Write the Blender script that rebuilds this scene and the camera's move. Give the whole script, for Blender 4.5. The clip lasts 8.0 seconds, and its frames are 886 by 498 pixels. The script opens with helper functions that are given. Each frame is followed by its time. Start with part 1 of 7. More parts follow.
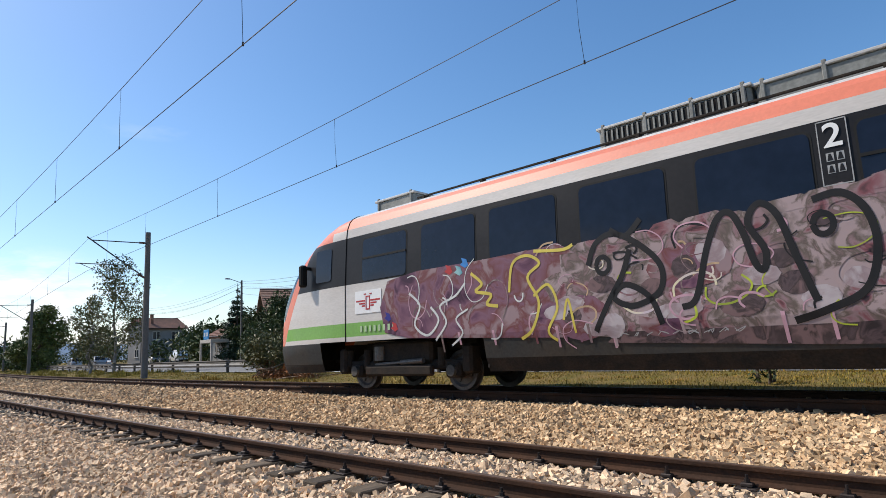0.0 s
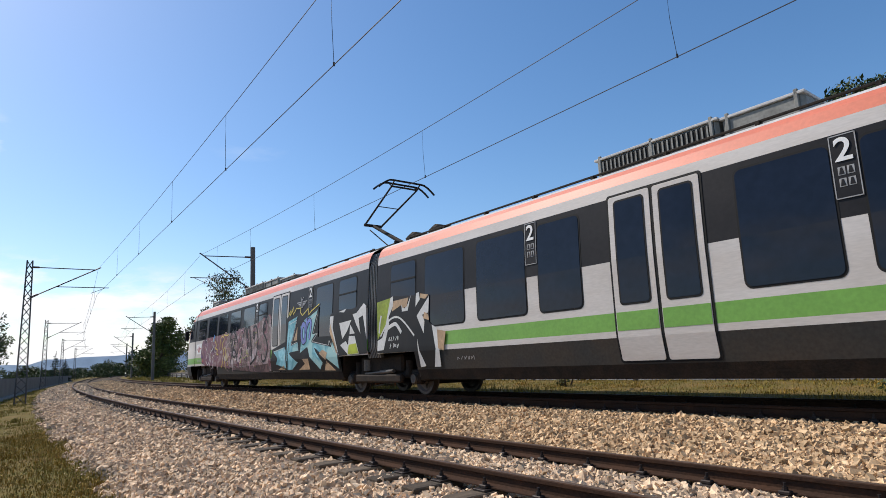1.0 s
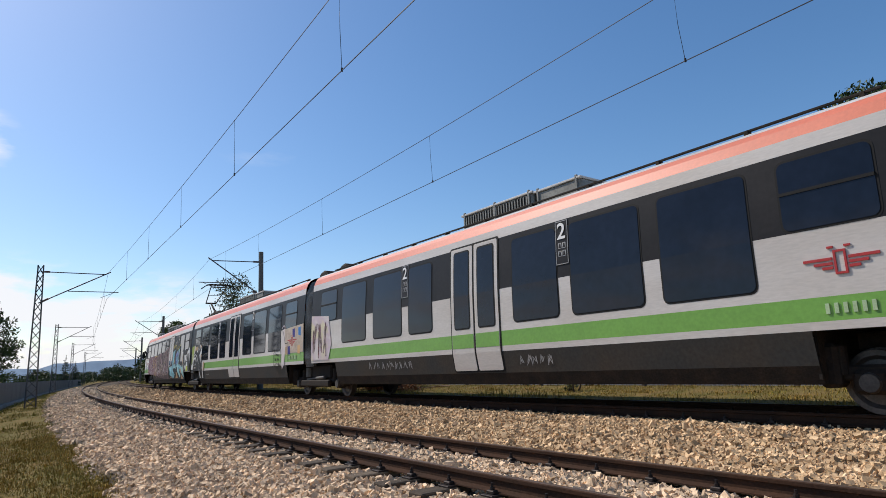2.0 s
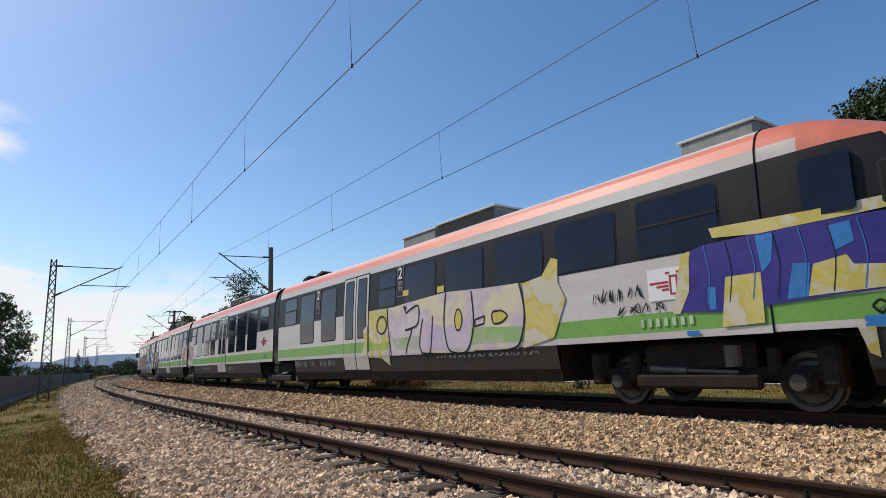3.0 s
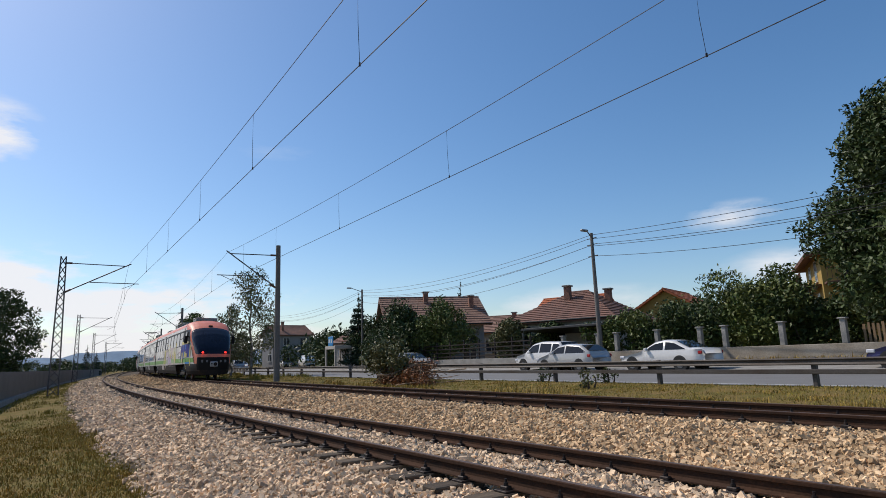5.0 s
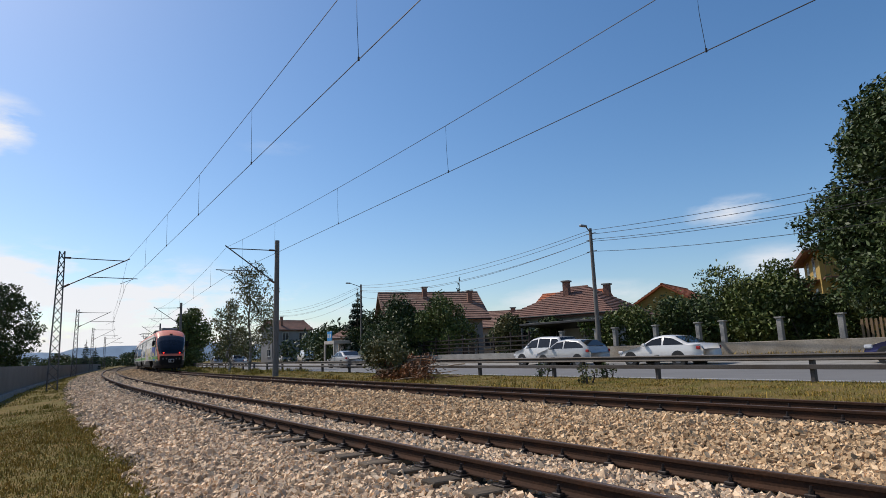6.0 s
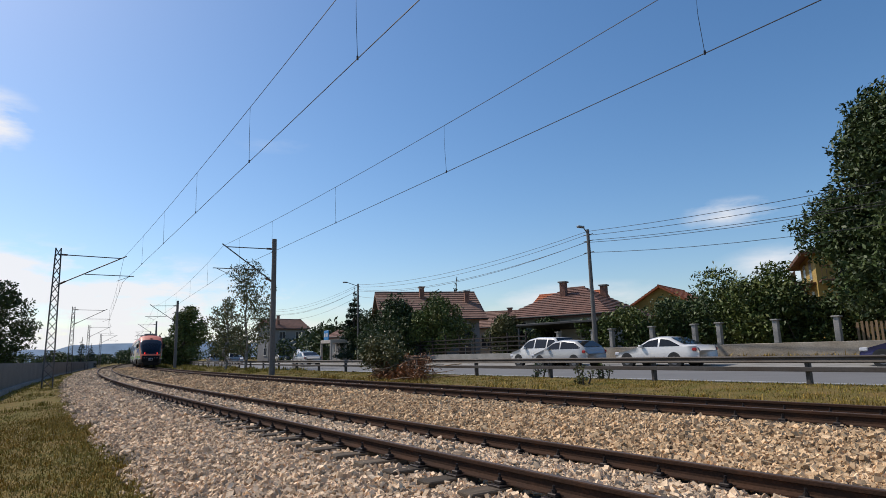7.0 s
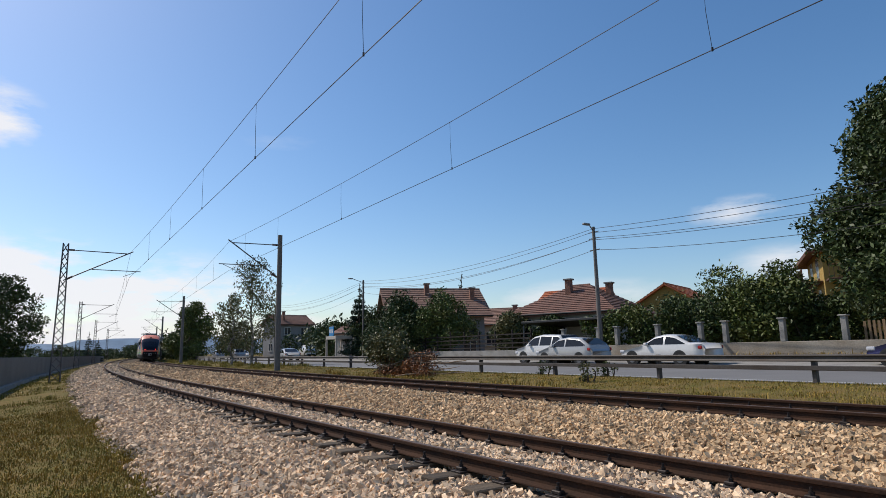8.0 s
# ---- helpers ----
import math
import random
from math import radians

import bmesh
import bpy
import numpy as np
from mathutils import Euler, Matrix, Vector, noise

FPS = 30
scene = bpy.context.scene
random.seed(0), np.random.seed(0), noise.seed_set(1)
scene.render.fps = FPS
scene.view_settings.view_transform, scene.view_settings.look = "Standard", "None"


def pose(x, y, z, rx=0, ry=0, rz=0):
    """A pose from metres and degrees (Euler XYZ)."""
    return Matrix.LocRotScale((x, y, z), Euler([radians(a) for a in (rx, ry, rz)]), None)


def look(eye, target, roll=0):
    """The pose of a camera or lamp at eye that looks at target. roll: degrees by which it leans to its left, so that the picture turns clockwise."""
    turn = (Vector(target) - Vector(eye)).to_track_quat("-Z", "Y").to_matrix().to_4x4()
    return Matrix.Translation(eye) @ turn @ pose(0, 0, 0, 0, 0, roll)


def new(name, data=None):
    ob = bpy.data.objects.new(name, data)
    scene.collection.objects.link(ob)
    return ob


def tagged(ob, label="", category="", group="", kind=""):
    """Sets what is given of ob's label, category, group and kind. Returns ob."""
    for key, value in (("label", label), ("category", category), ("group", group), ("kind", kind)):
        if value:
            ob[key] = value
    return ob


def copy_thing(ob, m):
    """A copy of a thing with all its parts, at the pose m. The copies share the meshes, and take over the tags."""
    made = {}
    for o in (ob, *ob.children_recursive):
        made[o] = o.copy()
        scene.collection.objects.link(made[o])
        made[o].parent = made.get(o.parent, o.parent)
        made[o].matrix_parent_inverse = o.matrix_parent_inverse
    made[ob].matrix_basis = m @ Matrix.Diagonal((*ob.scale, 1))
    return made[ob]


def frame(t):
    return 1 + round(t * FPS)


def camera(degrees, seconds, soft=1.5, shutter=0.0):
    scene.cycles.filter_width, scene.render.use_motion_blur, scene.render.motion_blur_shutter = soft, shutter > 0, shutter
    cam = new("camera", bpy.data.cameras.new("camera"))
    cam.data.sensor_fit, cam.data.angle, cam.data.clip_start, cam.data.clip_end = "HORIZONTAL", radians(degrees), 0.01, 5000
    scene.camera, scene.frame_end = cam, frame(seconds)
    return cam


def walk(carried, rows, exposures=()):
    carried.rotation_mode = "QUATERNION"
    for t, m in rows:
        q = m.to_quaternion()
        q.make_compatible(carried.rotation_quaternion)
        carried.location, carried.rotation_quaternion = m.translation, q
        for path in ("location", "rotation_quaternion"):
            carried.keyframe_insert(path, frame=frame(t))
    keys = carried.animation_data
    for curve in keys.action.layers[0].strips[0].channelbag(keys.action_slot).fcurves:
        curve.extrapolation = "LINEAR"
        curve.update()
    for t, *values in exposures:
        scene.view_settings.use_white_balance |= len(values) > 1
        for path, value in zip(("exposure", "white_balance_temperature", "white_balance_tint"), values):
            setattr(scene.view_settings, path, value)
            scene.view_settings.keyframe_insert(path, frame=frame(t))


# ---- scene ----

# ---- camera and its walk ----
cam = camera(73.5, 8.0, soft=0.85)
EYE = 1.0875
PATH = [(0, 99.08, 2.8, -10.77), (0.2, 99.2, 2.45, -7.45), (0.5, 99.43, 2.01, -4.01), (1, 100.23, 2.97, -1.94), (2.5, 100.75, 2.58, -0.93), (3, 100.41, 2.39, -0.42),
        (3.5, 99.89, 2.21, 0.37), (4, 99.62, 2.09, 0.23), (4.5, 100.39, 2.02, 0.2), (6, 99.85, 1.97, 0.07), (6.5, 99.63, 1.58, -0.02),
        (7, 99.83, 1.57, -0.25), (7.5, 99.82, 1.47, -0.13), (8, 99.53, 1.25, 0.21)]
walk(cam, [(t, pose(0, 0, EYE, *r)) for t, *r in PATH], exposures=[(0.0, 0.36, 6500, 11), (0.5, 0.36, 6500, 11), (1.0, 0.20, 6500, 12), (2.5, 0.05, 6500, 12), (3.5, -0.03, 6500, 12), (8.0, 0.0, 6500, 12)])

# ---- world and sun ----
SUN_LEFT, SUN_UP = 61.0, 47.0      # degrees left of the +y axis, degrees above the horizon
world = bpy.data.worlds.new("sky")
scene.world = world
world.use_nodes = True
wn, wl = world.node_tree.nodes, world.node_tree.links
wn.clear()
sky = wn.new("ShaderNodeTexSky")
sky.sky_type, sky.sun_disc = "NISHITA", False
sky.sun_elevation, sky.sun_rotation = radians(SUN_UP), radians(-SUN_LEFT)
sky.air_density, sky.dust_density, sky.ozone_density = 1.0, 0.8, 3.0
bg, wout = wn.new("ShaderNodeBackground"), wn.new("ShaderNodeOutputWorld")
bg.inputs["Strength"].default_value = 0.105
# a clearer blue, and thin clouds: a bank low on the left, wisps low on the right, two small puffs
hs = wn.new("ShaderNodeHueSaturation")
hs.inputs["Hue"].default_value = 0.498
hs.inputs["Saturation"].default_value, hs.inputs["Value"].default_value = 1.2, 1.25
wl.new(sky.outputs[0], hs.inputs["Color"])
tc, mp, cn = wn.new("ShaderNodeTexCoord"), wn.new("ShaderNodeMapping"), wn.new("ShaderNodeTexNoise")
mp.inputs["Scale"].default_value = (1.0, 1.0, 3.2)
cn.inputs["Scale"].default_value, cn.inputs["Detail"].default_value, cn.inputs["Roughness"].default_value = 7.0, 8.0, 0.58
wl.new(tc.outputs["Generated"], mp.inputs["Vector"])
wl.new(mp.outputs["Vector"], cn.inputs["Vector"])


def sky_math(op, a, b):
    nd = wn.new("ShaderNodeMath")
    nd.operation = op
    for k, v in enumerate((a, b)):
        if isinstance(v, (int, float)):
            nd.inputs[k].default_value = v
        else:
            wl.new(v, nd.inputs[k])
    return nd.outputs[0]


def cloud(az, el, wide, tall, gain):
    """A cloud round the azimuth (degrees left of +y) and elevation az, el; wide and tall in degrees."""
    a, e = radians(az), radians(el)
    c = Vector((-math.sin(a) * math.cos(e), math.cos(a) * math.cos(e), math.sin(e)))
    u = Vector((math.cos(a), math.sin(a), 0.0))
    v = u.cross(c) * -1
    tot = None
    for axis, size in ((u, wide), (Vector((0, 0, 1)), tall)):
        sub, dot = wn.new("ShaderNodeVectorMath"), wn.new("ShaderNodeVectorMath")
        sub.operation, dot.operation = "SUBTRACT", "DOT_PRODUCT"
        sub.inputs[1].default_value, dot.inputs[1].default_value = c, axis
        wl.new(tc.outputs["Generated"], sub.inputs[0])
        wl.new(sub.outputs[0], dot.inputs[0])
        q = sky_math("DIVIDE", dot.outputs["Value"], math.sin(radians(size)))
        q = sky_math("MULTIPLY", q, q)
        tot = q if tot is None else sky_math("ADD", tot, q)
    fall = sky_math("SUBTRACT", 1.0, tot)
    body_ = sky_math("ADD", sky_math("MULTIPLY", cn.outputs["Fac"], 5.2), -2.6)
    val = sky_math("MULTIPLY", sky_math("ADD", sky_math("MULTIPLY", fall, 0.65), body_), gain)
    return sky_math("MINIMUM", sky_math("MAXIMUM", sky_math("MULTIPLY", val, sky_math("MAXIMUM", fall, 0.0)), 0.0), 0.92)


total = None
for args in ((40, 2.5, 36, 8.0, 2.1), (38.5, 18.5, 4.0, 3.0, 1.1), (-27, 11.2, 4.5, 1.6, 0.75), (-32, 6.0, 8, 2.6, 0.62), (-12, 4.5, 12, 2.0, 0.55), (16, 19.5, 4, 0.9, 0.14), (-75, 12, 24, 6, 0.9), (75, 8, 30, 6, 0.9)):
    one = cloud(*args)
    total = one if total is None else sky_math("MAXIMUM", total, one)
mix = wn.new("ShaderNodeMix")
mix.data_type = "RGBA"
mix.inputs["B"].default_value = (8.4, 8.5, 8.7, 1)
wl.new(total, mix.inputs["Factor"])
wl.new(hs.outputs["Color"], mix.inputs["A"])
wl.new(mix.outputs["Result"], bg.inputs["Color"])
wl.new(bg.outputs[0], wout.inputs["Surface"])

sun = new("sun", bpy.data.lights.new("sun", "SUN"))
sun.data.energy, sun.data.angle, sun.data.color = 3.9, radians(0.55), (1.0, 0.93, 0.82)
_a, _e = radians(SUN_LEFT), radians(SUN_UP)
SUN_DIR = Vector((-math.sin(_a) * math.cos(_e), math.cos(_a) * math.cos(_e), math.sin(_e)))
sun.matrix_basis = look(SUN_DIR * 60, (0, 0, 0))

# ---- plan: everything is laid out along the curve of the railway ----
# s runs along the nearest rail, away from the camera; off is the distance to its right; z = 0 is the top of that rail
K0, K1, PHI, NEAR = 0.0019601, -1.2634e-5, 2.1993, 3.9526
OFF2, RISE2, CANT = 4.9318, 0.165, 0.033   # second track: its near rail, that rail's height, fall to its far rail
GAUGE = 1.505


def heading(s):
    q = np.clip(s, -60, 120)
    return PHI - (K0 * s + K1 * (q * q / 2 + q * (s - q)))


_ss = np.concatenate([np.arange(-4000, -100, 50.0), np.arange(-100, 400, 0.25), np.arange(400, 4001, 50.0)])
_mid = (_ss[1:] + _ss[:-1]) / 2
_hd = heading(np.clip(_mid, -100, 400))
_pts = np.concatenate([[[0, 0]], np.cumsum(np.stack([np.cos(_hd), np.sin(_hd)], 1) * np.diff(_ss)[:, None], 0)])
_i0 = int(np.argmin(np.abs(_ss)))
_pts = _pts - _pts[_i0] + NEAR * np.array([math.sin(PHI), -math.cos(PHI)])


def line(s, off):
    """Plan positions (n x 2) at s and off."""
    s, off = np.broadcast_arrays(np.asarray(s, float), np.asarray(off, float))
    h = heading(np.clip(s, -100, 400))
    return np.stack([np.interp(s, _ss, _pts[:, 0]) + np.sin(h) * off, np.interp(s, _ss, _pts[:, 1]) - np.cos(h) * off], -1)


def at(s, off, z=0.0):
    p = line(s, off)
    return Vector((float(p[0]), float(p[1]), z))


def place(s, off, z=0.0, turn=0.0, lean=0.0):
    """A pose on the plan: x runs along the railway away from the camera, y to its left, z up; turn in degrees about z."""
    p = at(s, off, z)
    return pose(p.x, p.y, p.z, 0, 0, math.degrees(float(heading(s))) + turn) @ pose(0, 0, 0, lean)


# height of the ground and of the ballast across the railway
G_OFF = [-4000, -60, -9, -5.5, -3.4, -2.4, 2.5, 5.5, 7.4, 9.0, 11.0, 12.0, 19.6, 24, 60, 480]
G_Z = [-1.2, -0.9, -0.75, -0.62, -0.46, -0.42, -0.42, -0.35, -0.12, 0.02, 0.10, 0.06, 0.04, 0.2, 0.4, 0.4]
B_OFF = [-2.9, -2.45, -1.8, -0.8, -0.4, 0.0, 0.75, 1.5, 2.0, 2.6, 3.2, 4.0, 4.5, 5.7, 7.0, 7.6, 8.0]
B_Z = [-0.52, -0.41, -0.32, -0.25, -0.245, -0.24, -0.225, -0.245, -0.235, -0.22, -0.15, -0.06, -0.045, -0.06, -0.08, -0.16, -0.30]


def ground_z(off):
    return np.interp(off, G_OFF, G_Z)


def bed_z(off):
    return np.interp(off, B_OFF, B_Z)


# ---- mesh helpers ----
def mesh_ob(name, verts, faces, material=None, parent=None, label="", smooth=False):
    me = bpy.data.meshes.new(name)
    me.from_pydata([tuple(v) for v in verts], [], [tuple(q) for q in faces])
    me.update()
    if material:
        for one in (material if isinstance(material, (list, tuple)) else [material]):
            me.materials.append(one)
    if smooth:
        me.shade_smooth()
    ob = new(name, me)
    if parent:
        ob.parent = parent
    if label:
        ob["label"] = label
    return ob


def fast_mesh(name, verts, faces, material):
    """Large meshes of triangles or quads from arrays."""
    n, k = faces.shape
    me = bpy.data.meshes.new(name)
    me.vertices.add(len(verts))
    me.vertices.foreach_set("co", np.ascontiguousarray(verts, np.float32).ravel())
    me.loops.add(n * k)
    me.loops.foreach_set("vertex_index", np.ascontiguousarray(faces, np.int32).ravel())
    me.polygons.add(n)
    me.polygons.foreach_set("loop_start", np.arange(n, dtype=np.int32) * k)
    me.update(calc_edges=True)
    me.materials.append(material)
    me.shade_flat()
    return new(name, me)


def part(name, bm, material, parent=None, label="", smooth=False):
    me = bpy.data.meshes.new(name)
    bm.normal_update()
    bm.to_mesh(me)
    bm.free()
    for one in (material if isinstance(material, (list, tuple)) else [material]):
        me.materials.append(one)
    if smooth:
        me.shade_smooth()
    ob = new(name, me)
    if parent:
        ob.parent = parent
    if label:
        ob["label"] = label
    return ob


def box(bm, x0, x1, y0, y1, z0, z1, bevel=0.0, m=None):
    r = bmesh.ops.create_cube(bm, size=1.0)
    M = Matrix.Translation(((x0 + x1) / 2, (y0 + y1) / 2, (z0 + z1) / 2)) @ Matrix.Diagonal((abs(x1 - x0), abs(y1 - y0), abs(z1 - z0), 1))
    bmesh.ops.transform(bm, matrix=(m @ M) if m else M, verts=r["verts"])
    if bevel:
        es = list({e for v in r["verts"] for e in v.link_edges})
        bmesh.ops.bevel(bm, geom=es, offset=bevel, segments=1, affect="EDGES")
    return bm


def rod(bm, a, b, r0, r1=None, n=8):
    a, b = Vector(a), Vector(b)
    d = b - a
    m = Matrix.Translation((a + b) / 2) @ d.to_track_quat("Z", "Y").to_matrix().to_4x4()
    bmesh.ops.create_cone(bm, cap_ends=True, segments=n, radius1=r0, radius2=r0 if r1 is None else r1, depth=d.length, matrix=m)
    return bm


def empty(name, m, label, category, group="", kind=""):
    ob = new(name)
    ob.matrix_basis = m
    return tagged(ob, label, category, group, kind)


def strand(name, pts, r, material, parent=None, n=5):
    """A thin wire along points."""
    pts = [Vector(p) for p in pts]
    V, F = [], []
    for i, p in enumerate(pts):
        d = (pts[min(i + 1, len(pts) - 1)] - pts[max(i - 1, 0)]).normalized()
        u = d.cross(Vector((0, 0, 1)))
        u = (u if u.length > 1e-4 else Vector((1, 0, 0))).normalized()
        w = u.cross(d)
        V += [p + (u * math.cos(2 * math.pi * k / n) + w * math.sin(2 * math.pi * k / n)) * r for k in range(n)]
    for i in range(len(pts) - 1):
        F += [(i * n + k, i * n + (k + 1) % n, (i + 1) * n + (k + 1) % n, (i + 1) * n + k) for k in range(n)]
    return mesh_ob(name, V, F, material, parent)


# ---- materials ----
def material(name, base, rough=0.7, metal=0.0, vary=0.25, scale=6.0, fine=60.0, bump=0.15, second=None, per="", spec=0.4, coat=0.0, stretch=(1, 1, 1)):
    """A surface with colour varied at two scales and a fine relief. second: colour of the stains. per: 'object' or 'island' variation."""
    mt = bpy.data.materials.new(name)
    mt.use_nodes = True
    n, l = mt.node_tree.nodes, mt.node_tree.links
    b = n["Principled BSDF"]
    b.inputs["Roughness"].default_value, b.inputs["Metallic"].default_value = rough, metal
    b.inputs["Specular IOR Level"].default_value = spec
    b.inputs["Coat Weight"].default_value = coat
    tex, mapp, big, small = n.new("ShaderNodeTexCoord"), n.new("ShaderNodeMapping"), n.new("ShaderNodeTexNoise"), n.new("ShaderNodeTexNoise")
    mapp.inputs["Scale"].default_value = stretch
    l.new(tex.outputs["Object"], mapp.inputs["Vector"])
    for node, sc, det in ((big, scale, 5.0), (small, fine, 3.0)):
        node.inputs["Scale"].default_value, node.inputs["Detail"].default_value = sc, det
        l.new(mapp.outputs["Vector"], node.inputs["Vector"])
    r1 = n.new("ShaderNodeMapRange")
    r1.inputs["From Min"].default_value, r1.inputs["From Max"].default_value = 0.35, 0.68
    l.new(big.outputs["Fac"], r1.inputs["Value"])
    m1 = n.new("ShaderNodeMix")
    m1.data_type = "RGBA"
    m1.inputs["A"].default_value = (*base, 1)
    m1.inputs["B"].default_value = (*(second or [c * (1 - vary) for c in base]), 1)
    l.new(r1.outputs[0], m1.inputs["Factor"])
    m2 = n.new("ShaderNodeMix")
    m2.data_type, m2.blend_type = "RGBA", "MULTIPLY"
    m2.inputs["Factor"].default_value = 1.0
    r2 = n.new("ShaderNodeMapRange")
    r2.inputs["From Min"].default_value, r2.inputs["From Max"].default_value = 0.3, 0.7
    r2.inputs["To Min"].default_value, r2.inputs["To Max"].default_value = 1 - vary * 0.7, 1 + vary * 0.4
    l.new(small.outputs["Fac"], r2.inputs["Value"])
    l.new(m1.outputs["Result"], m2.inputs["A"])
    l.new(r2.outputs[0], m2.inputs["B"])
    last = m2.outputs["Result"]
    if per:
        src = n.new("ShaderNodeObjectInfo" if per == "object" else "ShaderNodeNewGeometry")
        hs = n.new("ShaderNodeHueSaturation")
        r3 = n.new("ShaderNodeMapRange")
        r3.inputs["To Min"].default_value, r3.inputs["To Max"].default_value = 0.55, 1.4
        l.new(src.outputs["Random" if per == "object" else "Random Per Island"], r3.inputs["Value"])
        l.new(r3.outputs[0], hs.inputs["Value"])
        l.new(last, hs.inputs["Color"])
        last = hs.outputs["Color"]
    l.new(last, b.inputs["Base Color"])
    if bump:
        bp = n.new("ShaderNodeBump")
        bp.inputs["Strength"].default_value, bp.inputs["Distance"].default_value = bump, 0.02
        l.new(small.outputs["Fac"], bp.inputs["Height"])
        l.new(bp.outputs[0], b.inputs["Normal"])
    return mt


def leaf_material(name, base, second):
    mt = material(name, base, 0.55, vary=0.35, scale=1.2, fine=9, bump=0.0, second=second, per="island", spec=0.3)
    b = mt.node_tree.nodes["Principled BSDF"]
    b.inputs["Subsurface Weight"].default_value = 0.0
    return mt


def glass_dark(name, tint=(0.012, 0.016, 0.024), rough=0.06):
    return material(name, tint, rough, vary=0.3, scale=1.5, fine=8, bump=0.0, spec=0.3)


STONE = material("ballast_stone", (0.80, 0.595, 0.395), 0.9, vary=0.26, scale=5, fine=70, bump=0.06, second=(0.52, 0.38, 0.25), per="island", spec=0.1)
STONE_TAN = material("tan_ballast_stone", (0.70, 0.50, 0.30), 0.9, vary=0.28, scale=5, fine=70, bump=0.06, second=(0.42, 0.27, 0.145), per="island", spec=0.1)
# far darker than the stones: shade in the gaps between them, put into the colour
SHADED_BED = material("ballast_bed", (0.12, 0.092, 0.065), 0.9, vary=0.5, scale=14, fine=38, bump=1.0, second=(0.065, 0.05, 0.035), spec=0.05)
SOIL = material("dry_meadow", (0.13, 0.112, 0.034), 0.95, vary=0.5, scale=1.4, fine=18, bump=0.9, second=(0.20, 0.135, 0.055), spec=0.05)
ASPHALT = material("asphalt", (0.17, 0.165, 0.16), 0.85, vary=0.15, scale=0.5, fine=60, bump=0.2)
RAIL_RUST = material("rail_rust", (0.060, 0.031, 0.019), 0.92, 0.0, vary=0.35, scale=3, fine=40, bump=0.2, second=(0.040, 0.024, 0.017), spec=0.12)
RAIL_TOP = material("rail_running_surface", (0.13, 0.085, 0.06), 0.6, 0.3, vary=0.3, scale=2, fine=30, bump=0.05)
TIMBER = material("sleeper_timber", (0.13, 0.095, 0.062), 0.9, vary=0.4, scale=4, fine=30, bump=0.4, per="object", stretch=(4, 0.6, 4))
IRON = material("dark_iron", (0.045, 0.034, 0.03), 0.6, 0.5, vary=0.4, scale=8, fine=60, bump=0.2)
GALV = material("galvanised_steel", (0.30, 0.30, 0.30), 0.5, 0.6, vary=0.3, scale=2, fine=40, bump=0.1)
BARRIER = material("weathered_barrier_steel", (0.085, 0.075, 0.068), 0.7, 0.2, vary=0.35, scale=1.2, fine=25, bump=0.1, second=(0.06, 0.045, 0.035))
CONCRETE = material("concrete", (0.30, 0.285, 0.26), 0.9, vary=0.3, scale=1.5, fine=30, bump=0.3)
WIRE = material("copper_wire", (0.05, 0.045, 0.045), 0.5, 0.6, vary=0.2, bump=0)

# ---- ground, ballast, rails ----
def sheet(name, s_list, off_list, zf, material_, jitter=0.0):
    s, o = np.meshgrid(np.asarray(s_list, float), np.asarray(off_list, float), indexing="ij")
    p = line(s, o)
    z = zf(o) + np.zeros_like(s)
    if jitter:
        z = z + np.random.default_rng(5).normal(0, jitter, z.shape)
    v = np.concatenate([p, z[..., None]], -1).reshape(-1, 3)
    a, b = s.shape
    i = (np.arange(a - 1)[:, None] * b + np.arange(b - 1)[None]).ravel()
    return fast_mesh(name, v, np.stack([i, i + 1, i + b + 1, i + b], 1)[:, ::-1], material_)


s_far = np.concatenate([np.arange(-4000, -100, 300), np.arange(-100, 400, 4), np.arange(400, 4001, 300)])
o_far = np.concatenate([[-4000, -1500, -500, -200, -100], np.arange(-60, 26, 0.5), [30, 40, 60, 100, 200, 350, 480]])
tagged(sheet("ground", s_far, o_far, ground_z, SOIL), "flat ground of dry grass and soil along the railway", "ground", kind="structure")
tagged(sheet("ballast_bed", np.arange(-40, 330, 1.0), np.arange(-2.9, 8.01, 0.1), bed_z, SHADED_BED, 0.008), "bed of crushed limestone ballast under two tracks, darkened for the shade between stones", "ballast", kind="structure")
tagged(sheet("road", np.arange(-100, 400, 4.0), [11.9, 15.7, 19.6], lambda o: ground_z(o) + 0.012, ASPHALT), "grey asphalt road beside the railway", "road", kind="structure")
tagged(sheet("pavement", np.arange(-60, 200, 4.0), [19.62, 23.9], lambda o: ground_z(o) + 0.05, CONCRETE), "strip of worn concrete verge where cars park", "pavement", kind="structure")
LINE_WHITE = material("road_line_paint", (0.6, 0.6, 0.57), 0.8, vary=0.2, bump=0.1)
tagged(sheet("road_edge_line", np.arange(-60, 200, 2.0), [12.25, 12.37], lambda o: ground_z(o) + 0.018, LINE_WHITE), "worn white edge line on the road", "road marking", kind="structure")

RAIL_PROFILE = [(-0.075, -0.150), (0.075, -0.150), (0.075, -0.138), (0.012, -0.118), (0.010, -0.048), (0.034, -0.038), (0.036, -0.008),
                (0.028, 0.0), (-0.028, 0.0), (-0.036, -0.008), (-0.034, -0.038), (-0.010, -0.048), (-0.012, -0.118), (-0.075, -0.138)]


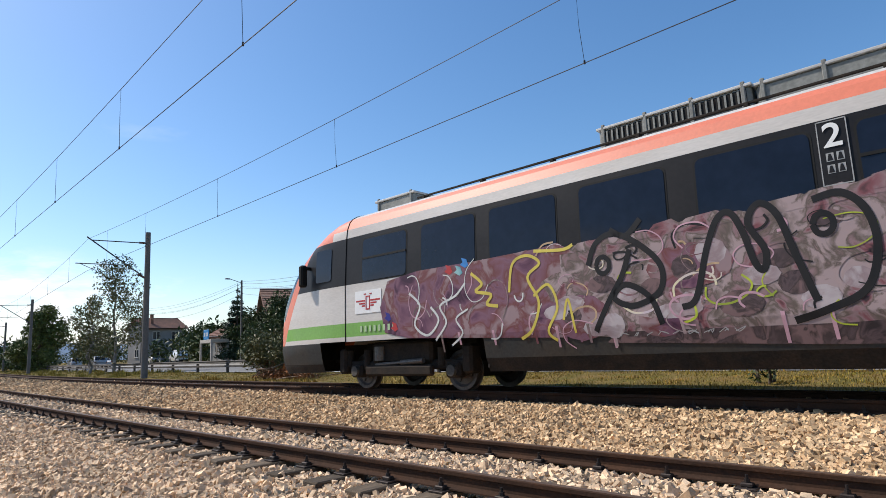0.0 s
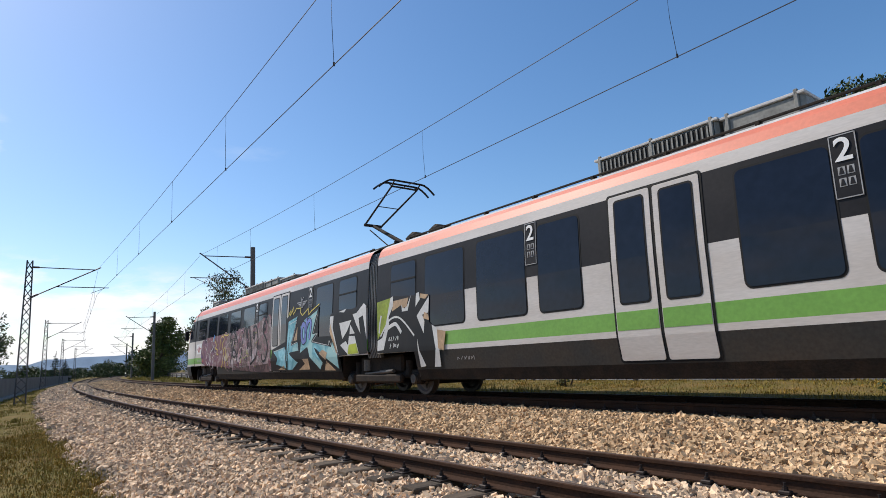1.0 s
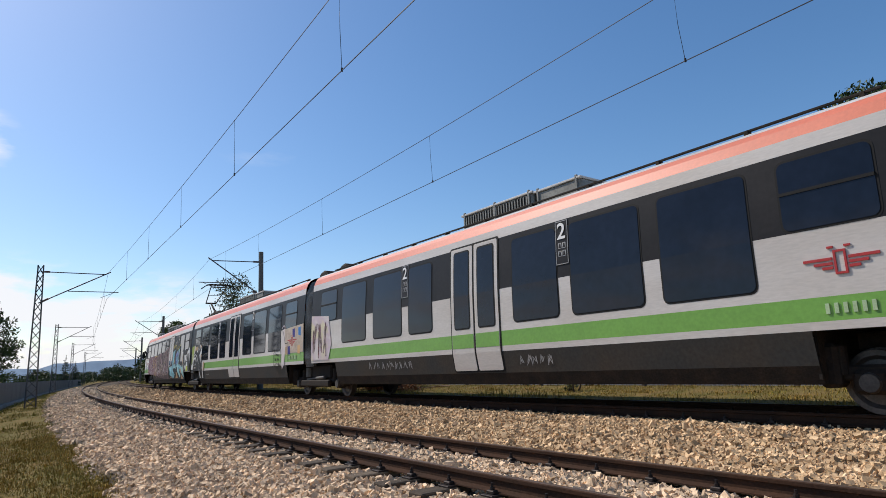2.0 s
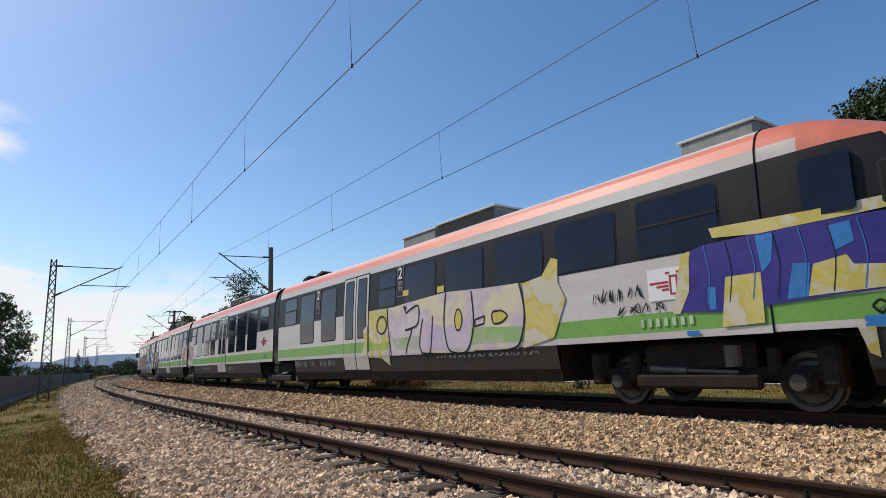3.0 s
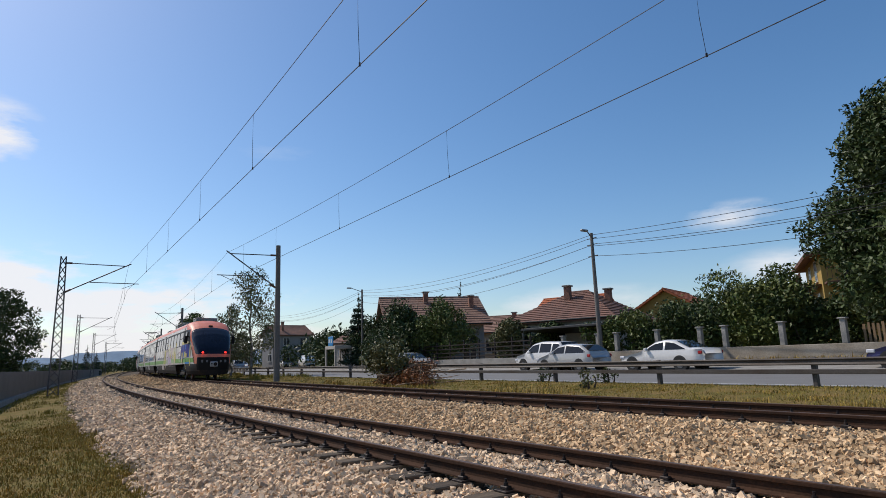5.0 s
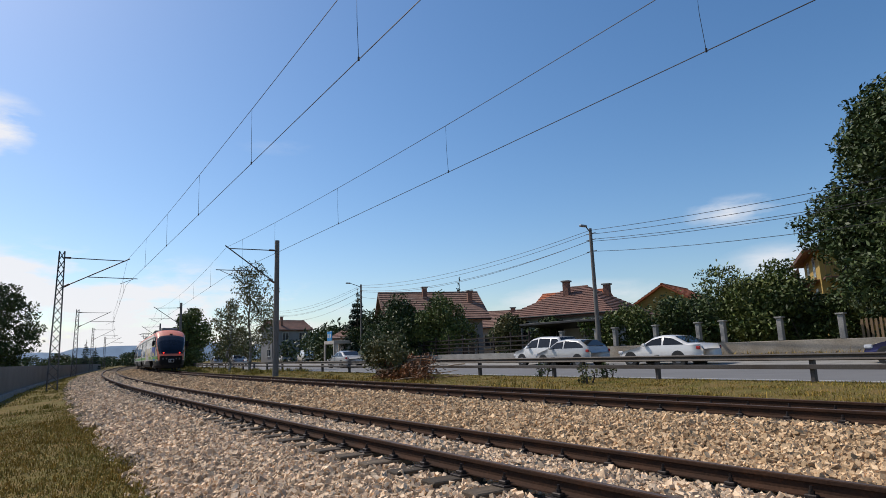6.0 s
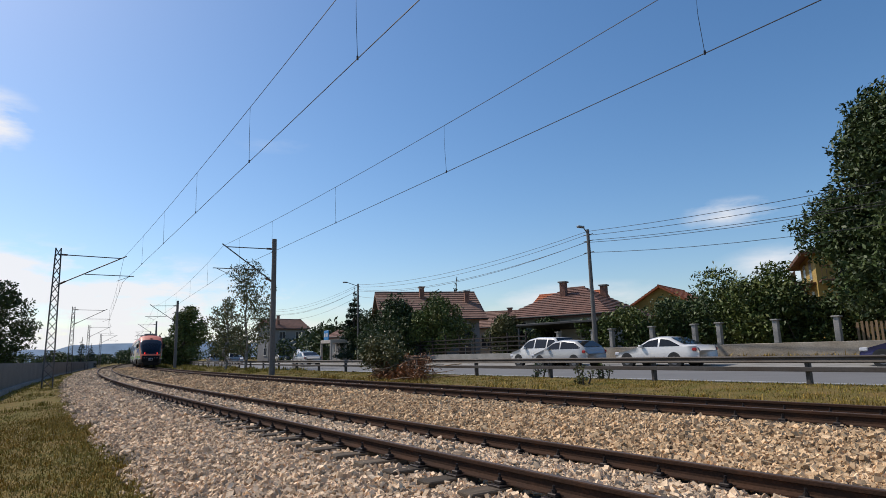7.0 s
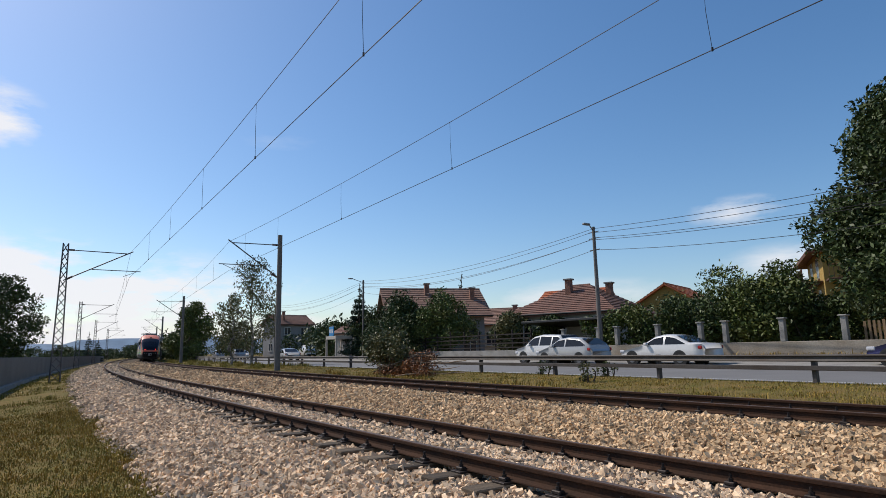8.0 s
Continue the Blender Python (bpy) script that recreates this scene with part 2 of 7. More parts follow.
def make_rail(off, top, label):
    s = np.concatenate([np.arange(-25, 60, 0.5), np.arange(60, 330, 2.0)])
    n, k = len(s), len(RAIL_PROFILE)
    v = np.zeros((n, k, 3))
    for j, (y, z) in enumerate(RAIL_PROFILE):
        v[:, j, :2], v[:, j, 2] = line(s, off - y), top + z
    i = (np.arange(n - 1)[:, None] * k + np.arange(k)[None])
    nx = (np.arange(n - 1)[:, None] * k + (np.arange(k)[None] + 1) % k)
    f = np.stack([i, nx, nx + k, i + k], -1).reshape(-1, 4)[:, ::-1]
    ob = fast_mesh("rail", v.reshape(-1, 3), f, RAIL_RUST)
    ob.data.materials.append(RAIL_TOP)
    idx = np.zeros(len(f), np.int32)
    idx.reshape(n - 1, k)[:, 7] = 1
    ob.data.polygons.foreach_set("material_index", idx)
    return tagged(ob, label, "rail", "rails of the two tracks")


make_rail(0.0, 0.0, "rusty brown steel rail on timber sleepers in ballast")
make_rail(GAUGE, -CANT, "rusty brown steel rail on timber sleepers in ballast")
make_rail(OFF2, RISE2, "rusty rail of the raised second track")
make_rail(OFF2 + GAUGE, RISE2 - CANT, "rusty rail of the raised second track")


def make_sleeper():
    ob = empty("sleeper", pose(0, 0, 0), "weathered timber sleeper half buried in ballast with bolted rail fastenings", "sleeper", "sleepers of the tracks")
    bm = bmesh.new()
    box(bm, -0.12, 0.12, -GAUGE / 2 - 0.52, GAUGE / 2 + 0.52, -0.32, -0.172, 0.012)
    part("timber", bm, TIMBER, ob)
    for y in (-GAUGE / 2, GAUGE / 2):
        bm = bmesh.new()
        box(bm, -0.085, 0.085, y - 0.175, y + 0.175, -0.172, -0.152, 0.004)
        plate = part("base_plate", bm, IRON, ob)
        for d in (-0.095, 0.095):
            bm = bmesh.new()
            box(bm, -0.05, 0.05, y + d - 0.035, y + d + 0.035, -0.153, -0.118, 0.008)
            rod(bm, (0, y + d, -0.12), (0, y + d, -0.055), 0.013, n=6)
            rod(bm, (0, y + d, -0.118), (0, y + d, -0.09), 0.024, n=6)
            part("clamp", bm, IRON, plate)
    return ob


sleeper = make_sleeper()
_lean = math.degrees(math.atan2(CANT, GAUGE))
_rs = random.Random(3)
for k in range(88):
    s = -3.05 + 0.68 * k
    m = place(s, GAUGE / 2, -CANT / 2, _rs.uniform(-0.8, 0.8), _lean)
    if k == 0:
        sleeper.matrix_basis = m
    else:
        copy_thing(sleeper, m)
for k in range(62):
    copy_thing(sleeper, place(-2.0 + 0.68 * k, OFF2 + GAUGE / 2, RISE2 - CANT / 2, _rs.uniform(-0.8, 0.8), _lean))


def stones(name, count, s0, s1, o0, o1, size, seed, power=1.0, label="", mt=STONE):
    """Crushed stones, each an uneven block, spread over the bed; power > 1 puts more of them at small s."""
    g = np.random.default_rng(seed)
    s = s0 + (s1 - s0) * g.random(count) ** power
    o = g.uniform(o0, o1, count)
    keep = np.ones(count, bool)
    for c in (0.0, GAUGE, OFF2, OFF2 + GAUGE):
        keep &= np.abs(o - c) > 0.085
    keep &= (o > -2.42 + 0.2 * np.sin(s * 1.3) + 0.13 * np.sin(s * 3.1 + 1) + g.normal(0, 0.1, count)) | (o1 < 0)
    s, o = s[keep], o[keep]
    n = len(s)
    r = size * np.exp(g.normal(0, 0.22, n))
    cube = np.array([(x, y, z) for x in (-1, 1) for y in (-1, 1) for z in (-1, 1)], float)
    v = cube[None] * g.uniform(0.62, 1.08, (n, 8, 3)) * (r[:, None, None] * np.stack([g.uniform(1.0, 1.5, n), g.uniform(0.7, 1.05, n), g.uniform(0.42, 0.8, n)], 1)[:, None])
    q = g.normal(size=(n, 4))
    q /= np.linalg.norm(q, axis=1, keepdims=True)
    w, x, y, z = q.T
    R = np.stack([1 - 2 * (y * y + z * z), 2 * (x * y - z * w), 2 * (x * z + y * w), 2 * (x * y + z * w), 1 - 2 * (x * x + z * z), 2 * (y * z - x * w),
                  2 * (x * z - y * w), 2 * (y * z + x * w), 1 - 2 * (x * x + y * y)], -1).reshape(n, 3, 3)
    v = np.einsum("nij,nkj->nki", R, v)
    c = np.concatenate([line(s, o), (bed_z(o) + r * g.uniform(-0.3, 1.35, n))[:, None]], 1)
    v = (v + c[:, None]).reshape(-1, 3)
    tri = np.array([(0, 1, 3), (0, 3, 2), (4, 6, 7), (4, 7, 5), (0, 4, 5), (0, 5, 1), (2, 3, 7), (2, 7, 6), (0, 2, 6), (0, 6, 4), (1, 5, 7), (1, 7, 3)])
    f = (tri[None] + (np.arange(n) * 8)[:, None, None]).reshape(-1, 3)
    return tagged(fast_mesh(name, v, f, mt), label, "ballast stones", kind="stuff")


for o0, o1, part_, mt, kind_ in ((-2.65, 1.62, 0.57, STONE, "pale grey"), (1.5, 4.85, 0.45, STONE_TAN, "tan")):
    for count, s0, s1, size, seed, power in ((100000, 0.5, 16, 0.0238, 1, 1.3), (46000, 14, 42, 0.034, 2, 1.3), (14000, 40, 110, 0.055, 4, 1.2), (5000, -7, 0.7, 0.04, 8, 1.0)):
        stones("ballast_stones", int(count * part_), s0, s1, o0, o1, size, seed, power, "loose angular " + kind_ + " limestone ballast stones", mt)
stones("ballast_stones", 1500, 0.5, 26, -3.3, -2.55, 0.02, 9, 1.3, "few ballast stones rolled into the verge")
stones("ballast_stones", 5000, 0.5, 40, 4.95, 7.7, 0.034, 6, 1.2, "loose tan ballast stones under the second track", STONE_TAN)


# ---- grass ----
def grass(name, count, s0, s1, o0, o1, tall, seed, mat_, power=1.0, label="", lift=ground_z):
    g = np.random.default_rng(seed)
    clumps = max(20, count // 45)
    cs, co, ch = s0 + (s1 - s0) * g.random(clumps) ** power, g.uniform(o0, o1, clumps), g.uniform(0.5, 1.3, clumps)
    k = g.integers(0, clumps, count)
    wide = g.uniform(0.06, 0.35, clumps)[k]
    s, o = cs[k] + g.normal(0, 1, count) * wide * 1.4, np.clip(co[k] + g.normal(0, 1, count) * wide, o0, o1)
    n = len(s)
    h = tall * ch[k] * g.uniform(0.4, 1.3, n)
    a, lean = g.uniform(0, 2 * math.pi, n), g.uniform(0.1, 0.9, n)
    wdt = h * 0.035 + 0.004
    base = np.concatenate([line(s, o), lift(o)[:, None] - 0.01], 1)
    side = np.stack([np.cos(a + 1.57), np.sin(a + 1.57), np.zeros(n)], 1) * wdt[:, None]
    fwd = np.stack([np.cos(a), np.sin(a), np.zeros(n)], 1)
    up = np.array([0, 0, 1.0])
    mid = base + fwd * (h * lean * 0.3)[:, None] + up * (h * 0.6)[:, None]
    tip = base + fwd * (h * lean * 0.9)[:, None] + up * (h * (1 - 0.35 * lean))[:, None]
    v = np.stack([base - side, base + side, mid + side * 0.7, mid - side * 0.7, tip], 1).reshape(-1, 3)
    f = (np.array([(0, 1, 2), (0, 2, 3), (3, 2, 4)])[None] + (np.arange(n) * 5)[:, None, None]).reshape(-1, 3)
    return tagged(fast_mesh(name, v, f, mat_), label, "grass", kind="stuff")


GRASS = leaf_material("grass_blades", (0.21, 0.185, 0.034), (0.34, 0.26, 0.07))
GRASS.node_tree.nodes["Principled BSDF"].inputs["Specular IOR Level"].default_value = 0.04
DRY = leaf_material("dry_grass_blades", (0.40, 0.26, 0.065), (0.25, 0.17, 0.035))
DRY.node_tree.nodes["Principled BSDF"].inputs["Specular IOR Level"].default_value = 0.04
grass("grass", 46000, 3, 26, -5.4, -2.1, 0.05, 11, GRASS, 1.6, "short green and yellow grass at the foot of the ballast")
grass("grass", 30000, 3, 20, -5.2, -1.9, 0.085, 12, DRY, 1.4, "dry tufts of grass and weeds")
grass("grass", 30000, 1, 48, 7.5, 11.6, 0.065, 13, DRY, 1.25, "dry grass between railway and road barrier")
grass("grass", 36000, 1, 60, 8.0, 11.9, 0.06, 14, GRASS, 1.3, "green grass between railway and road barrier")
grass("grass", 14000, 2, 26, -3.1, -2.25, 0.05, 23, GRASS, 1.4, "short grass along the uneven edge of the ballast")
grass("grass", 7000, 2, 26, -3.0, -1.95, 0.055, 21, DRY, 1.3, "dry weeds creeping into the edge of the ballast")
grass("grass", 6000, -6, 4, -5.4, -2.4, 0.06, 22, GRASS, 1.0, "short grass beside the ballast")
grass("grass", 9000, 24, 90, -5.0, -2.2, 0.15, 15, GRASS, 1.2, "grass along the ballast further on")
grass("grass", 8000, 40, 130, 7.7, 12, 0.30, 16, GRASS, 1.2, "grass along the second track further on")
grass("grass", 2600, 4, 21, 23.3, 23.95, 0.42, 17, DRY, 1.0, "dry weeds at the foot of the garden wall")
grass("grass", 2000, 4, 30, 7.3, 8.6, 0.2, 18, DRY, 1.0, "tall dry stalks beside the second track")

# ---- the train: two driving cars and two middle cars on shared bogies ----
WHITE = material("train_white_paint", (0.58, 0.545, 0.51), 0.42, vary=0.12, scale=0.8, fine=18, bump=0.03, second=(0.50, 0.455, 0.41), coat=0.2, stretch=(0.5, 1, 2.5))
GREEN = material("train_green_paint", (0.16, 0.36, 0.055), 0.4, vary=0.14, scale=0.9, fine=18, bump=0.03, coat=0.2)
ORANGE = material("train_coral_paint", (0.68, 0.185, 0.105), 0.5, vary=0.10, scale=0.9, fine=18, bump=0.03, coat=0.2)
BLACK = material("train_window_band", (0.010, 0.0095, 0.011), 0.45, vary=0.3, scale=0.9, fine=14, bump=0.02, second=(0.020, 0.018, 0.018), spec=0.2)
SKIRT = material("train_grey_skirt", (0.036, 0.036, 0.034), 0.6, vary=0.3, scale=1.2, fine=20, bump=0.06, second=(0.050, 0.040, 0.031), spec=0.2)
UNDER = material("train_underframe", (0.018, 0.015, 0.013), 0.8, 0.1, vary=0.4, scale=4, fine=30, bump=0.3, second=(0.034, 0.024, 0.017), spec=0.2)
ROOF = material("train_roof_grey", (0.60, 0.585, 0.56), 0.55, vary=0.25, scale=1.0, fine=14, bump=0.06)
EQUIP = material("roof_equipment_grey", (0.25, 0.25, 0.23), 0.6, 0.2, vary=0.3, scale=2.0, fine=20, bump=0.1)
GLASS = glass_dark("tinted_train_glass", (0.010, 0.014, 0.026), 0.05)
MASK = material("front_mask_plastic", (0.007, 0.0065, 0.007), 0.5, vary=0.3, scale=3, fine=20, bump=0.05, spec=0.15)
RUBBER = material("black_rubber", (0.012, 0.012, 0.012), 0.7, vary=0.2, bump=0.05, spec=0.2)
DAMPER = material("damper_grey", (0.11, 0.105, 0.10), 0.5, 0.3, vary=0.4, scale=5, fine=30, bump=0.1, second=(0.10, 0.085, 0.07))
AXLE_CAP = material("axle_cover_steel", (0.09, 0.08, 0.07), 0.6, 0.4, vary=0.4, scale=5, fine=30, bump=0.2)
WHEEL = material("wheel_steel", (0.12, 0.105, 0.095), 0.5, 0.7, vary=0.3, scale=6, fine=40, bump=0.1)
BELLOW = material("grey_bellows_fabric", (0.05, 0.05, 0.048), 0.7, vary=0.25, scale=2, fine=20, bump=0.1)
MARK = material("white_marking", (0.75, 0.75, 0.74), 0.5, vary=0.05, bump=0)
LABEL_GREY = material("worn_white_print", (0.36, 0.36, 0.36), 0.5, vary=0.2, bump=0)
PALE_GREEN = material("pale_green_print", (0.42, 0.56, 0.32), 0.5, vary=0.2, scale=3, bump=0)
RIB = material("pale_bellows_rib", (0.34, 0.34, 0.33), 0.5, 0.2, vary=0.3, scale=3, fine=20, bump=0.05)
LAMP = material("headlight_lens", (0.12, 0.12, 0.13), 0.2, vary=0.1, bump=0, spec=0.4)
RED_MARK = material("red_marking", (0.42, 0.03, 0.03), 0.5, vary=0.1, bump=0)


def glowing(name, colour, strength):
    mt = material(name, colour, 0.3, vary=0.05, bump=0)
    b = mt.node_tree.nodes["Principled BSDF"]
    b.inputs["Emission Color"].default_value, b.inputs["Emission Strength"].default_value = (*colour, 1), strength
    return mt


TAIL_RED = glowing("red_tail_light", (1.0, 0.03, 0.02), 2.2)


def spray(name, colours, scale, seed, rough=0.5):
    """Sprayed paint: cells and clouds of several colours."""
    mt = bpy.data.materials.new(name)
    mt.use_nodes = True
    n, l = mt.node_tree.nodes, mt.node_tree.links
    b = n["Principled BSDF"]
    b.inputs["Roughness"].default_value, b.inputs["Specular IOR Level"].default_value = rough, 0.25
    tex, mp2, nz, vor, ramp2 = n.new("ShaderNodeTexCoord"), n.new("ShaderNodeMapping"), n.new("ShaderNodeTexNoise"), n.new("ShaderNodeTexVoronoi"), n.new("ShaderNodeValToRGB")
    mp2.inputs["Location"].default_value = (seed, seed * 1.7, seed * 0.3)
    nz.inputs["Scale"].default_value, nz.inputs["Detail"].default_value, nz.inputs["Distortion"].default_value = scale, 5.0, 0.6
    add = n.new("ShaderNodeMix")
    add.data_type = "RGBA"
    add.inputs["Factor"].default_value = 0.35
    vor.inputs["Scale"].default_value = scale * 1.6
    l.new(tex.outputs["Object"], mp2.inputs["Vector"])
    l.new(mp2.outputs["Vector"], nz.inputs["Vector"])
    l.new(nz.outputs["Color"], add.inputs["A"])
    l.new(mp2.outputs["Vector"], add.inputs["B"])
    l.new(add.outputs["Result"], vor.inputs["Vector"])
    mm = n.new("ShaderNodeMath")
    mm.operation = "MULTIPLY_ADD"
    mm.inputs[1].default_value = 0.35
    l.new(vor.outputs["Distance"], mm.inputs[0])
    l.new(nz.outputs["Fac"], mm.inputs[2])
    l.new(mm.outputs[0], ramp2.inputs["Fac"])
    els = ramp2.color_ramp.elements
    k = len(colours)
    while len(els) < k:
        els.new(0.5)
    for i, c in enumerate(colours):
        els[i].position = 0.42 + 0.36 * i / max(1, k - 1)
        els[i].color = (*c, 1)
    l.new(ramp2.outputs["Color"], b.inputs["Base Color"])
    return mt


SPRAY_PURPLE = spray("purple_graffiti_paint", [(0.05, 0.02, 0.04), (0.12, 0.05, 0.085), (0.19, 0.095, 0.13), (0.15, 0.05, 0.05), (0.26, 0.18, 0.19)], 2.1, 3.1)
SPRAY_ROSE = spray("rose_graffiti_paint", [(0.05, 0.028, 0.03), (0.19, 0.07, 0.08), (0.25, 0.16, 0.17), (0.11, 0.085, 0.07), (0.33, 0.25, 0.25)], 2.9, 7.7)
SPRAY_CYAN = spray("pale_blue_graffiti_paint", [(0.16, 0.42, 0.50), (0.28, 0.55, 0.62), (0.10, 0.30, 0.36), (0.30, 0.50, 0.50)], 1.2, 1.3)
SPRAY_PALE = spray("pale_pink_graffiti_paint", [(0.55, 0.47, 0.47), (0.60, 0.55, 0.52), (0.52, 0.42, 0.47), (0.62, 0.56, 0.38)], 0.9, 4.4)
SPRAY_YELLOW = spray("yellow_graffiti_paint", [(0.58, 0.46, 0.06), (0.58, 0.50, 0.20), (0.52, 0.44, 0.08), (0.56, 0.52, 0.40)], 2.2, 9.1)
SPRAY_BLUE = spray("blue_graffiti_paint", [(0.035, 0.022, 0.16), (0.05, 0.035, 0.22), (0.03, 0.03, 0.20)], 1.4, 5.2)
SPRAY_LIME = spray("lime_graffiti_paint", [(0.30, 0.36, 0.03), (0.40, 0.46, 0.05), (0.25, 0.30, 0.04)], 1.5, 2.2)
SPRAY_BLACK = spray("black_graffiti_paint", [(0.008, 0.007, 0.008), (0.015, 0.013, 0.013), (0.009, 0.009, 0.010)], 1.5, 8.2)
SPRAY_ORANGE = spray("orange_graffiti_paint", [(0.62, 0.30, 0.10), (0.60, 0.38, 0.18)], 1.5, 6.2)
BANDS = [("underframe_edge", UNDER, [(1.25, 0.45), (1.34, 0.67)]), ("skirt", SKIRT, [(1.34, 0.67), (1.415, 1.07)]),
         ("sill_band", WHITE, [(1.415, 1.07), (1.42, 1.17)]), ("green_stripe", GREEN, [(1.42, 1.17), (1.42, 1.45)]),
         ("lower_side", WHITE, [(1.42, 1.45), (1.42, 1.80), (1.418, 2.25)]), ("window_band", BLACK, [(1.418, 2.25), (1.40, 2.70), (1.37, 3.26)]),
         ("upper_band", WHITE, [(1.37, 3.26), (1.345, 3.45)]), ("coral_stripe", ORANGE, [(1.345, 3.45), (1.28, 3.61), (1.20, 3.70)]),
         ("roof", ROOF, [(1.20, 3.70), (1.06, 3.78), (0.75, 3.87), (0.35, 3.92), (0.0, 3.93)])]


def side_y(z):
    """Half width of the car body at height z."""
    zs = [p[1] for b in BANDS for p in b[2]]
    ys = [p[0] for b in BANDS for p in b[2]]
    return float(np.interp(z, zs, ys))


NOSE = False
NOSE_D = [3.45, 2.95, 2.5, 2.0, 1.5, 1.05, 0.65, 0.35, 0.14, 0.0]
NOSE_W = [1.42, 1.42, 1.40, 1.36, 1.31, 1.24, 1.15, 1.06, 0.97, 0.88]
NOSE_T = [3.93, 3.87, 3.74, 3.53, 3.25, 2.94, 2.58, 2.28, 2.03, 1.75]


def narrow(x):
    """How much the side draws in towards the tip of a driving car."""
    return float(np.interp(END - x, NOSE_D[::-1], NOSE_W[::-1])) / 1.42 if NOSE else 1.0


def body(car, x0, x1, gaps=()):
    """The shell in bands of paint; the skirt stops where the bogies are (gaps)."""
    cuts = [x0]
    for a, b in gaps:
        cuts += [max(a, x0), min(b, x1)]
    cuts.append(x1)
    low = [(a, b) for a, b in zip(cuts[::2], cuts[1::2]) if b - a > 0.05]
    for name, mt, prof in BANDS:
        pr = [(y, z) for y, z in prof]
        strips = [pr + [(-y, z) for y, z in pr[-2::-1]]] if name == "roof" else [pr, [(-y, z) for y, z in pr]]
        V, F = [], []
        for xa, xb in (low if name in ("skirt", "underframe_edge") else [(x0, x1)]):
            for sgn, st in enumerate(strips):
                b = len(V)
                V += [(x, y, z) for x in (xa, xb) for y, z in st]
                k = len(st)
                for i in range(k - 1):
                    q = (b + i, b + i + 1, b + k + i + 1, b + k + i)
                    F.append(q if sgn else q[::-1])
        mesh_ob(name, V, F, mt, car, smooth=(name == "roof"))
    bm = bmesh.new()
    box(bm, x0, x1, -1.38, 1.38, 1.08, 1.14)
    for a, b in low:
        box(bm, a, b, -1.22, 1.22, 0.46, 0.51)
        for x in (a + 0.02, b - 0.02):
            box(bm, x - 0.02, x + 0.02, -1.30, 1.30, 0.51, 1.08)
    for x in (x0 + 0.02, x1 - 0.02):
        box(bm, x - 0.02, x + 0.02, -1.33, 1.33, 1.14, 3.40)
    part("underframe", bm, UNDER, car)


def rounded(x0, x1, z0, z1, r, seg=4):
    pts = []
    for cx, cz, a0 in ((x1 - r, z1 - r, 0), (x0 + r, z1 - r, 90), (x0 + r, z0 + r, 180), (x1 - r, z0 + r, 270)):
        pts += [(cx + r * math.cos(radians(a0 + 90 * k / seg)), cz + r * math.sin(radians(a0 + 90 * k / seg))) for k in range(seg + 1)]
    return pts


def plate(name, outline, mt, parent, proud=0.006, sides=(1, -1), thick=0.02, label=""):
    """A panel with a convex outline in x, z that follows the curved car side, a little proud of it; one object a side."""
    zs = sorted({round(z, 4) for x, z in outline} | {z for b in BANDS for y, z in b[2] if min(q[1] for q in outline) < z < max(q[1] for q in outline)})
    rows = []
    n = len(outline)
    for z in zs:
        xs = []
        for i in range(n):
            (xa, za), (xb, zb) = outline[i], outline[(i + 1) % n]
            if abs(za - z) < 1e-4:
                xs.append(xa)
            elif (za - z) * (zb - z) < 0:
                xs.append(xa + (xb - xa) * (z - za) / (zb - za))
        rows.append((min(xs), max(xs), z))
    ob = None
    for sg in sides:
        V, F = [], []
        for a, b, z in rows:
            y = side_y(z)
            V += [(a, sg * (y * narrow(a) + proud), z), (b, sg * (y * narrow(b) + proud), z), (a, sg * (y * narrow(a) - thick), z), (b, sg * (y * narrow(b) - thick), z)]
        k = len(rows)
        for i in range(k - 1):
            u, v = 4 * i, 4 * i + 4
            F += [(u, u + 1, v + 1, v), (u + 1, u + 3, v + 3, v + 1), (u + 2, u, v, v + 2)]
        F += [(0, 2, 3, 1), (4 * k - 4, 4 * k - 3, 4 * k - 1, 4 * k - 2)]
        made = mesh_ob(name, V, [f[::-1] for f in F] if sg > 0 else F, mt, parent, label)
        ob = ob or made
    return ob


def ribbon(name, pts, width, mt, parent, proud=0.014, side=1, label="", straight=False):
    """A painted stroke on the side of a car through points in x, z."""
    pts = [Vector((p[0], p[1])) for p in pts]
    dense = []
    for i in range(len(pts) - 1):
        p0, p1, p2, p3 = pts[max(i - 1, 0)], pts[i], pts[i + 1], pts[min(i + 2, len(pts) - 1)]
        for k in range(6):
            t = k / 6
            if straight:
                dense.append(p1.lerp(p2, t))
                continue
            dense.append(0.5 * ((2 * p1) + (p2 - p0) * t + (2 * p0 - 5 * p1 + 4 * p2 - p3) * t * t + (3 * p1 - p0 - 3 * p2 + p3) * t ** 3))
    dense.append(pts[-1])
    V, F = [], []
    for i, p in enumerate(dense):
        d = (dense[min(i + 1, len(dense) - 1)] - dense[max(i - 1, 0)])
        d = d.normalized() if d.length else Vector((1, 0))
        nrm = Vector((-d.y, d.x)) * width / 2
        for q in (p - nrm, p + nrm):
            V.append((q.x, side * (side_y(q.y) * narrow(q.x) + proud), q.y))
    for i in range(len(dense) - 1):
        F.append((2 * i, 2 * i + 1, 2 * i + 3, 2 * i + 2))
    return mesh_ob(name, V, F, mt, parent, label)


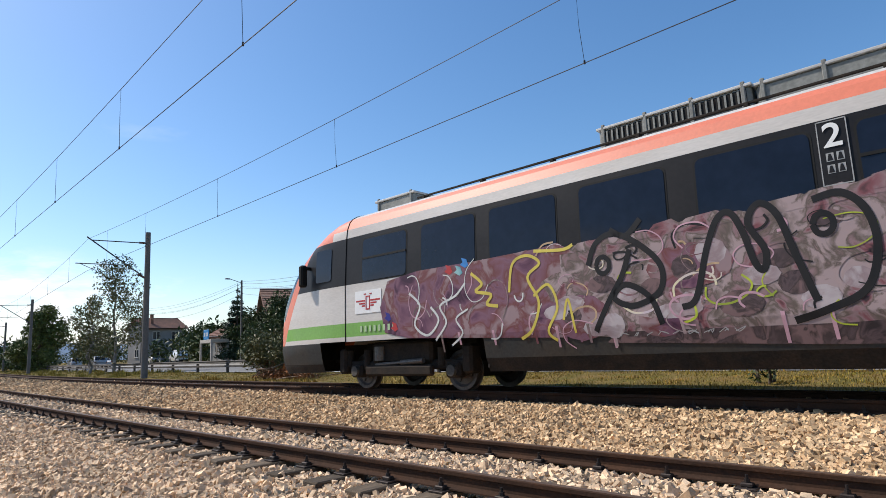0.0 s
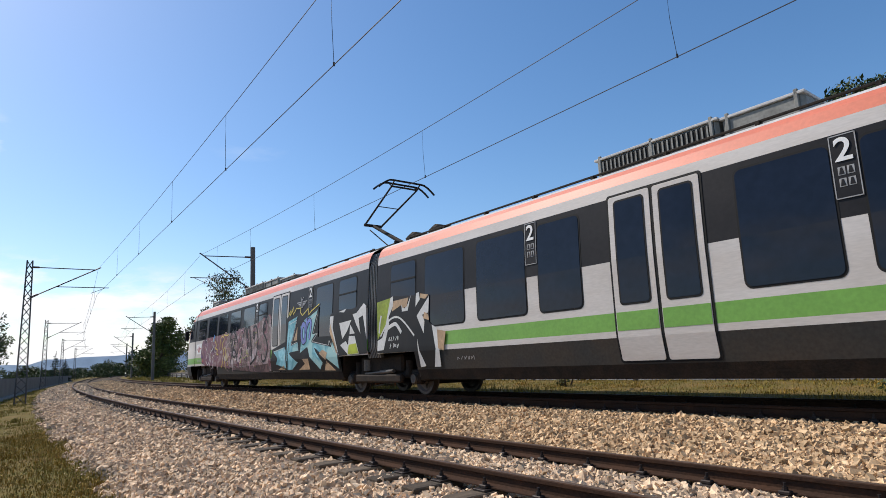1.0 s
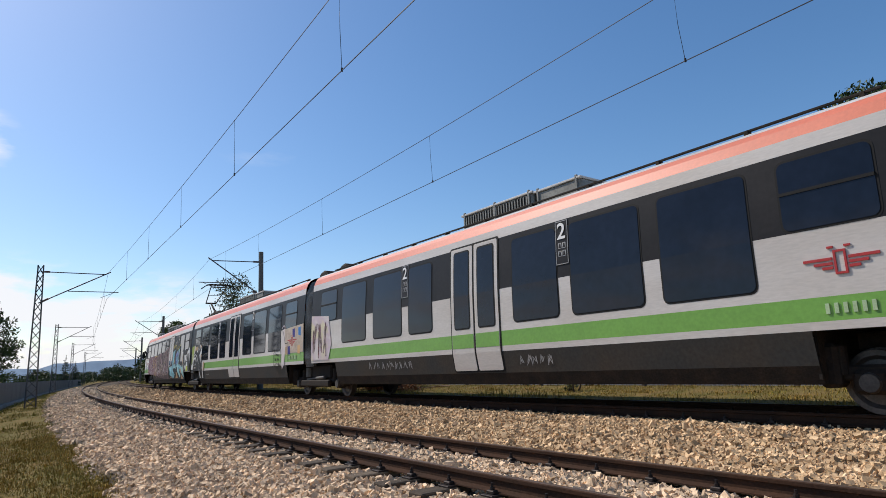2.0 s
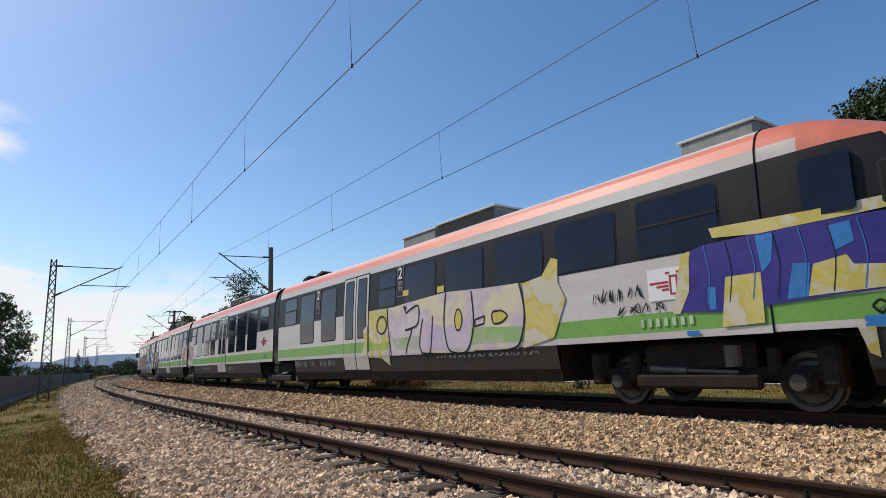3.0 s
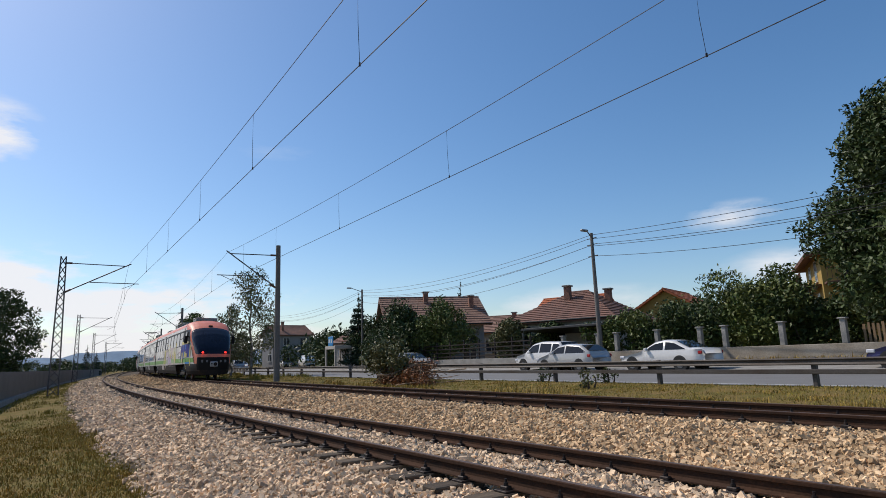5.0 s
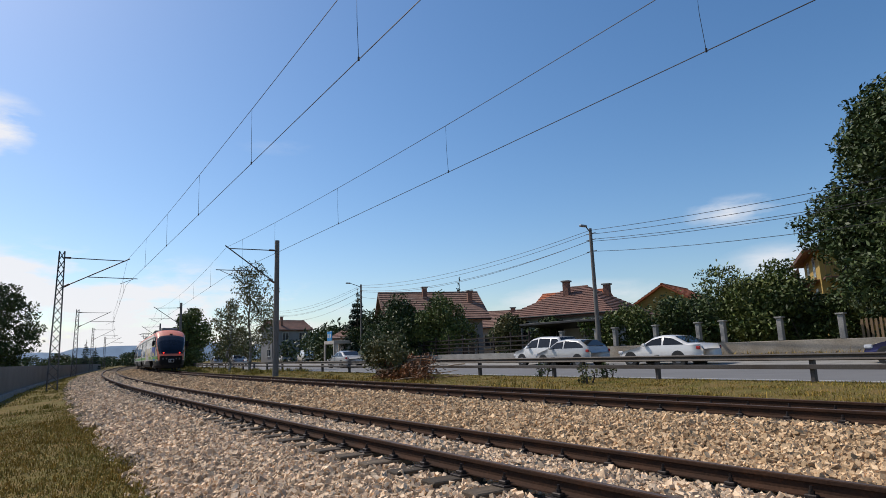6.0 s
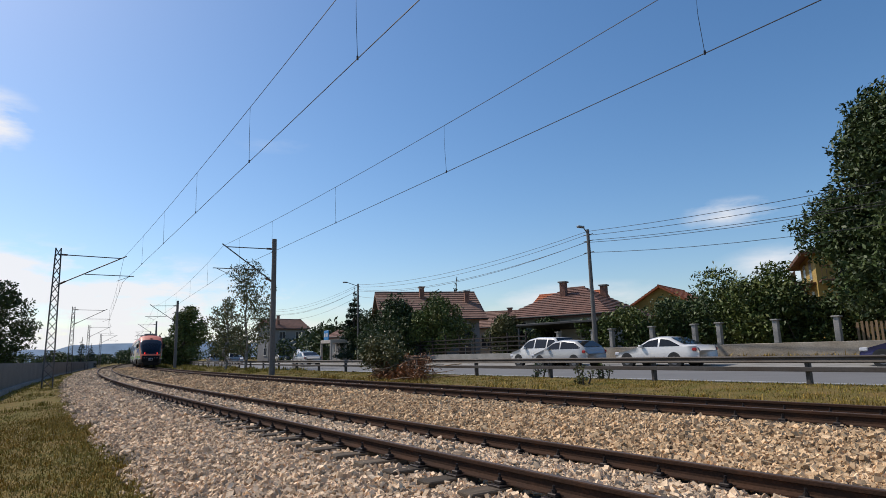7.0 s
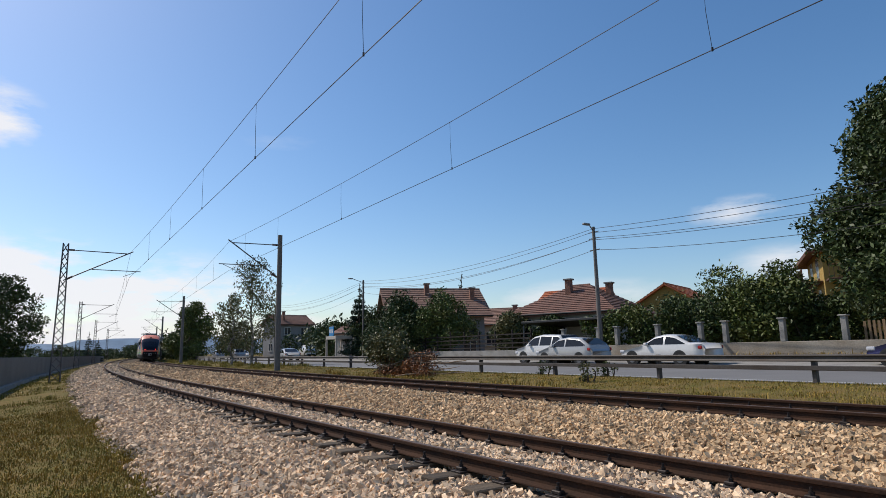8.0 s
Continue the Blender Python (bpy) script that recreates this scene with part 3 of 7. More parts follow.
def window(car, x0, x1, z0, z1, hopper=False):
    fr = plate("window_seal", rounded(x0 - 0.03, x1 + 0.03, z0 - 0.03, z1 + 0.03, 0.11), RUBBER, car, 0.004)
    plate("window", rounded(x0, x1, z0, z1, 0.09), GLASS, car, 0.010)
    if hopper:
        plate("window_bar", [(x0, z1 - 0.42), (x1, z1 - 0.42), (x1, z1 - 0.38), (x0, z1 - 0.38)], RUBBER, car, 0.022)


def door(car, x0, x1, z0=0.72, z1=3.27):
    xm = (x0 + x1) / 2
    for sg in (1, -1):
        plate("door_seal", rounded(x0 - 0.04, x1 + 0.04, z0 - 0.03, z1 + 0.04, 0.05), RUBBER, car, 0.008, (sg,))
        for a, b in ((x0, xm - 0.03), (xm + 0.03, x1)):
            leaf = plate("door_leaf", rounded(a, b, z0, z1, 0.04), WHITE, car, 0.016, (sg,))
            plate("door_stripe", [(a + 0.01, 1.17), (b - 0.01, 1.17), (b - 0.01, 1.45), (a + 0.01, 1.45)], GREEN, leaf, 0.020, (sg,))
            plate("glass_seal", rounded(a + 0.10, b - 0.10, 1.55, z1 - 0.07, 0.07), RUBBER, leaf, 0.021, (sg,))
            plate("door_glass", rounded(a + 0.13, b - 0.13, 1.58, z1 - 0.10, 0.05), GLASS, leaf, 0.024, (sg,))


CAMSIDE = 1


def class_label(car, x0, x1, z1=3.24):
    """A narrow framed panel with the class figure and small signs."""
    w, low = x1 - x0, z1 - 0.77
    f = plate("class_panel", [(x0, low), (x1, low), (x1, z1), (x0, z1)], BLACK, car, 0.011, sides=(CAMSIDE,))
    for a, b, c, d in ((x0, x1, z1 - 0.012, z1), (x0, x1, low, low + 0.012), (x0, x0 + 0.012, low, z1), (x1 - 0.012, x1, low, z1)):
        plate("panel_border", [(a, c), (b, c), (b, d), (a, d)], LABEL_GREY, f, 0.015, sides=(CAMSIDE,))
    cu = bpy.data.curves.new("figure", "FONT")
    cu.body, cu.size, cu.align_x, cu.align_y, cu.extrude, cu.offset = "2", 0.43, "CENTER", "CENTER", 0.002, 0.006
    t = bpy.data.objects.new("figure", cu)
    me = bpy.data.meshes.new_from_object(t)
    me.materials.append(MARK)
    fig = new("figure", me)
    fig.parent = f
    fig.matrix_basis = Matrix.Translation(((x0 + x1) / 2, CAMSIDE * (side_y(z1 - 0.2) + 0.022), z1 - 0.20)) @ pose(0, 0, 0, 87, 0, 180 if CAMSIDE > 0 else 0)
    for k in range(4):
        cx, cz = x0 + w * (0.32 if k % 2 else 0.66), z1 - (0.44 if k < 2 else 0.58)
        p = plate("pictogram", [(cx - 0.04, cz - 0.05), (cx + 0.04, cz - 0.05), (cx + 0.04, cz + 0.05), (cx - 0.04, cz + 0.05)], LABEL_GREY, f, 0.015, sides=(CAMSIDE,))
        plate("sign_field", [(cx - 0.03, cz - 0.04), (cx + 0.03, cz - 0.04), (cx + 0.012, cz + 0.04), (cx - 0.012, cz + 0.04)], BLACK, p, 0.018, sides=(CAMSIDE,))


def emblem(car, x, z, size=0.44, mt=None, board=True):
    """The winged operator's mark as plain bars on a white board."""
    mt = mt or RED_MARK
    if board:
        plate("emblem_board", rounded(x - size - 0.04, x + size + 0.04, z - 0.22, z + 0.24, 0.02), MARK, car, 0.012, sides=(CAMSIDE,))
    for k, (wd, dz) in enumerate(((1.0, 0.035), (0.72, -0.02), (0.5, -0.07))):
        for sg in (-1, 1):
            a, b = sorted((x + sg * 0.09, x + sg * wd * size))
            plate("emblem_bar", [(a, z + dz - 0.016), (b, z + dz - 0.016), (b, z + dz + 0.016), (a, z + dz + 0.016)], mt, car, 0.016, sides=(CAMSIDE,))
    for a, b, c, d in ((-0.07, -0.045, -0.15, 0.13), (0.045, 0.07, -0.15, 0.13), (-0.045, 0.045, 0.105, 0.13), (-0.045, 0.045, -0.15, -0.125), (-0.13, -0.06, 0.155, 0.18), (0.06, 0.13, 0.155, 0.18)):
        plate("emblem_ring", [(x + a, z + c), (x + b, z + c), (x + b, z + d), (x + a, z + d)], mt, car, 0.018, sides=(CAMSIDE,))


def number_bars(car, x0, x1, z, n=6):
    """The running number as plain pale bars."""
    w = (x1 - x0) / n
    for k in range(n):
        plate("number_bar", [(x0 + w * k, z - 0.06), (x0 + w * k + w * 0.45, z - 0.06), (x0 + w * k + w * 0.45, z + 0.06), (x0 + w * k, z + 0.06)], PALE_GREEN, car, 0.016, sides=(CAMSIDE,))


WHEELS = []


def wheel_mesh(r=0.40):
    bm = bmesh.new()
    prof = [(0.0, 0.16), (0.065, 0.16), (0.065, 0.11), (0.03, 0.13), (0.025, 0.28), (0.06, 0.33), (0.06, r - 0.005), (-0.06, r), (-0.068, r + 0.028), (-0.09, r + 0.025), (-0.09, 0.33), (-0.03, 0.27), (-0.03, 0.10)]
    k = 28
    rings = [[bm.verts.new((rr * math.cos(2 * math.pi * i / k), y, rr * math.sin(2 * math.pi * i / k))) for i in range(k)] for y, rr in prof]
    for a, b in zip(rings, rings[1:]):
        for i in range(k):
            bm.faces.new((a[i], b[i], b[(i + 1) % k], a[(i + 1) % k]))
    bm.faces.new(rings[0])
    bm.faces.new(rings[-1][::-1])
    for i in range(4):
        a = math.pi / 2 * i
        box(bm, 0.17, 0.25, 0.024, 0.05, -0.03, 0.03, m=pose(0, 0, 0, 0, math.degrees(a), 0))
    return bm


WHEEL_ME = None


def bogie(car, xc, base=1.62):
    global WHEEL_ME
    bm = bmesh.new()
    for sg in (1, -1):
        box(bm, xc - base - 0.45, xc + base + 0.45, sg * 0.98 - 0.07, sg * 0.98 + 0.07, 0.42, 0.62, 0.03)
        for x in (xc - base, xc + base):
            box(bm, x - 0.2, x + 0.2, sg * 1.0 - 0.1, sg * 1.0 + 0.12, 0.26, 0.56, 0.05)
            rod(bm, (x - 0.33, sg * 1.02, 0.5), (x - 0.33, sg * 1.02, 0.86), 0.10, n=12)
            rod(bm, (x + 0.33, sg * 1.02, 0.5), (x + 0.33, sg * 1.02, 0.86), 0.10, n=12)
        rod(bm, (xc - 0.55, sg * 1.08, 0.50), (xc + 0.45, sg * 1.08, 0.42), 0.05, n=10)
        rod(bm, (xc - 0.25, sg * 0.9, 0.55), (xc - 0.25, sg * 0.9, 0.95), 0.22, n=14)
        rod(bm, (xc + 0.25, sg * 0.9, 0.55), (xc + 0.25, sg * 0.9, 0.95), 0.22, n=14)
        box(bm, xc - 0.75, xc - 0.1, sg * 1.08, sg * 1.16, 0.30, 0.46, 0.02)
        box(bm, xc - base + 0.45, xc + base - 0.45, sg * 1.10, sg * 1.24, 0.30, 0.52, 0.04)
        box(bm, xc - base - 0.55, xc - base - 0.30, sg * 0.86, sg * 1.18, 0.34, 0.90, 0.05)
        box(bm, xc + base + 0.30, xc + base + 0.55, sg * 0.86, sg * 1.18, 0.34, 0.90, 0.05)
    box(bm, xc - 0.5, xc + 0.5, -0.9, 0.9, 0.45, 0.85, 0.04)
    box(bm, xc - base + 0.55, xc + base - 0.55, -1.12, 1.12, 0.55, 1.02, 0.06)
    box(bm, xc - base - 0.25, xc + base + 0.25, -0.6, 0.6, 0.80, 1.02, 0.02)
    box(bm, xc - base - 0.2, xc - base + 0.2, -0.6, 0.6, 0.25, 0.62, 0.05)
    box(bm, xc + base - 0.2, xc + base + 0.2, -0.6, 0.6, 0.25, 0.62, 0.05)
    bog = part("bogie", bm, UNDER, car)
    for sg in (1, -1):
        bm = bmesh.new()
        rod(bm, (xc - 0.75, sg * 1.17, 0.60), (xc - 0.1, sg * 1.17, 0.57), 0.055, n=12)
        rod(bm, (xc - 0.1, sg * 1.17, 0.57), (xc + 0.7, sg * 1.17, 0.54), 0.032, n=10)
        part("damper", bm, DAMPER, bog, "pale grey hydraulic damper")
        for x in (xc - base, xc + base):
            bm = bmesh.new()
            rod(bm, (x, sg * 1.10, 0.40), (x, sg * 1.17, 0.40), 0.13, 0.11, n=14)
            part("axle_box_cover", bm, AXLE_CAP, bog)
        bm = bmesh.new()
        rod(bm, (xc + 0.62, sg * 1.12, 0.62), (xc + 0.62, sg * 1.12, 0.92), 0.13, n=14)
        part("air_tank", bm, DAMPER, bog)
    for x in (xc - base, xc + base):
        for sg in (1, -1):
            if WHEEL_ME is None:
                w = part("wheel", wheel_mesh(), WHEEL, bog)
                WHEEL_ME = w.data
            else:
                w = new("wheel", WHEEL_ME)
                w.parent = bog
            WHEELS.append((w, x, sg))


def bellows(car, x, half=0.33):
    k = 8
    V, F = [], []
    ring = [(1.30, 0.98), (1.37, 1.25), (1.37, 2.3), (1.32, 3.3), (1.16, 3.63), (0.6, 3.80), (0, 3.85)]
    ring = ring + [(-y, z) for y, z in ring[-2::-1]]

    def fold(u, d):
        return [(x - half + 2 * half * u, y * (1 - d * 0.75), 1.0 + (z - 1.0) * (1 - d * 0.3)) for y, z in ring]
    for i in range(2 * k + 1):
        V += fold(i / (2 * k), 0.09 if i % 2 == 0 else 0.0)
    n = len(ring)
    for i in range(2 * k):
        F += [(i * n + j, i * n + j + 1, (i + 1) * n + j + 1, (i + 1) * n + j) for j in range(n - 1)]
    be = mesh_ob("bellows", V, F, BELLOW, car, "black ribbed rubber gangway bellows")
    for i in range(k):
        strand("rib", fold((2 * i + 1) / (2 * k), -0.004), 0.013, RIB, be, 5)


def roof_unit(car, x0, x1, h=0.42, half=0.85, grille=True):
    bm = bmesh.new()
    zb = 3.80
    box(bm, x0, x1, -half, half, zb, zb + h, 0.05)
    u = part("roof_unit", bm, EQUIP, car)
    bm = bmesh.new()
    box(bm, x0 - 0.02, x1 + 0.02, -half - 0.03, half + 0.03, zb + h - 0.03, zb + h + 0.012, 0.008)
    part("lid", bm, ROOF, u)
    for k in range(int((x1 - x0) / 0.8) + 1):
        x = x0 + 0.1 + (x1 - x0 - 0.2) * k / max(1, int((x1 - x0) / 0.8))
        bm = bmesh.new()
        box(bm, x - 0.03, x + 0.03, half - 0.02, half + 0.03, zb + 0.02, zb + h + 0.05, 0.01)
        part("strut", bm, EQUIP, u)
    if grille:
        n = max(6, int((x1 - x0) / 0.09))
        for sg in (1, -1):
            bm = bmesh.new()
            box(bm, x0 + 0.06, x1 - 0.06, sg * half - 0.004, sg * half + 0.006, zb + 0.07, zb + h - 0.06)
            panel = part("grille_recess", bm, RUBBER, u)
            bm = bmesh.new()
            for k in range(n):
                x = x0 + 0.08 + (x1 - x0 - 0.16) * k / (n - 1)
                box(bm, x - 0.014, x + 0.014, sg * half, sg * half + 0.02, zb + 0.08, zb + h - 0.07)
            part("grille", bm, EQUIP, panel)


def roof_hood(car, x, size=0.55):
    """A dark humped cover of the high-voltage gear near a gangway."""
    V, F = [], []
    prof = [(-0.5, 0.0), (-0.46, 0.55), (-0.2, 0.9), (0.12, 1.0), (0.36, 0.8), (0.5, 0.0)]
    for y in (-0.62, -0.5, 0.5, 0.62):
        k = 1.0 if abs(y) < 0.6 else 0.72
        V += [(x + a * size * (0.9 if k < 1 else 1.0), y, 3.82 + b * 0.34 * k) for a, b in prof]
    n = len(prof)
    for i in range(3):
        F += [(i * n + j, i * n + j + 1, (i + 1) * n + j + 1, (i + 1) * n + j) for j in range(n - 1)]
    F += [tuple(range(n)), tuple(range(3 * n, 4 * n))[::-1]]
    hood = mesh_ob("roof_hood", V, F, UNDER, car, "dark humped roof cover")
    for y in (-0.35, 0.0, 0.35):
        strand("cable", [(x - 0.5 * size, y, 3.92), (x - 0.75 * size, y + 0.05, 4.06), (x - 1.0 * size, y + 0.05, 3.90)], 0.022, UNDER, hood)


def roof_conduit(car, x0, x1):
    bm = bmesh.new()
    for x in np.linspace(x0 + 0.2, x1 - 0.2, 11):
        box(bm, x - 0.03, x + 0.03, 0.90, 1.02, 3.78, 3.86)
    rod(bm, (x0, 0.98, 3.855), (x1, 0.98, 3.855), 0.022, n=6)
    part("roof_conduit", bm, UNDER, car)


def loft(car, x_base, length):
    """The rounded driving cab: sections of the body that narrow and sink towards the tip."""
    D, Wd, Tp = NOSE_D, NOSE_W, NOSE_T
    prof = [p for b in BANDS for p in b[2][:-1]] + [BANDS[-1][2][-1]]
    py, pz = np.array([p[0] for p in prof]) / 1.42, (np.array([p[1] for p in prof]) - 0.36) / 3.57
    ln = np.concatenate([[0], np.cumsum(np.hypot(np.diff(py * 1.42), np.diff(pz * 3.57)))])
    half = np.linspace(0, ln[-1], 60)
    hy, hz = np.interp(half, ln, py), np.interp(half, ln, pz)
    sy, sz = np.concatenate([hy, -hy[-2::-1]]), np.concatenate([hz, hz[-2::-1]])
    dd = length * (1 - np.linspace(0, 1, 56) ** 0.85)
    V, idx = [], {}
    rows = []
    for d in dd:
        w, tp = np.interp(d, D[::-1], Wd[::-1]), np.interp(d, D[::-1], Tp[::-1])
        tuck = 0.13 * max(0.0, 1 - d / 1.3)
        rows.append([(x_base + length - d, y * w * (1 - tuck * max(0.0, 1 - z * (tp - 0.36) / 0.6)), 0.36 + z * (tp - 0.36), z, d) for y, z in zip(sy, sz)])
    n = len(sy)
    tip = x_base + length

    def kind(x, y, z, d):
        pillar = 0.42 + max(0.0, z - 1.02) * 0.70
        screen = min(1.72, 0.35 + (z - 1.63) * 0.905)
        if z < 1.08 and x < x_base + 1.0:
            return None
        if z > 1.66 and (d <= 0.0 or d < screen):
            return "windscreen"
        if d <= 0.0:
            return "coral_front" if z > 1.46 else "lower_apron" if z < 0.70 else "front_mask"
        if z < 0.62:
            return "lower_apron"
        if d < 0.20 and 0.70 < z < 1.46:
            return "front_mask"
        if z < 1.07:
            return "cab_skirt"
        if d < pillar:
            return "coral_front"
        if z >= 3.45 or (z >= 3.26 and d < 2.9):
            return "coral_roof"
        if 2.25 <= z < 3.26:
            return "cab_window_band"
        if 1.17 <= z < 1.45:
            return "cab_green_stripe"
        return "cab_side"
    bm = bmesh.new()
    grid = [[bm.verts.new(p[:3]) for p in r] for r in rows]
    for i in range(len(rows) - 1):
        for j in range(n - 1):
            bm.faces.new((grid[i][j], grid[i + 1][j], grid[i + 1][j + 1], grid[i][j + 1]))
    prev = grid[-1]
    for q in (0.93, 0.86, 0.78, 0.7, 0.6, 0.45, 0.3, 0.12):
        ring = [bm.verts.new((tip + 0.16 * (1 - q * q), p[1] * q, 1.0 + (p[2] - 1.0) * q if p[2] > 1.0 else p[2])) for p in rows[-1]]
        for j in range(n - 1):
            bm.faces.new((prev[j], ring[j], ring[j + 1], prev[j + 1]))
        prev = ring
    bm.faces.new(prev[::-1])
    # cut along the borders of the paint
    cuts = [((0, 0, z), (0, 0, 1)) for z in (0.62, 0.70, 1.07, 1.08, 1.17, 1.45, 1.46, 1.66, 2.25, 3.26, 3.45)]
    cuts += [((tip - d, 0, 0), (1, 0, 0)) for d in (0.0, 0.20, 1.72, 2.9)] + [((x_base + 1.0, 0, 0), (1, 0, 0)), ((tip - 0.42, 0, 1.02), (1, 0, 0.70)), ((tip - 0.35, 0, 1.63), (1, 0, 0.905))]
    for co, no in cuts:
        bmesh.ops.bisect_plane(bm, geom=bm.verts[:] + bm.edges[:] + bm.faces[:], dist=1e-5, plane_co=co, plane_no=no)
    groups = {}
    for f in bm.faces:
        m_ = f.calc_center_median()
        k = kind(m_.x, m_.y, m_.z, tip - m_.x)
        if k:
            groups.setdefault(k, []).append([tuple(round(q, 4) for q in v.co) for v in f.verts])
    bm.free()
    mats = {"windscreen": GLASS, "lower_apron": UNDER, "front_mask": MASK, "cab_skirt": SKIRT, "coral_front": ORANGE, "coral_roof": ORANGE, "cab_window_band": BLACK, "cab_green_stripe": GREEN, "cab_side": WHITE}
    for name, quads in groups.items():
        pos, V, F = {}, [], []
        for q in quads:
            f = []
            for p in q:
                key = (round(p[0], 4), round(p[1], 4), round(p[2], 4))
                if key not in pos:
                    pos[key] = len(V)
                    V.append(key)
                f.append(pos[key])
            F.append(f)
        mesh_ob(name, V, F, mats[name], car, smooth=True)


END, LEN = 22.4, 17.62


def box_between(bm, a, b, r):
    if (Vector(a) - Vector(b)).length > 1e-3:
        rod(bm, a, b, r, n=6)


def driving_car(name, label, wins, door_x, labels, units):
    """A driving car: x = 0 at the gangway, END at the tip."""
    car = empty(name, pose(0, 0, 0), label, "train car", "cars of the train")
    SEAM = 18.95
    body(car, 0.22, SEAM, ((0.22, 1.95), (15.0, SEAM)))
    loft(car, SEAM, END - SEAM)
    bm = bmesh.new()
    ring = [(y + 0.004, z) for b in BANDS for y, z in b[2] if z > 1.06]
    for sg in (1, -1):
        for (ya, za), (yb, zb) in zip(ring, ring[1:]):
            box_between(bm, (SEAM, sg * ya, za), (SEAM, sg * yb, zb), 0.012)
    part("cab_joint", bm, RUBBER, car)
    for x0, x1, z0, hop in wins:
        window(car, x0, x1, z0, 3.15, hop)
    door(car, *door_x)
    for x in labels:
        class_label(car, x - 0.16, x + 0.16)
    for x0, x1, h, half in units:
        roof_unit(car, x0, x1, h, half, half > 0.85)
    bogie(car, 17.55, 1.47)
    for sg in (1, -1):
        bm = bmesh.new()
        box(bm, 20.42, 20.58, sg * 1.42, sg * 1.60, 2.35, 2.85, 0.04)
        box(bm, 20.45, 20.53, sg * 1.30, sg * 1.5, 2.75, 2.82, 0.01)
        part("mirror", bm, RUBBER, car)
        bm = bmesh.new()
        rod(bm, (END - 0.3, sg * 0.70, 1.22), (END + 0.07, sg * 0.69, 1.22), 0.09, n=16)
        part("headlight", bm, LAMP, car)
        bm = bmesh.new()
        rod(bm, (END - 0.3, sg * 0.42, 1.22), (END + 0.13, sg * 0.41, 1.22), 0.075, n=14)
        part("headlight", bm, LAMP, car)
        plate("cab_window", rounded(19.5, 20.1, 2.40, 3.12, 0.06), GLASS, car, 0.008, (sg,))
    bm = bmesh.new()
    box(bm, END + 0.02, END + 0.24, -0.24, 0.24, 0.88, 1.20, 0.04)
    coupler = part("coupler", bm, LABEL_GREY, car, "grey coupler head")
    bm = bmesh.new()
    rod(bm, (END + 0.2, 0.08, 1.04), (END + 0.27, 0.08, 1.04), 0.11, n=14)
    rod(bm, (END + 0.2, -0.14, 1.06), (END + 0.29, -0.14, 1.06), 0.04, n=10)
    part("coupler_cone", bm, UNDER, coupler)
    bm = bmesh.new()
    box(bm, END - 2.02, END - 1.80, -0.13, 0.13, 3.36, 3.53, 0.02)
    part("top_marker_lamp", bm, MASK, car)
    roof_conduit(car, 0.6, 17.0)
    return car


def middle_car(name, label, wins, door_x, labels, bogie_at, units):
    """A middle car between gangways at x = 0 and x = LEN."""
    car = empty(name, pose(0, 0, 0), label, "train car", "cars of the train")
    body(car, 0.38, LEN - 0.42, ((0.38, 2.05), (LEN - 2.15, LEN - 0.42)))
    for x0, x1, z0, hop in wins:
        window(car, x0, x1, z0, 3.15, hop)
    door(car, *door_x)
    for x in labels:
        class_label(car, x - 0.15, x + 0.15)
    for b in bogie_at:
        bogie(car, b)
        bellows(car, b + (0.09 if b < 1 else -0.09))
    for x0, x1, h, half in units:
        roof_unit(car, x0, x1, h, half, half > 0.85)
    roof_conduit(car, 1.0, 16.4)
    return car


HI, LO = 2.28, 1.60
END_WINDOWS = [(0.9, 2.0, HI, True), (2.45, 3.65, LO, False), (8.25, 9.15, HI, True), (9.65, 11.05, HI, False), (11.5, 12.9, HI, False),
               (13.35, 14.75, HI, False), (15.1, 16.5, HI, False), (16.95, 18.35, HI, True)]
END_UNITS = [(8.6, 10.3, 0.33, 0.84), (10.35, 12.75, 0.36, 0.86), (17.4, 18.7, 0.33, 0.7)]
MID_WINDOWS = [(1.1, 2.2, HI, True), (2.65, 4.05, LO, False), (4.42, 5.9, LO, False), (6.25, 7.45, LO, False), (10.3, 11.3, LO, False),
               (11.66, 13.1, LO, False), (13.55, 15.0, LO, False), (15.4, 16.5, HI, True)]
CAR_A = driving_car("train_car", "leading driving car with coral roof edge and purple and blue graffiti", END_WINDOWS, (6.02, 7.62), (4.12, 9.4), END_UNITS + [(7.0, 8.55, 0.24, 0.8)])
CAR_B = middle_car("train_car", "white middle car with green stripe and black and white graffiti", MID_WINDOWS, (7.98, 9.62), (6.08, 11.48), (LEN, 0.0), [(7.85, 10.2, 0.36, 0.86), (6.6, 7.8, 0.33, 0.84)])
CAR_C = middle_car("train_car", "white middle car with green stripe and black window band", MID_WINDOWS, (7.9, 9.5), (6.08, 11.48), (0.0,), [(7.3, 9.7, 0.36, 0.86), (6.0, 7.25, 0.33, 0.84)])
CAMSIDE = -1
CAR_D = driving_car("train_car", "rear driving car with coral nose, coloured graffiti and red tail lights", END_WINDOWS + [(4.3, 5.4, LO, False)], (6.02, 7.62), (3.98, 9.4), END_UNITS)
for sg in (1, -1):
    bm = bmesh.new()
    rod(bm, (END - 0.35, sg * 0.69, 1.75), (END + 0.13, sg * 0.69, 1.75), 0.06, n=12)
    part("tail_light", bm, TAIL_RED, CAR_D, "lit red tail light")


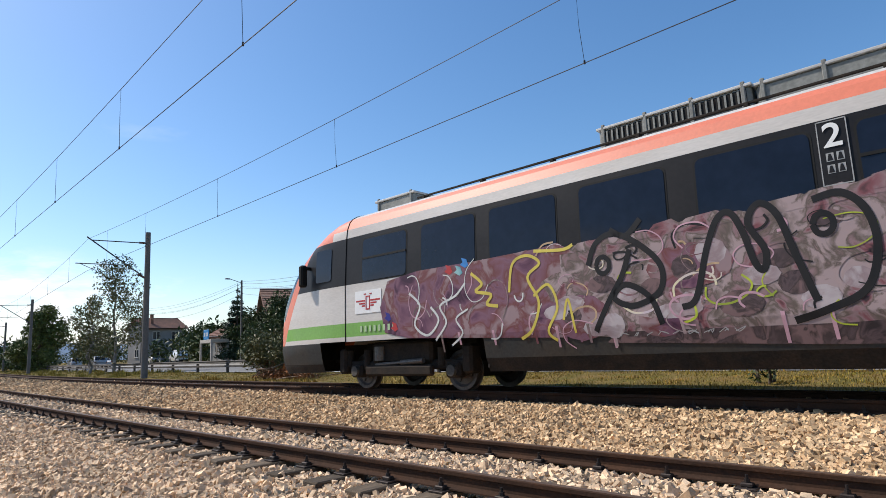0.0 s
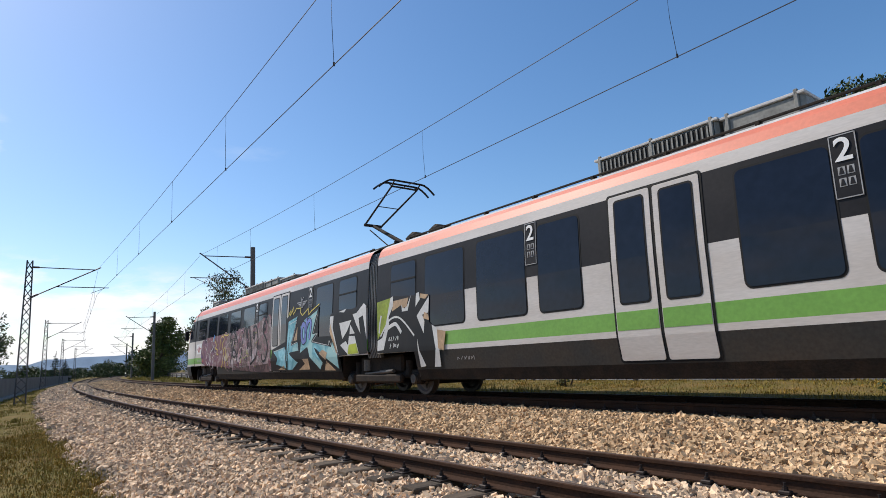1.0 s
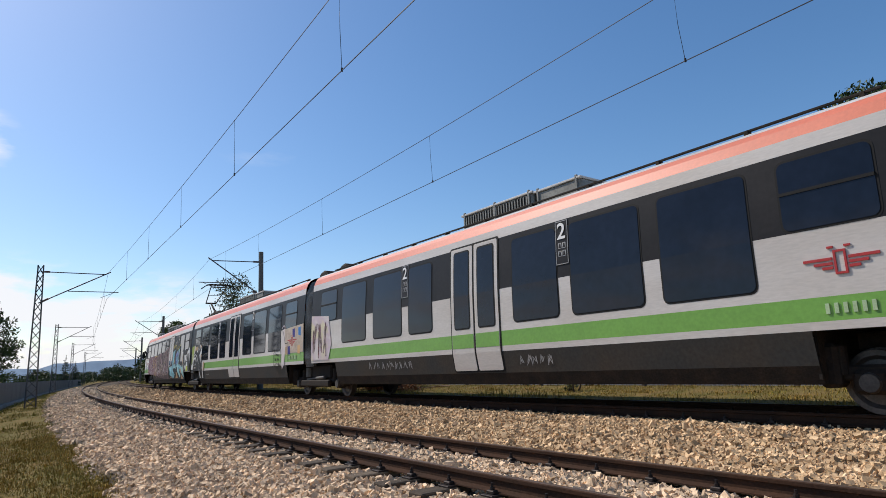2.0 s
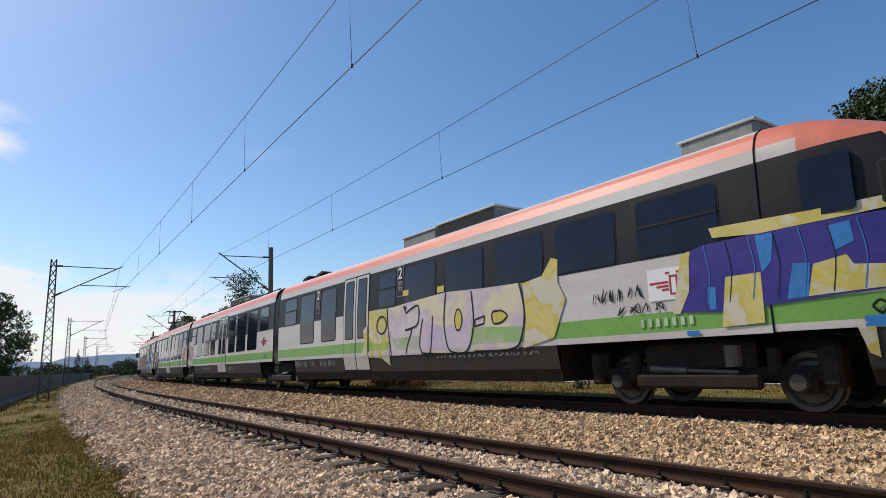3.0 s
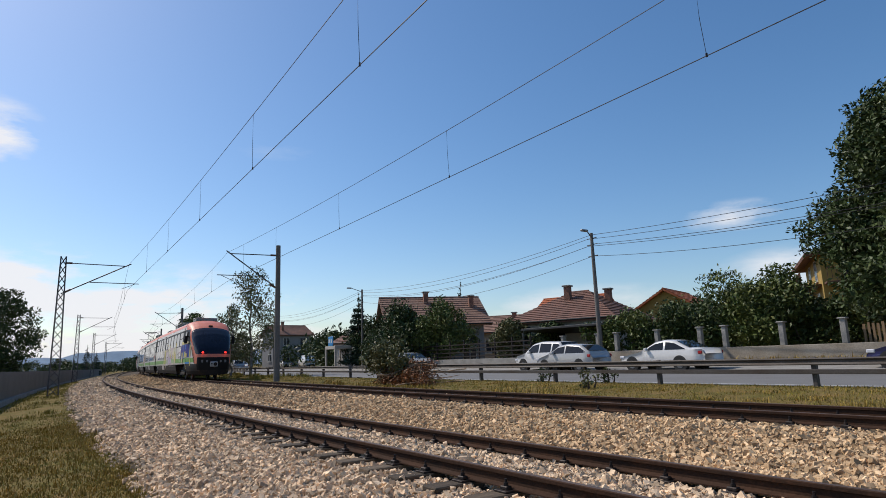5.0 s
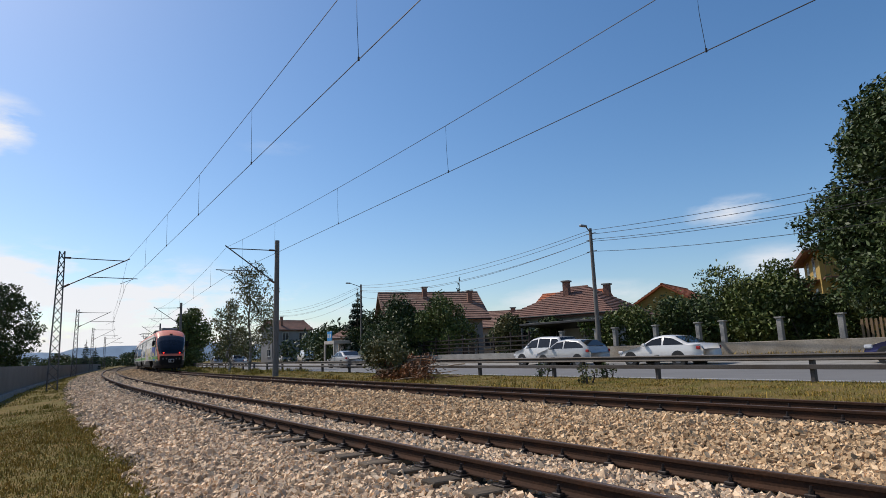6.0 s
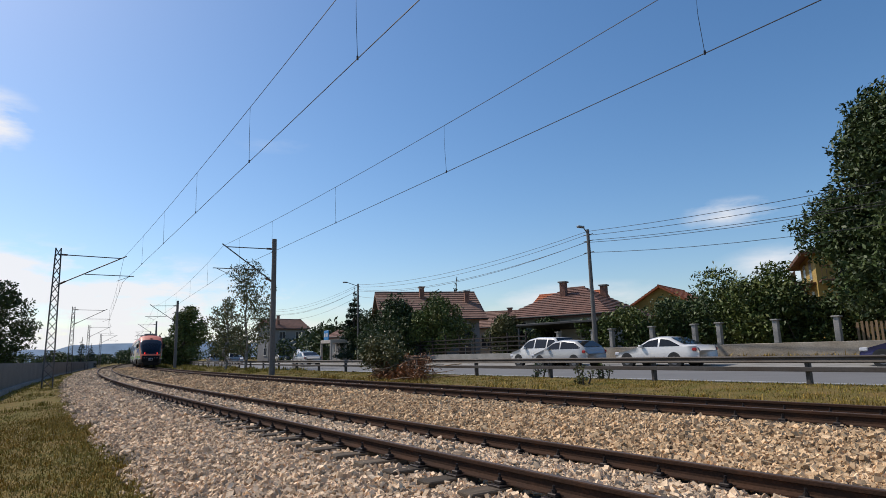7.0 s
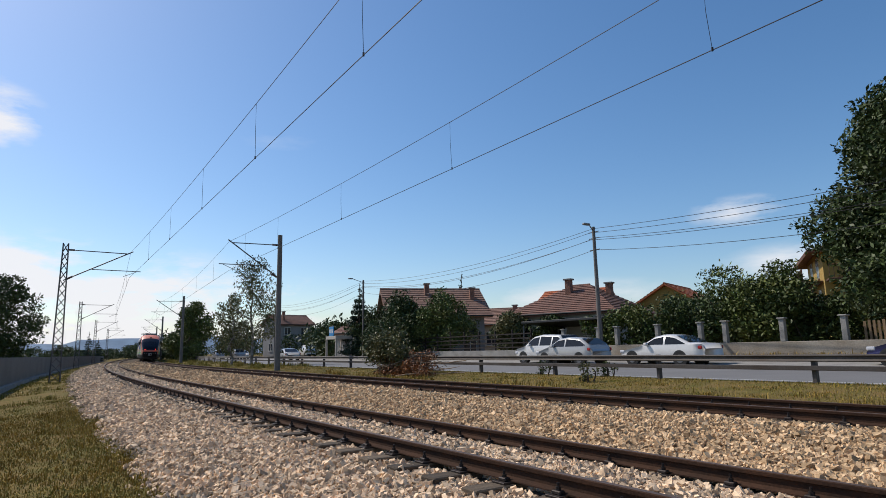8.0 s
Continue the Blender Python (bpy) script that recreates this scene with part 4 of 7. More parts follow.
# pantograph on the leading car, raised to the wire
def pantograph(car, x0, top):
    knee, head, z_knee = x0 + 2.12, x0 + 0.15, 5.24
    bm = bmesh.new()
    box(bm, x0 - 0.2, x0 + 1.3, -0.6, 0.6, 4.13, 4.20, 0.02)
    base = part("pantograph", bm, UNDER, car, "black raised pantograph")
    for x in (x0 - 0.1, x0 + 1.2):
        for y in (-0.5, 0.5):
            bm = bmesh.new()
            rod(bm, (x, y, 4.02), (x, y, 4.14), 0.07, n=8)
            rod(bm, (x, y, 4.20), (x, y, 4.27), 0.05, n=8)
            part("insulator", bm, UNDER, base)
    bm = bmesh.new()
    rod(bm, (x0 + 0.2, -0.35, 4.28), (x0 + 0.2, 0.35, 4.28), 0.07, n=10)
    rod(bm, (x0 + 0.2, 0, 4.28), (knee, 0, z_knee), 0.07, 0.05, n=10)
    rod(bm, (knee, -0.32, z_knee), (knee, 0.32, z_knee), 0.05, n=8)
    part("lower_arm", bm, UNDER, base)
    bm = bmesh.new()
    rod(bm, (x0 + 0.75, 0.12, 4.22), (knee + 0.12, 0.05, z_knee - 0.12), 0.022, n=6)
    part("guide_rod", bm, UNDER, base)
    bm = bmesh.new()
    for y in (-0.3, 0.3):
        rod(bm, (knee, y, z_knee), (head, y * 1.5, top - 0.16), 0.032, 0.026, n=8)
    rod(bm, (knee + (head - knee) * 0.5, -0.36, (z_knee + top - 0.16) / 2), (knee + (head - knee) * 0.5, 0.36, (z_knee + top - 0.16) / 2), 0.015, n=6)
    rod(bm, (head, -0.46, top - 0.16), (head, 0.46, top - 0.16), 0.03, n=8)
    part("upper_arm", bm, UNDER, base)
    for x in (head - 0.16, head + 0.16):
        pts = [(x, y, top - 0.02 - max(0, abs(y) - 0.55) ** 1.5 * 0.95) for y in np.linspace(-0.98, 0.98, 17)]
        strand("contact_strip", pts, 0.03, UNDER, base, 6)
    for sg in (-0.45, 0.45):
        bm = bmesh.new()
        rod(bm, (head - 0.16, sg, top - 0.03), (head, sg, top - 0.16), 0.02, n=6)
        rod(bm, (head + 0.16, sg, top - 0.03), (head, sg, top - 0.16), 0.02, n=6)
        part("strip_holder", bm, UNDER, base)


pantograph(CAR_A, 0.36, 6.16)
for car, xs in ((CAR_B, (16.75, 15.7)), (CAR_D, (0.7, 2.0)), (CAR_B, (0.8,)), (CAR_C, (16.6,))):
    for x in xs:
        roof_hood(car, x)


# ---- graffiti on the side that faces the camera ----
def blob_outline(x0, x1, z0, z1, rng, n=12):
    cx, cz = (x0 + x1) / 2, (z0 + z1) / 2
    return [(cx + (x1 - x0) / 2 * math.cos(a) * rng.uniform(0.97, 1.0), cz + (z1 - z0) / 2 * math.sin(a) * rng.uniform(0.97, 1.0)) for a in np.linspace(0, 2 * math.pi, n, endpoint=False)]


def patch(car, pts, mt, layer, side, label=""):
    """A sprayed shape of any outline in x, z that follows the side of the car; layer: which coat of paint it is."""
    bm = bmesh.new()
    bm.faces.new([bm.verts.new((x, 0, z)) for x, z in pts])
    cuts = [((0, 0, z), (0, 0, 1)) for b in BANDS for y, z in b[2]]
    if NOSE:
        cuts += [((END - d, 0, 0), (1, 0, 0)) for d in NOSE_D + [2.75, 2.25, 1.75, 1.25]]
    for co, no in cuts:
        bmesh.ops.bisect_plane(bm, geom=bm.verts[:] + bm.edges[:] + bm.faces[:], dist=1e-4, plane_co=co, plane_no=no)
    bmesh.ops.triangulate(bm, faces=bm.faces[:])
    for v in bm.verts:
        v.co.y = side * (side_y(v.co.z) * narrow(v.co.x) + 0.0115 + 0.0016 * layer)
    return part("graffiti_patch", bm, mt, car, label)


def line_on(car, pts, width, mt, layer, side, straight=False):
    """A sprayed line in the given coat of paint."""
    return ribbon("graffiti_stroke", pts, width, mt, car, 0.0115 + 0.0016 * layer, side, "", straight)


def outlined(car, pts, mt, layer, side, width=0.055, label=""):
    """A letter with a black outline and a thin pale inner line."""
    patch(car, pts, mt, layer, side, label)
    line_on(car, pts + [pts[0]], width, BLK, layer + 2, side, True)
    c = Vector((sum(q[0] for q in pts) / len(pts), sum(q[1] for q in pts) / len(pts)))
    line_on(car, [Vector(q).lerp(c, 0.16) for q in pts[:len(pts) // 2 + 1]], 0.016, WHT, layer + 3, side, True)


def shifted(pts, dx):
    return [(x + dx, z) for x, z in pts]


def scrawl(car, x0, x1, z0, z1, n, width, mt, layer, side, seed):
    """Unreadable tag: n joined letters as a running line."""
    r = random.Random(seed)
    w = (x1 - x0) / n
    for k in range(n):
        q = [(x0 + w * (k + r.uniform(0.0, 0.25)), z0 + (z1 - z0) * r.uniform(0, 0.2))]
        for j in range(r.randint(3, 5)):
            q.append((x0 + w * (k + r.uniform(0.1, 0.95)), z0 + (z1 - z0) * (r.uniform(0.7, 1.0) if j % 2 == 0 else r.uniform(0.0, 0.4))))
        line_on(car, q, width, mt, layer, side, r.random() < 0.6)


_rg = random.Random(17)
A, B_, D_ = CAR_A, CAR_B, CAR_D
SPRAY_AZURE = material("azure_spray_paint", (0.03, 0.20, 0.52), 0.5, vary=0.2, scale=2, fine=12, bump=0)
SPRAY_GREEN = material("dark_green_spray_paint", (0.08, 0.30, 0.10), 0.5, vary=0.2, scale=2, fine=12, bump=0)
BLK, WHT = SPRAY_BLACK, material("white_spray_paint", (0.62, 0.62, 0.60), 0.5, vary=0.15, scale=2, fine=12, bump=0)
YEL = material("yellow_spray_paint", (0.60, 0.48, 0.08), 0.5, vary=0.15, scale=2, fine=12, bump=0)
# leading car: the lower side is overpainted; x runs from the gangway to the tip
CAMSIDE = 1
TAN = material("tan_spray_paint", (0.50, 0.34, 0.20), 0.5, vary=0.3, scale=3, fine=14, bump=0)
OLIVE = material("olive_spray_paint", (0.27, 0.34, 0.03), 0.5, vary=0.3, scale=3, fine=14, bump=0)
PERI = material("periwinkle_spray_paint", (0.19, 0.24, 0.56), 0.5, vary=0.25, scale=3, fine=14, bump=0)
PINK = material("pink_spray_paint", (0.52, 0.30, 0.36), 0.5, vary=0.2, scale=2, fine=12, bump=0)
patch(A, [(7.72, 0.74), (9.0, 0.74), (11.6, 0.86), (13.5, 0.98), (13.5, 2.24), (11.4, 2.32), (9.6, 2.36), (8.9, 2.55), (7.72, 2.62)], SPRAY_ROSE, 0, 1, "rose and grey sprayed background")
patch(A, [(13.3, 0.94), (16.9, 1.07), (17.6, 1.2), (17.75, 1.7), (17.5, 2.2), (16.6, 2.3), (15.2, 2.3), (13.3, 2.34)], SPRAY_PURPLE, 1, 1, "purple sprayed background")
for k in range(10):
    x = _rg.uniform(8.0, 16.6)
    z = _rg.uniform(1.0, 1.9)
    patch(A, blob_outline(x, x + _rg.uniform(0.5, 1.3), z - 0.3, z + _rg.uniform(0.1, 0.5), _rg), (SPRAY_ROSE, SPRAY_PURPLE)[k % 2], 2 + 0.1 * k, 1)
# ragged upper edge and drips over the sill
for k in range(34):
    x = 8.0 + 9.4 * k / 33 + _rg.uniform(-0.1, 0.1)
    top = float(np.interp(x, [8.0, 9.6, 13.0, 17.5], [2.60, 2.36, 2.27, 2.14]))
    w, h = _rg.uniform(0.15, 0.6), _rg.uniform(0.02, 0.12)
    patch(A, [(x - w, top - 0.08), (x + w, top - 0.08), (x + w * 0.5, top + h * 0.7), (x - w * 0.2, top + h)], (SPRAY_ROSE if x < 13.2 else SPRAY_PURPLE), 1.5 + 0.01 * k, 1)
for k in range(16):
    x, h = _rg.uniform(9.0, 16.5), _rg.uniform(0.08, 0.26)
    patch(A, [(x, 1.12), (x - 0.02, 1.0 - h), (x + 0.02, 1.0 - h), (x + 0.05, 1.12)], (PINK, SPRAY_PURPLE, SPRAY_ROSE)[k % 3], 3 + 0.02 * k, 1)
SMOKE = spray("smoky_graffiti_paint", [(0.03, 0.022, 0.024), (0.09, 0.06, 0.065), (0.05, 0.035, 0.035), (0.16, 0.10, 0.10)], 3.4, 2.6)
MILKY = spray("milky_graffiti_paint", [(0.34, 0.27, 0.28), (0.26, 0.19, 0.20), (0.40, 0.35, 0.36)], 3.0, 8.8)
for k in range(20):
    x, z = 9.0 + 0.24 * k + _rg.uniform(-0.1, 0.1), _rg.uniform(0.95, 2.2)
    patch(A, blob_outline(x - _rg.uniform(0.12, 0.4), x + 0.2, z - _rg.uniform(0.08, 0.25), z + 0.12, _rg, 10), (SMOKE, MILKY, SMOKE, MILKY, SMOKE if k == 4 else MILKY)[k % 5], 2.9 + 0.02 * k, 1)
patch(A, [(8.0, 0.70), (9.6, 0.72), (12.6, 0.84), (12.4, 0.98), (9.5, 0.95), (8.0, 1.0)], SMOKE, 1.2, 1, "smoky paint on the skirt")
# thin faded scribbles between the large letters
for k in range(60):
    cx, cz, r = _rg.uniform(9.0, 13.5), _rg.uniform(0.95, 2.25), _rg.uniform(0.06, 0.26)
    a0, turn = _rg.uniform(0, 6.3), _rg.choice((-1, 1)) * _rg.uniform(0.5, 1.0)
    line_on(A, [(cx + r * math.cos(a0 + turn * j) * (1 + 0.15 * j), cz + 0.9 * r * math.sin(a0 + turn * j)) for j in range(_rg.randint(3, 7))], _rg.uniform(0.010, 0.034), (PINK, SPRAY_ROSE, PINK, BLK, SPRAY_LIME, SPRAY_ROSE, SPRAY_PALE, BLK, TAN)[k % 9], 3.5 + 0.01 * k, 1)
for k in range(22):
    cx, cz, r = _rg.uniform(13.6, 17.3), _rg.uniform(1.1, 2.0), _rg.uniform(0.08, 0.3)
    a0, turn = _rg.uniform(0, 6.3), _rg.choice((-1, 1)) * _rg.uniform(0.5, 0.9)
    line_on(A, [(cx + r * math.cos(a0 + turn * j), cz + r * math.sin(a0 + turn * j) * (1 + 0.1 * j)) for j in range(_rg.randint(3, 6))], _rg.uniform(0.012, 0.03), (WHT, PINK, SPRAY_ROSE)[k % 3], 3.5 + 0.01 * k, 1)
# large black letters
for pts in ([(11.6, 1.95), (11.45, 2.25), (11.15, 2.36), (10.75, 2.15), (10.45, 1.82), (10.5, 1.48), (10.9, 1.32), (11.2, 1.45), (11.0, 1.62), (10.65, 1.42), (10.5, 1.05)],
            [(10.9, 2.1), (11.05, 1.75), (11.3, 1.4), (11.55, 1.0)], [(11.2, 2.42), (10.95, 2.3), (10.7, 2.5)],
            [(10.2, 1.25), (10.0, 1.35), (9.8, 1.95), (9.62, 2.32), (9.45, 2.36), (9.32, 2.1), (9.22, 1.72), (9.12, 1.62), (9.08, 1.85), (9.25, 2.2), (9.1, 2.42), (8.9, 2.25), (8.75, 1.75), (8.58, 1.2)],
            [(8.5, 2.35), (8.2, 2.38), (7.98, 2.15), (7.92, 1.75), (8.08, 1.3), (8.5, 1.1), (8.85, 1.0)],
            [(6.85, 2.4), (7.05, 2.55), (7.3, 2.4), (7.3, 2.1), (7.0, 1.85), (6.85, 1.55), (7.05, 1.15), (7.35, 1.1), (7.5, 1.35)]):
    line_on(A, shifted(pts, 1.2), 0.085, BLK, 5, 1)
for cx, cz in ((12.55, 1.93), (9.62, 2.06), (8.35, 2.3)):
    line_on(A, [(cx + 0.11 * math.cos(j * 0.9), cz + 0.12 * math.sin(j * 0.9)) for j in range(8)], 0.07, BLK, 5, 1)
# pale and yellow strokes on the purple
for pts, w, mt in (([(15.6, 1.9), (15.3, 1.65), (15.45, 1.3), (15.1, 1.1), (14.8, 1.35), (15.0, 1.6)], 0.045, WHT), ([(14.9, 1.0), (14.6, 1.3), (14.75, 1.6), (14.35, 1.75), (14.1, 1.95)], 0.04, WHT),
                   ([(14.5, 0.9), (14.2, 1.1), (14.35, 1.35), (14.05, 1.5)], 0.035, WHT), ([(13.95, 2.1), (13.7, 1.9), (13.85, 1.78), (13.5, 1.7), (13.6, 1.55), (13.35, 1.5)], 0.055, YEL),
                   ([(13.1, 1.7), (13.0, 2.15), (12.7, 2.25), (12.45, 2.1), (12.7, 1.9), (12.5, 1.5), (12.65, 1.1), (12.9, 0.95)], 0.05, YEL), ([(12.6, 1.6), (12.3, 1.75), (12.15, 1.4), (12.35, 1.05), (12.2, 0.9)], 0.045, YEL),
                   ([(12.05, 1.2), (11.95, 1.5), (11.85, 1.0)], 0.04, YEL), ([(12.55, 2.3), (12.0, 2.25), (11.8, 2.3)], 0.05, YEL)):
    line_on(A, shifted(pts, 1.25), w, mt, 5, 1)
for x, z, mt in ((15.35, 2.3, SPRAY_AZURE), (15.75, 2.22, RED_MARK), (15.5, 2.18, SPRAY_CYAN), (17.3, 1.3, RED_MARK), (17.5, 1.5, SPRAY_BLUE)):
    patch(A, [(x - 0.1, z - 0.05), (x - 0.02, z - 0.09), (x + 0.11, z - 0.02), (x + 0.04, z + 0.02), (x + 0.08, z + 0.1), (x - 0.05, z + 0.06)], mt, 4.4, 1)
# pale blue lettering over and behind the door
patch(A, [(7.65, 1.03), (7.5, 1.45), (6.2, 1.66), (6.1, 2.42), (5.13, 2.51), (4.43, 2.45), (3.38, 2.57), (3.43, 1.68), (2.45, 1.66), (1.95, 1.1), (2.01, 0.70), (7.71, 0.73)], BLK, 9, 1, "black sprayed ground of the lettering")
outlined(A, [(7.47, 1.4), (6.24, 1.52), (6.11, 1.38), (6.18, 0.78), (7.2, 0.94), (6.96, 1.13)], SPRAY_CYAN, 10, 1, 0.05, "pale blue sprayed letter")
outlined(A, [(5.94, 2.32), (5.08, 2.44), (5.41, 1.87), (5.67, 1.53), (5.03, 1.62), (4.97, 1.31), (5.81, 1.27), (5.03, 0.97), (5.65, 0.73), (6.12, 0.73), (6.07, 1.56)], SPRAY_CYAN, 10, 1, 0.06, "pale blue sprayed letter")
outlined(A, [(4.88, 2.08), (4.49, 2.29), (3.99, 2.38), (3.41, 2.52), (3.85, 1.8), (3.44, 1.83), (3.92, 1.57), (2.48, 1.38), (2.42, 1.55), (2.03, 1.15), (2.04, 0.71), (2.92, 1.05), (3.71, 1.36), (3.06, 0.92), (3.38, 0.71), (4.1, 1.1),
             (4.26, 1.39), (4.89, 1.22), (4.81, 1.64)], SPRAY_CYAN, 10, 1, 0.06, "pale blue sprayed letter")
line_on(A, [(4.57 + 0.17 * math.cos(j * 0.7), 1.85 + 0.27 * math.sin(j * 0.7)) for j in range(10)], 0.20, BLK, 13, 1)
line_on(A, [(4.57 + 0.17 * math.cos(j * 0.7), 1.85 + 0.27 * math.sin(j * 0.7)) for j in range(10)], 0.14, PERI, 14, 1)
for pts in ([(4.31, 2.3), (4.36, 1.95), (4.42, 1.58)], [(4.35, 1.98), (4.15, 2.2), (3.98, 2.15), (4.0, 1.95), (4.12, 1.64)]):
    line_on(A, pts, 0.17, BLK, 13, 1)
    line_on(A, pts, 0.11, PERI, 14, 1)
for pts in ([(5.43, 1.65), (5.09, 2.08), (5.12, 1.66)], [(5.07, 0.74), (4.51, 0.92), (4.7, 1.07), (4.2, 1.07), (4.16, 0.75)], [(2.85, 0.98), (2.27, 0.70), (3.06, 0.71)], [(7.0, 0.76), (6.4, 0.9), (6.3, 0.76)], [(3.35, 1.2), (2.9, 1.0), (2.75, 1.2), (3.1, 1.3)]):
    patch(A, pts, TAN, 12, 1)
line_on(A, [(5.8, 2.47), (5.61, 2.63), (5.49, 2.5), (5.24, 2.67), (5.04, 2.65), (4.85, 2.65), (4.89, 2.52), (4.7, 2.4), (4.22, 2.59), (4.18, 2.37), (4.0, 2.47), (3.37, 2.64)], 0.035, YEL, 12, 1, True)
for k in range(4):
    line_on(A, [(5.95 - 0.13 * k, 2.45 + 0.03 * k), (5.9 - 0.13 * k, 2.6 + 0.05 * k), (5.84 - 0.13 * k, 2.5 + 0.04 * k)], 0.025, YEL, 12, 1, True)
for k in range(5):
    line_on(A, [(6.05, 0.8 + 0.05 * k), (5.9 - 0.04 * k, 1.2 + 0.2 * k)], 0.012, BLK, 15, 1, True)
    line_on(A, [(3.3 - 0.1 * k, 0.8 + 0.02 * k), (3.0 - 0.1 * k, 1.0)], 0.012, BLK, 15, 1, True)
emblem(A, 4.82, 2.80, 0.42, LABEL_GREY, False)
# black and white lettering on both sides of the gangway
patch(A, [(2.56, 2.24), (2.23, 2.35), (1.12, 2.29), (0.42, 2.38), (0.24, 2.3), (0.24, 1.10), (1.97, 1.09), (2.41, 1.72)], BLK, 9, 1, "black sprayed letters")
for pts in ([(2.54, 2.2), (2.3, 2.2), (2.36, 1.87), (1.97, 1.12), (2.1, 1.12), (2.58, 1.78)], [(1.91, 1.97), (1.14, 2.0), (1.4, 1.73), (1.71, 1.53)], [(1.21, 1.89), (0.93, 1.64), (1.25, 1.63)], [(1.85, 1.37), (1.49, 1.47), (1.32, 1.32), (1.36, 1.1)],
            [(1.29, 1.59), (0.94, 1.57), (0.7, 1.11), (1.4, 1.1)], [(1.06, 2.15), (0.83, 2.16), (0.39, 2.38), (0.25, 2.3), (0.25, 1.46), (0.44, 2.07), (0.7, 2.02), (0.6, 1.62), (0.83, 1.85)], [(1.95, 2.28), (1.45, 2.33), (1.6, 2.24)]):
    patch(A, pts, WHT, 11, 1, "white sprayed shape")
patch(A, [(1.3, 1.36), (0.86, 1.38), (0.72, 1.12), (1.38, 1.11)], SPRAY_LIME, 12, 1)
patch(A, [(2.52, 2.0), (2.42, 1.8), (2.05, 1.2), (2.12, 1.15), (2.56, 1.75)], TAN, 12, 1)
patch(B_, [(17.16, 2.34), (16.4, 2.40), (14.79, 2.28), (14.83, 1.69), (14.70, 1.60), (14.52, 1.28), (14.58, 0.72), (15.46, 0.72), (15.47, 1.07), (17.16, 1.08)], BLK, 9, 1, "black sprayed letters")
patch(B_, [(17.15, 2.32), (16.46, 2.37), (16.48, 2.12), (16.69, 1.77), (17.13, 1.40)], OLIVE, 10, 1, "olive green sprayed shape")
for pts in ([(16.48, 2.37), (16.37, 2.40), (16.35, 2.18), (16.58, 1.91), (16.56, 1.75), (16.84, 1.15), (17.15, 1.14), (17.13, 1.38), (16.9, 1.44), (16.74, 1.69)], [(15.33, 2.36), (15.21, 2.38), (15.17, 2.21), (15.36, 2.06)],
            [(14.8, 2.25), (15.32, 1.85), (15.05, 1.45), (15.0, 1.71), (15.09, 1.86), (14.84, 1.89)], [(14.72, 1.62), (14.52, 1.53), (14.46, 1.1), (14.5, 0.72), (14.74, 0.72), (14.60, 1.1)],
            [(15.32, 1.35), (15.25, 1.08), (15.07, 0.74), (15.29, 0.72)], [(15.55, 2.34), (15.7, 2.0), (15.95, 2.0), (15.98, 2.18), (15.85, 2.06), (15.72, 2.12)]):
    patch(B_, pts, WHT, 11, 1, "white sprayed shape")
for pts in ([(16.33, 2.28), (15.66, 2.30), (15.74, 2.10), (15.92, 2.08), (15.96, 2.16), (16.41, 2.04)], [(15.0, 1.92), (14.84, 1.84), (14.82, 1.72), (15.05, 1.78)], [(15.15, 2.34), (14.82, 2.28), (14.95, 2.2), (15.15, 2.24)], [(14.52, 1.5), (14.2, 1.45), (14.3, 1.05), (14.5, 1.1)]):
    patch(B_, pts, TAN, 12, 1)
line_on(B_, [(16.98, 1.48), (16.56, 1.83), (16.18, 1.89), (15.86, 1.75), (15.44, 1.42)], 0.045, WHT, 12, 1)
line_on(B_, [(17.05, 1.56), (17.0, 1.8), (16.93, 1.98)], 0.06, WHT, 12, 1)
line_on(B_, [(16.61, 1.66), (16.4, 1.72), (16.22, 1.72), (16.0, 1.52)], 0.09, WHT, 12, 1)
scrawl(B_, 16.62, 16.1, 1.34, 1.46, 5, 0.018, WHT, 12, 1, 3)
scrawl(B_, 16.55, 16.1, 1.17, 1.29, 3, 0.018, WHT, 12, 1, 4)
# middle cars: emblem boards, sprayed patches, a black-lined bubble tag and white scrawls on the skirt
CREAM = material("cream_spray_paint", (0.52, 0.42, 0.33), 0.5, vary=0.25, scale=2, fine=12, bump=0)
patch(B_, [(2.4, 2.26), (0.4, 2.34), (0.4, 1.46), (2.2, 1.46), (2.19, 1.78)], CREAM, 1, 1, "cream sprayed field behind the emblem")
patch(B_, [(2.42, 2.24), (2.2, 2.30), (2.12, 1.7), (2.2, 1.1), (2.5, 0.94), (2.5, 1.4)], SPRAY_PALE, 2, 1, "pale sprayed swoosh")
for x, z, mt in ((0.75, 2.12, SPRAY_AZURE), (1.75, 1.55, SPRAY_BLUE), (1.3, 2.1, SPRAY_BLUE), (2.0, 1.55, TAN), (0.8, 1.55, SPRAY_ORANGE)):
    patch(B_, [(x - 0.12, z - 0.14), (x + 0.10, z - 0.13), (x + 0.12, z + 0.12), (x - 0.11, z + 0.14)], mt, 3, 1)
line_on(B_, [(2.38, 2.22), (2.2, 1.95), (2.15, 1.78), (1.85, 1.8), (1.8, 1.5), (1.85, 1.2)], 0.025, BLK, 4, 1, True)
line_on(B_, [(2.48, 2.3), (2.3, 2.4), (2.15, 2.3)], 0.035, SPRAY_PALE, 4, 1)
emblem(B_, 1.45, 1.84, 0.44)
number_bars(B_, 1.0, 1.9, 1.31)
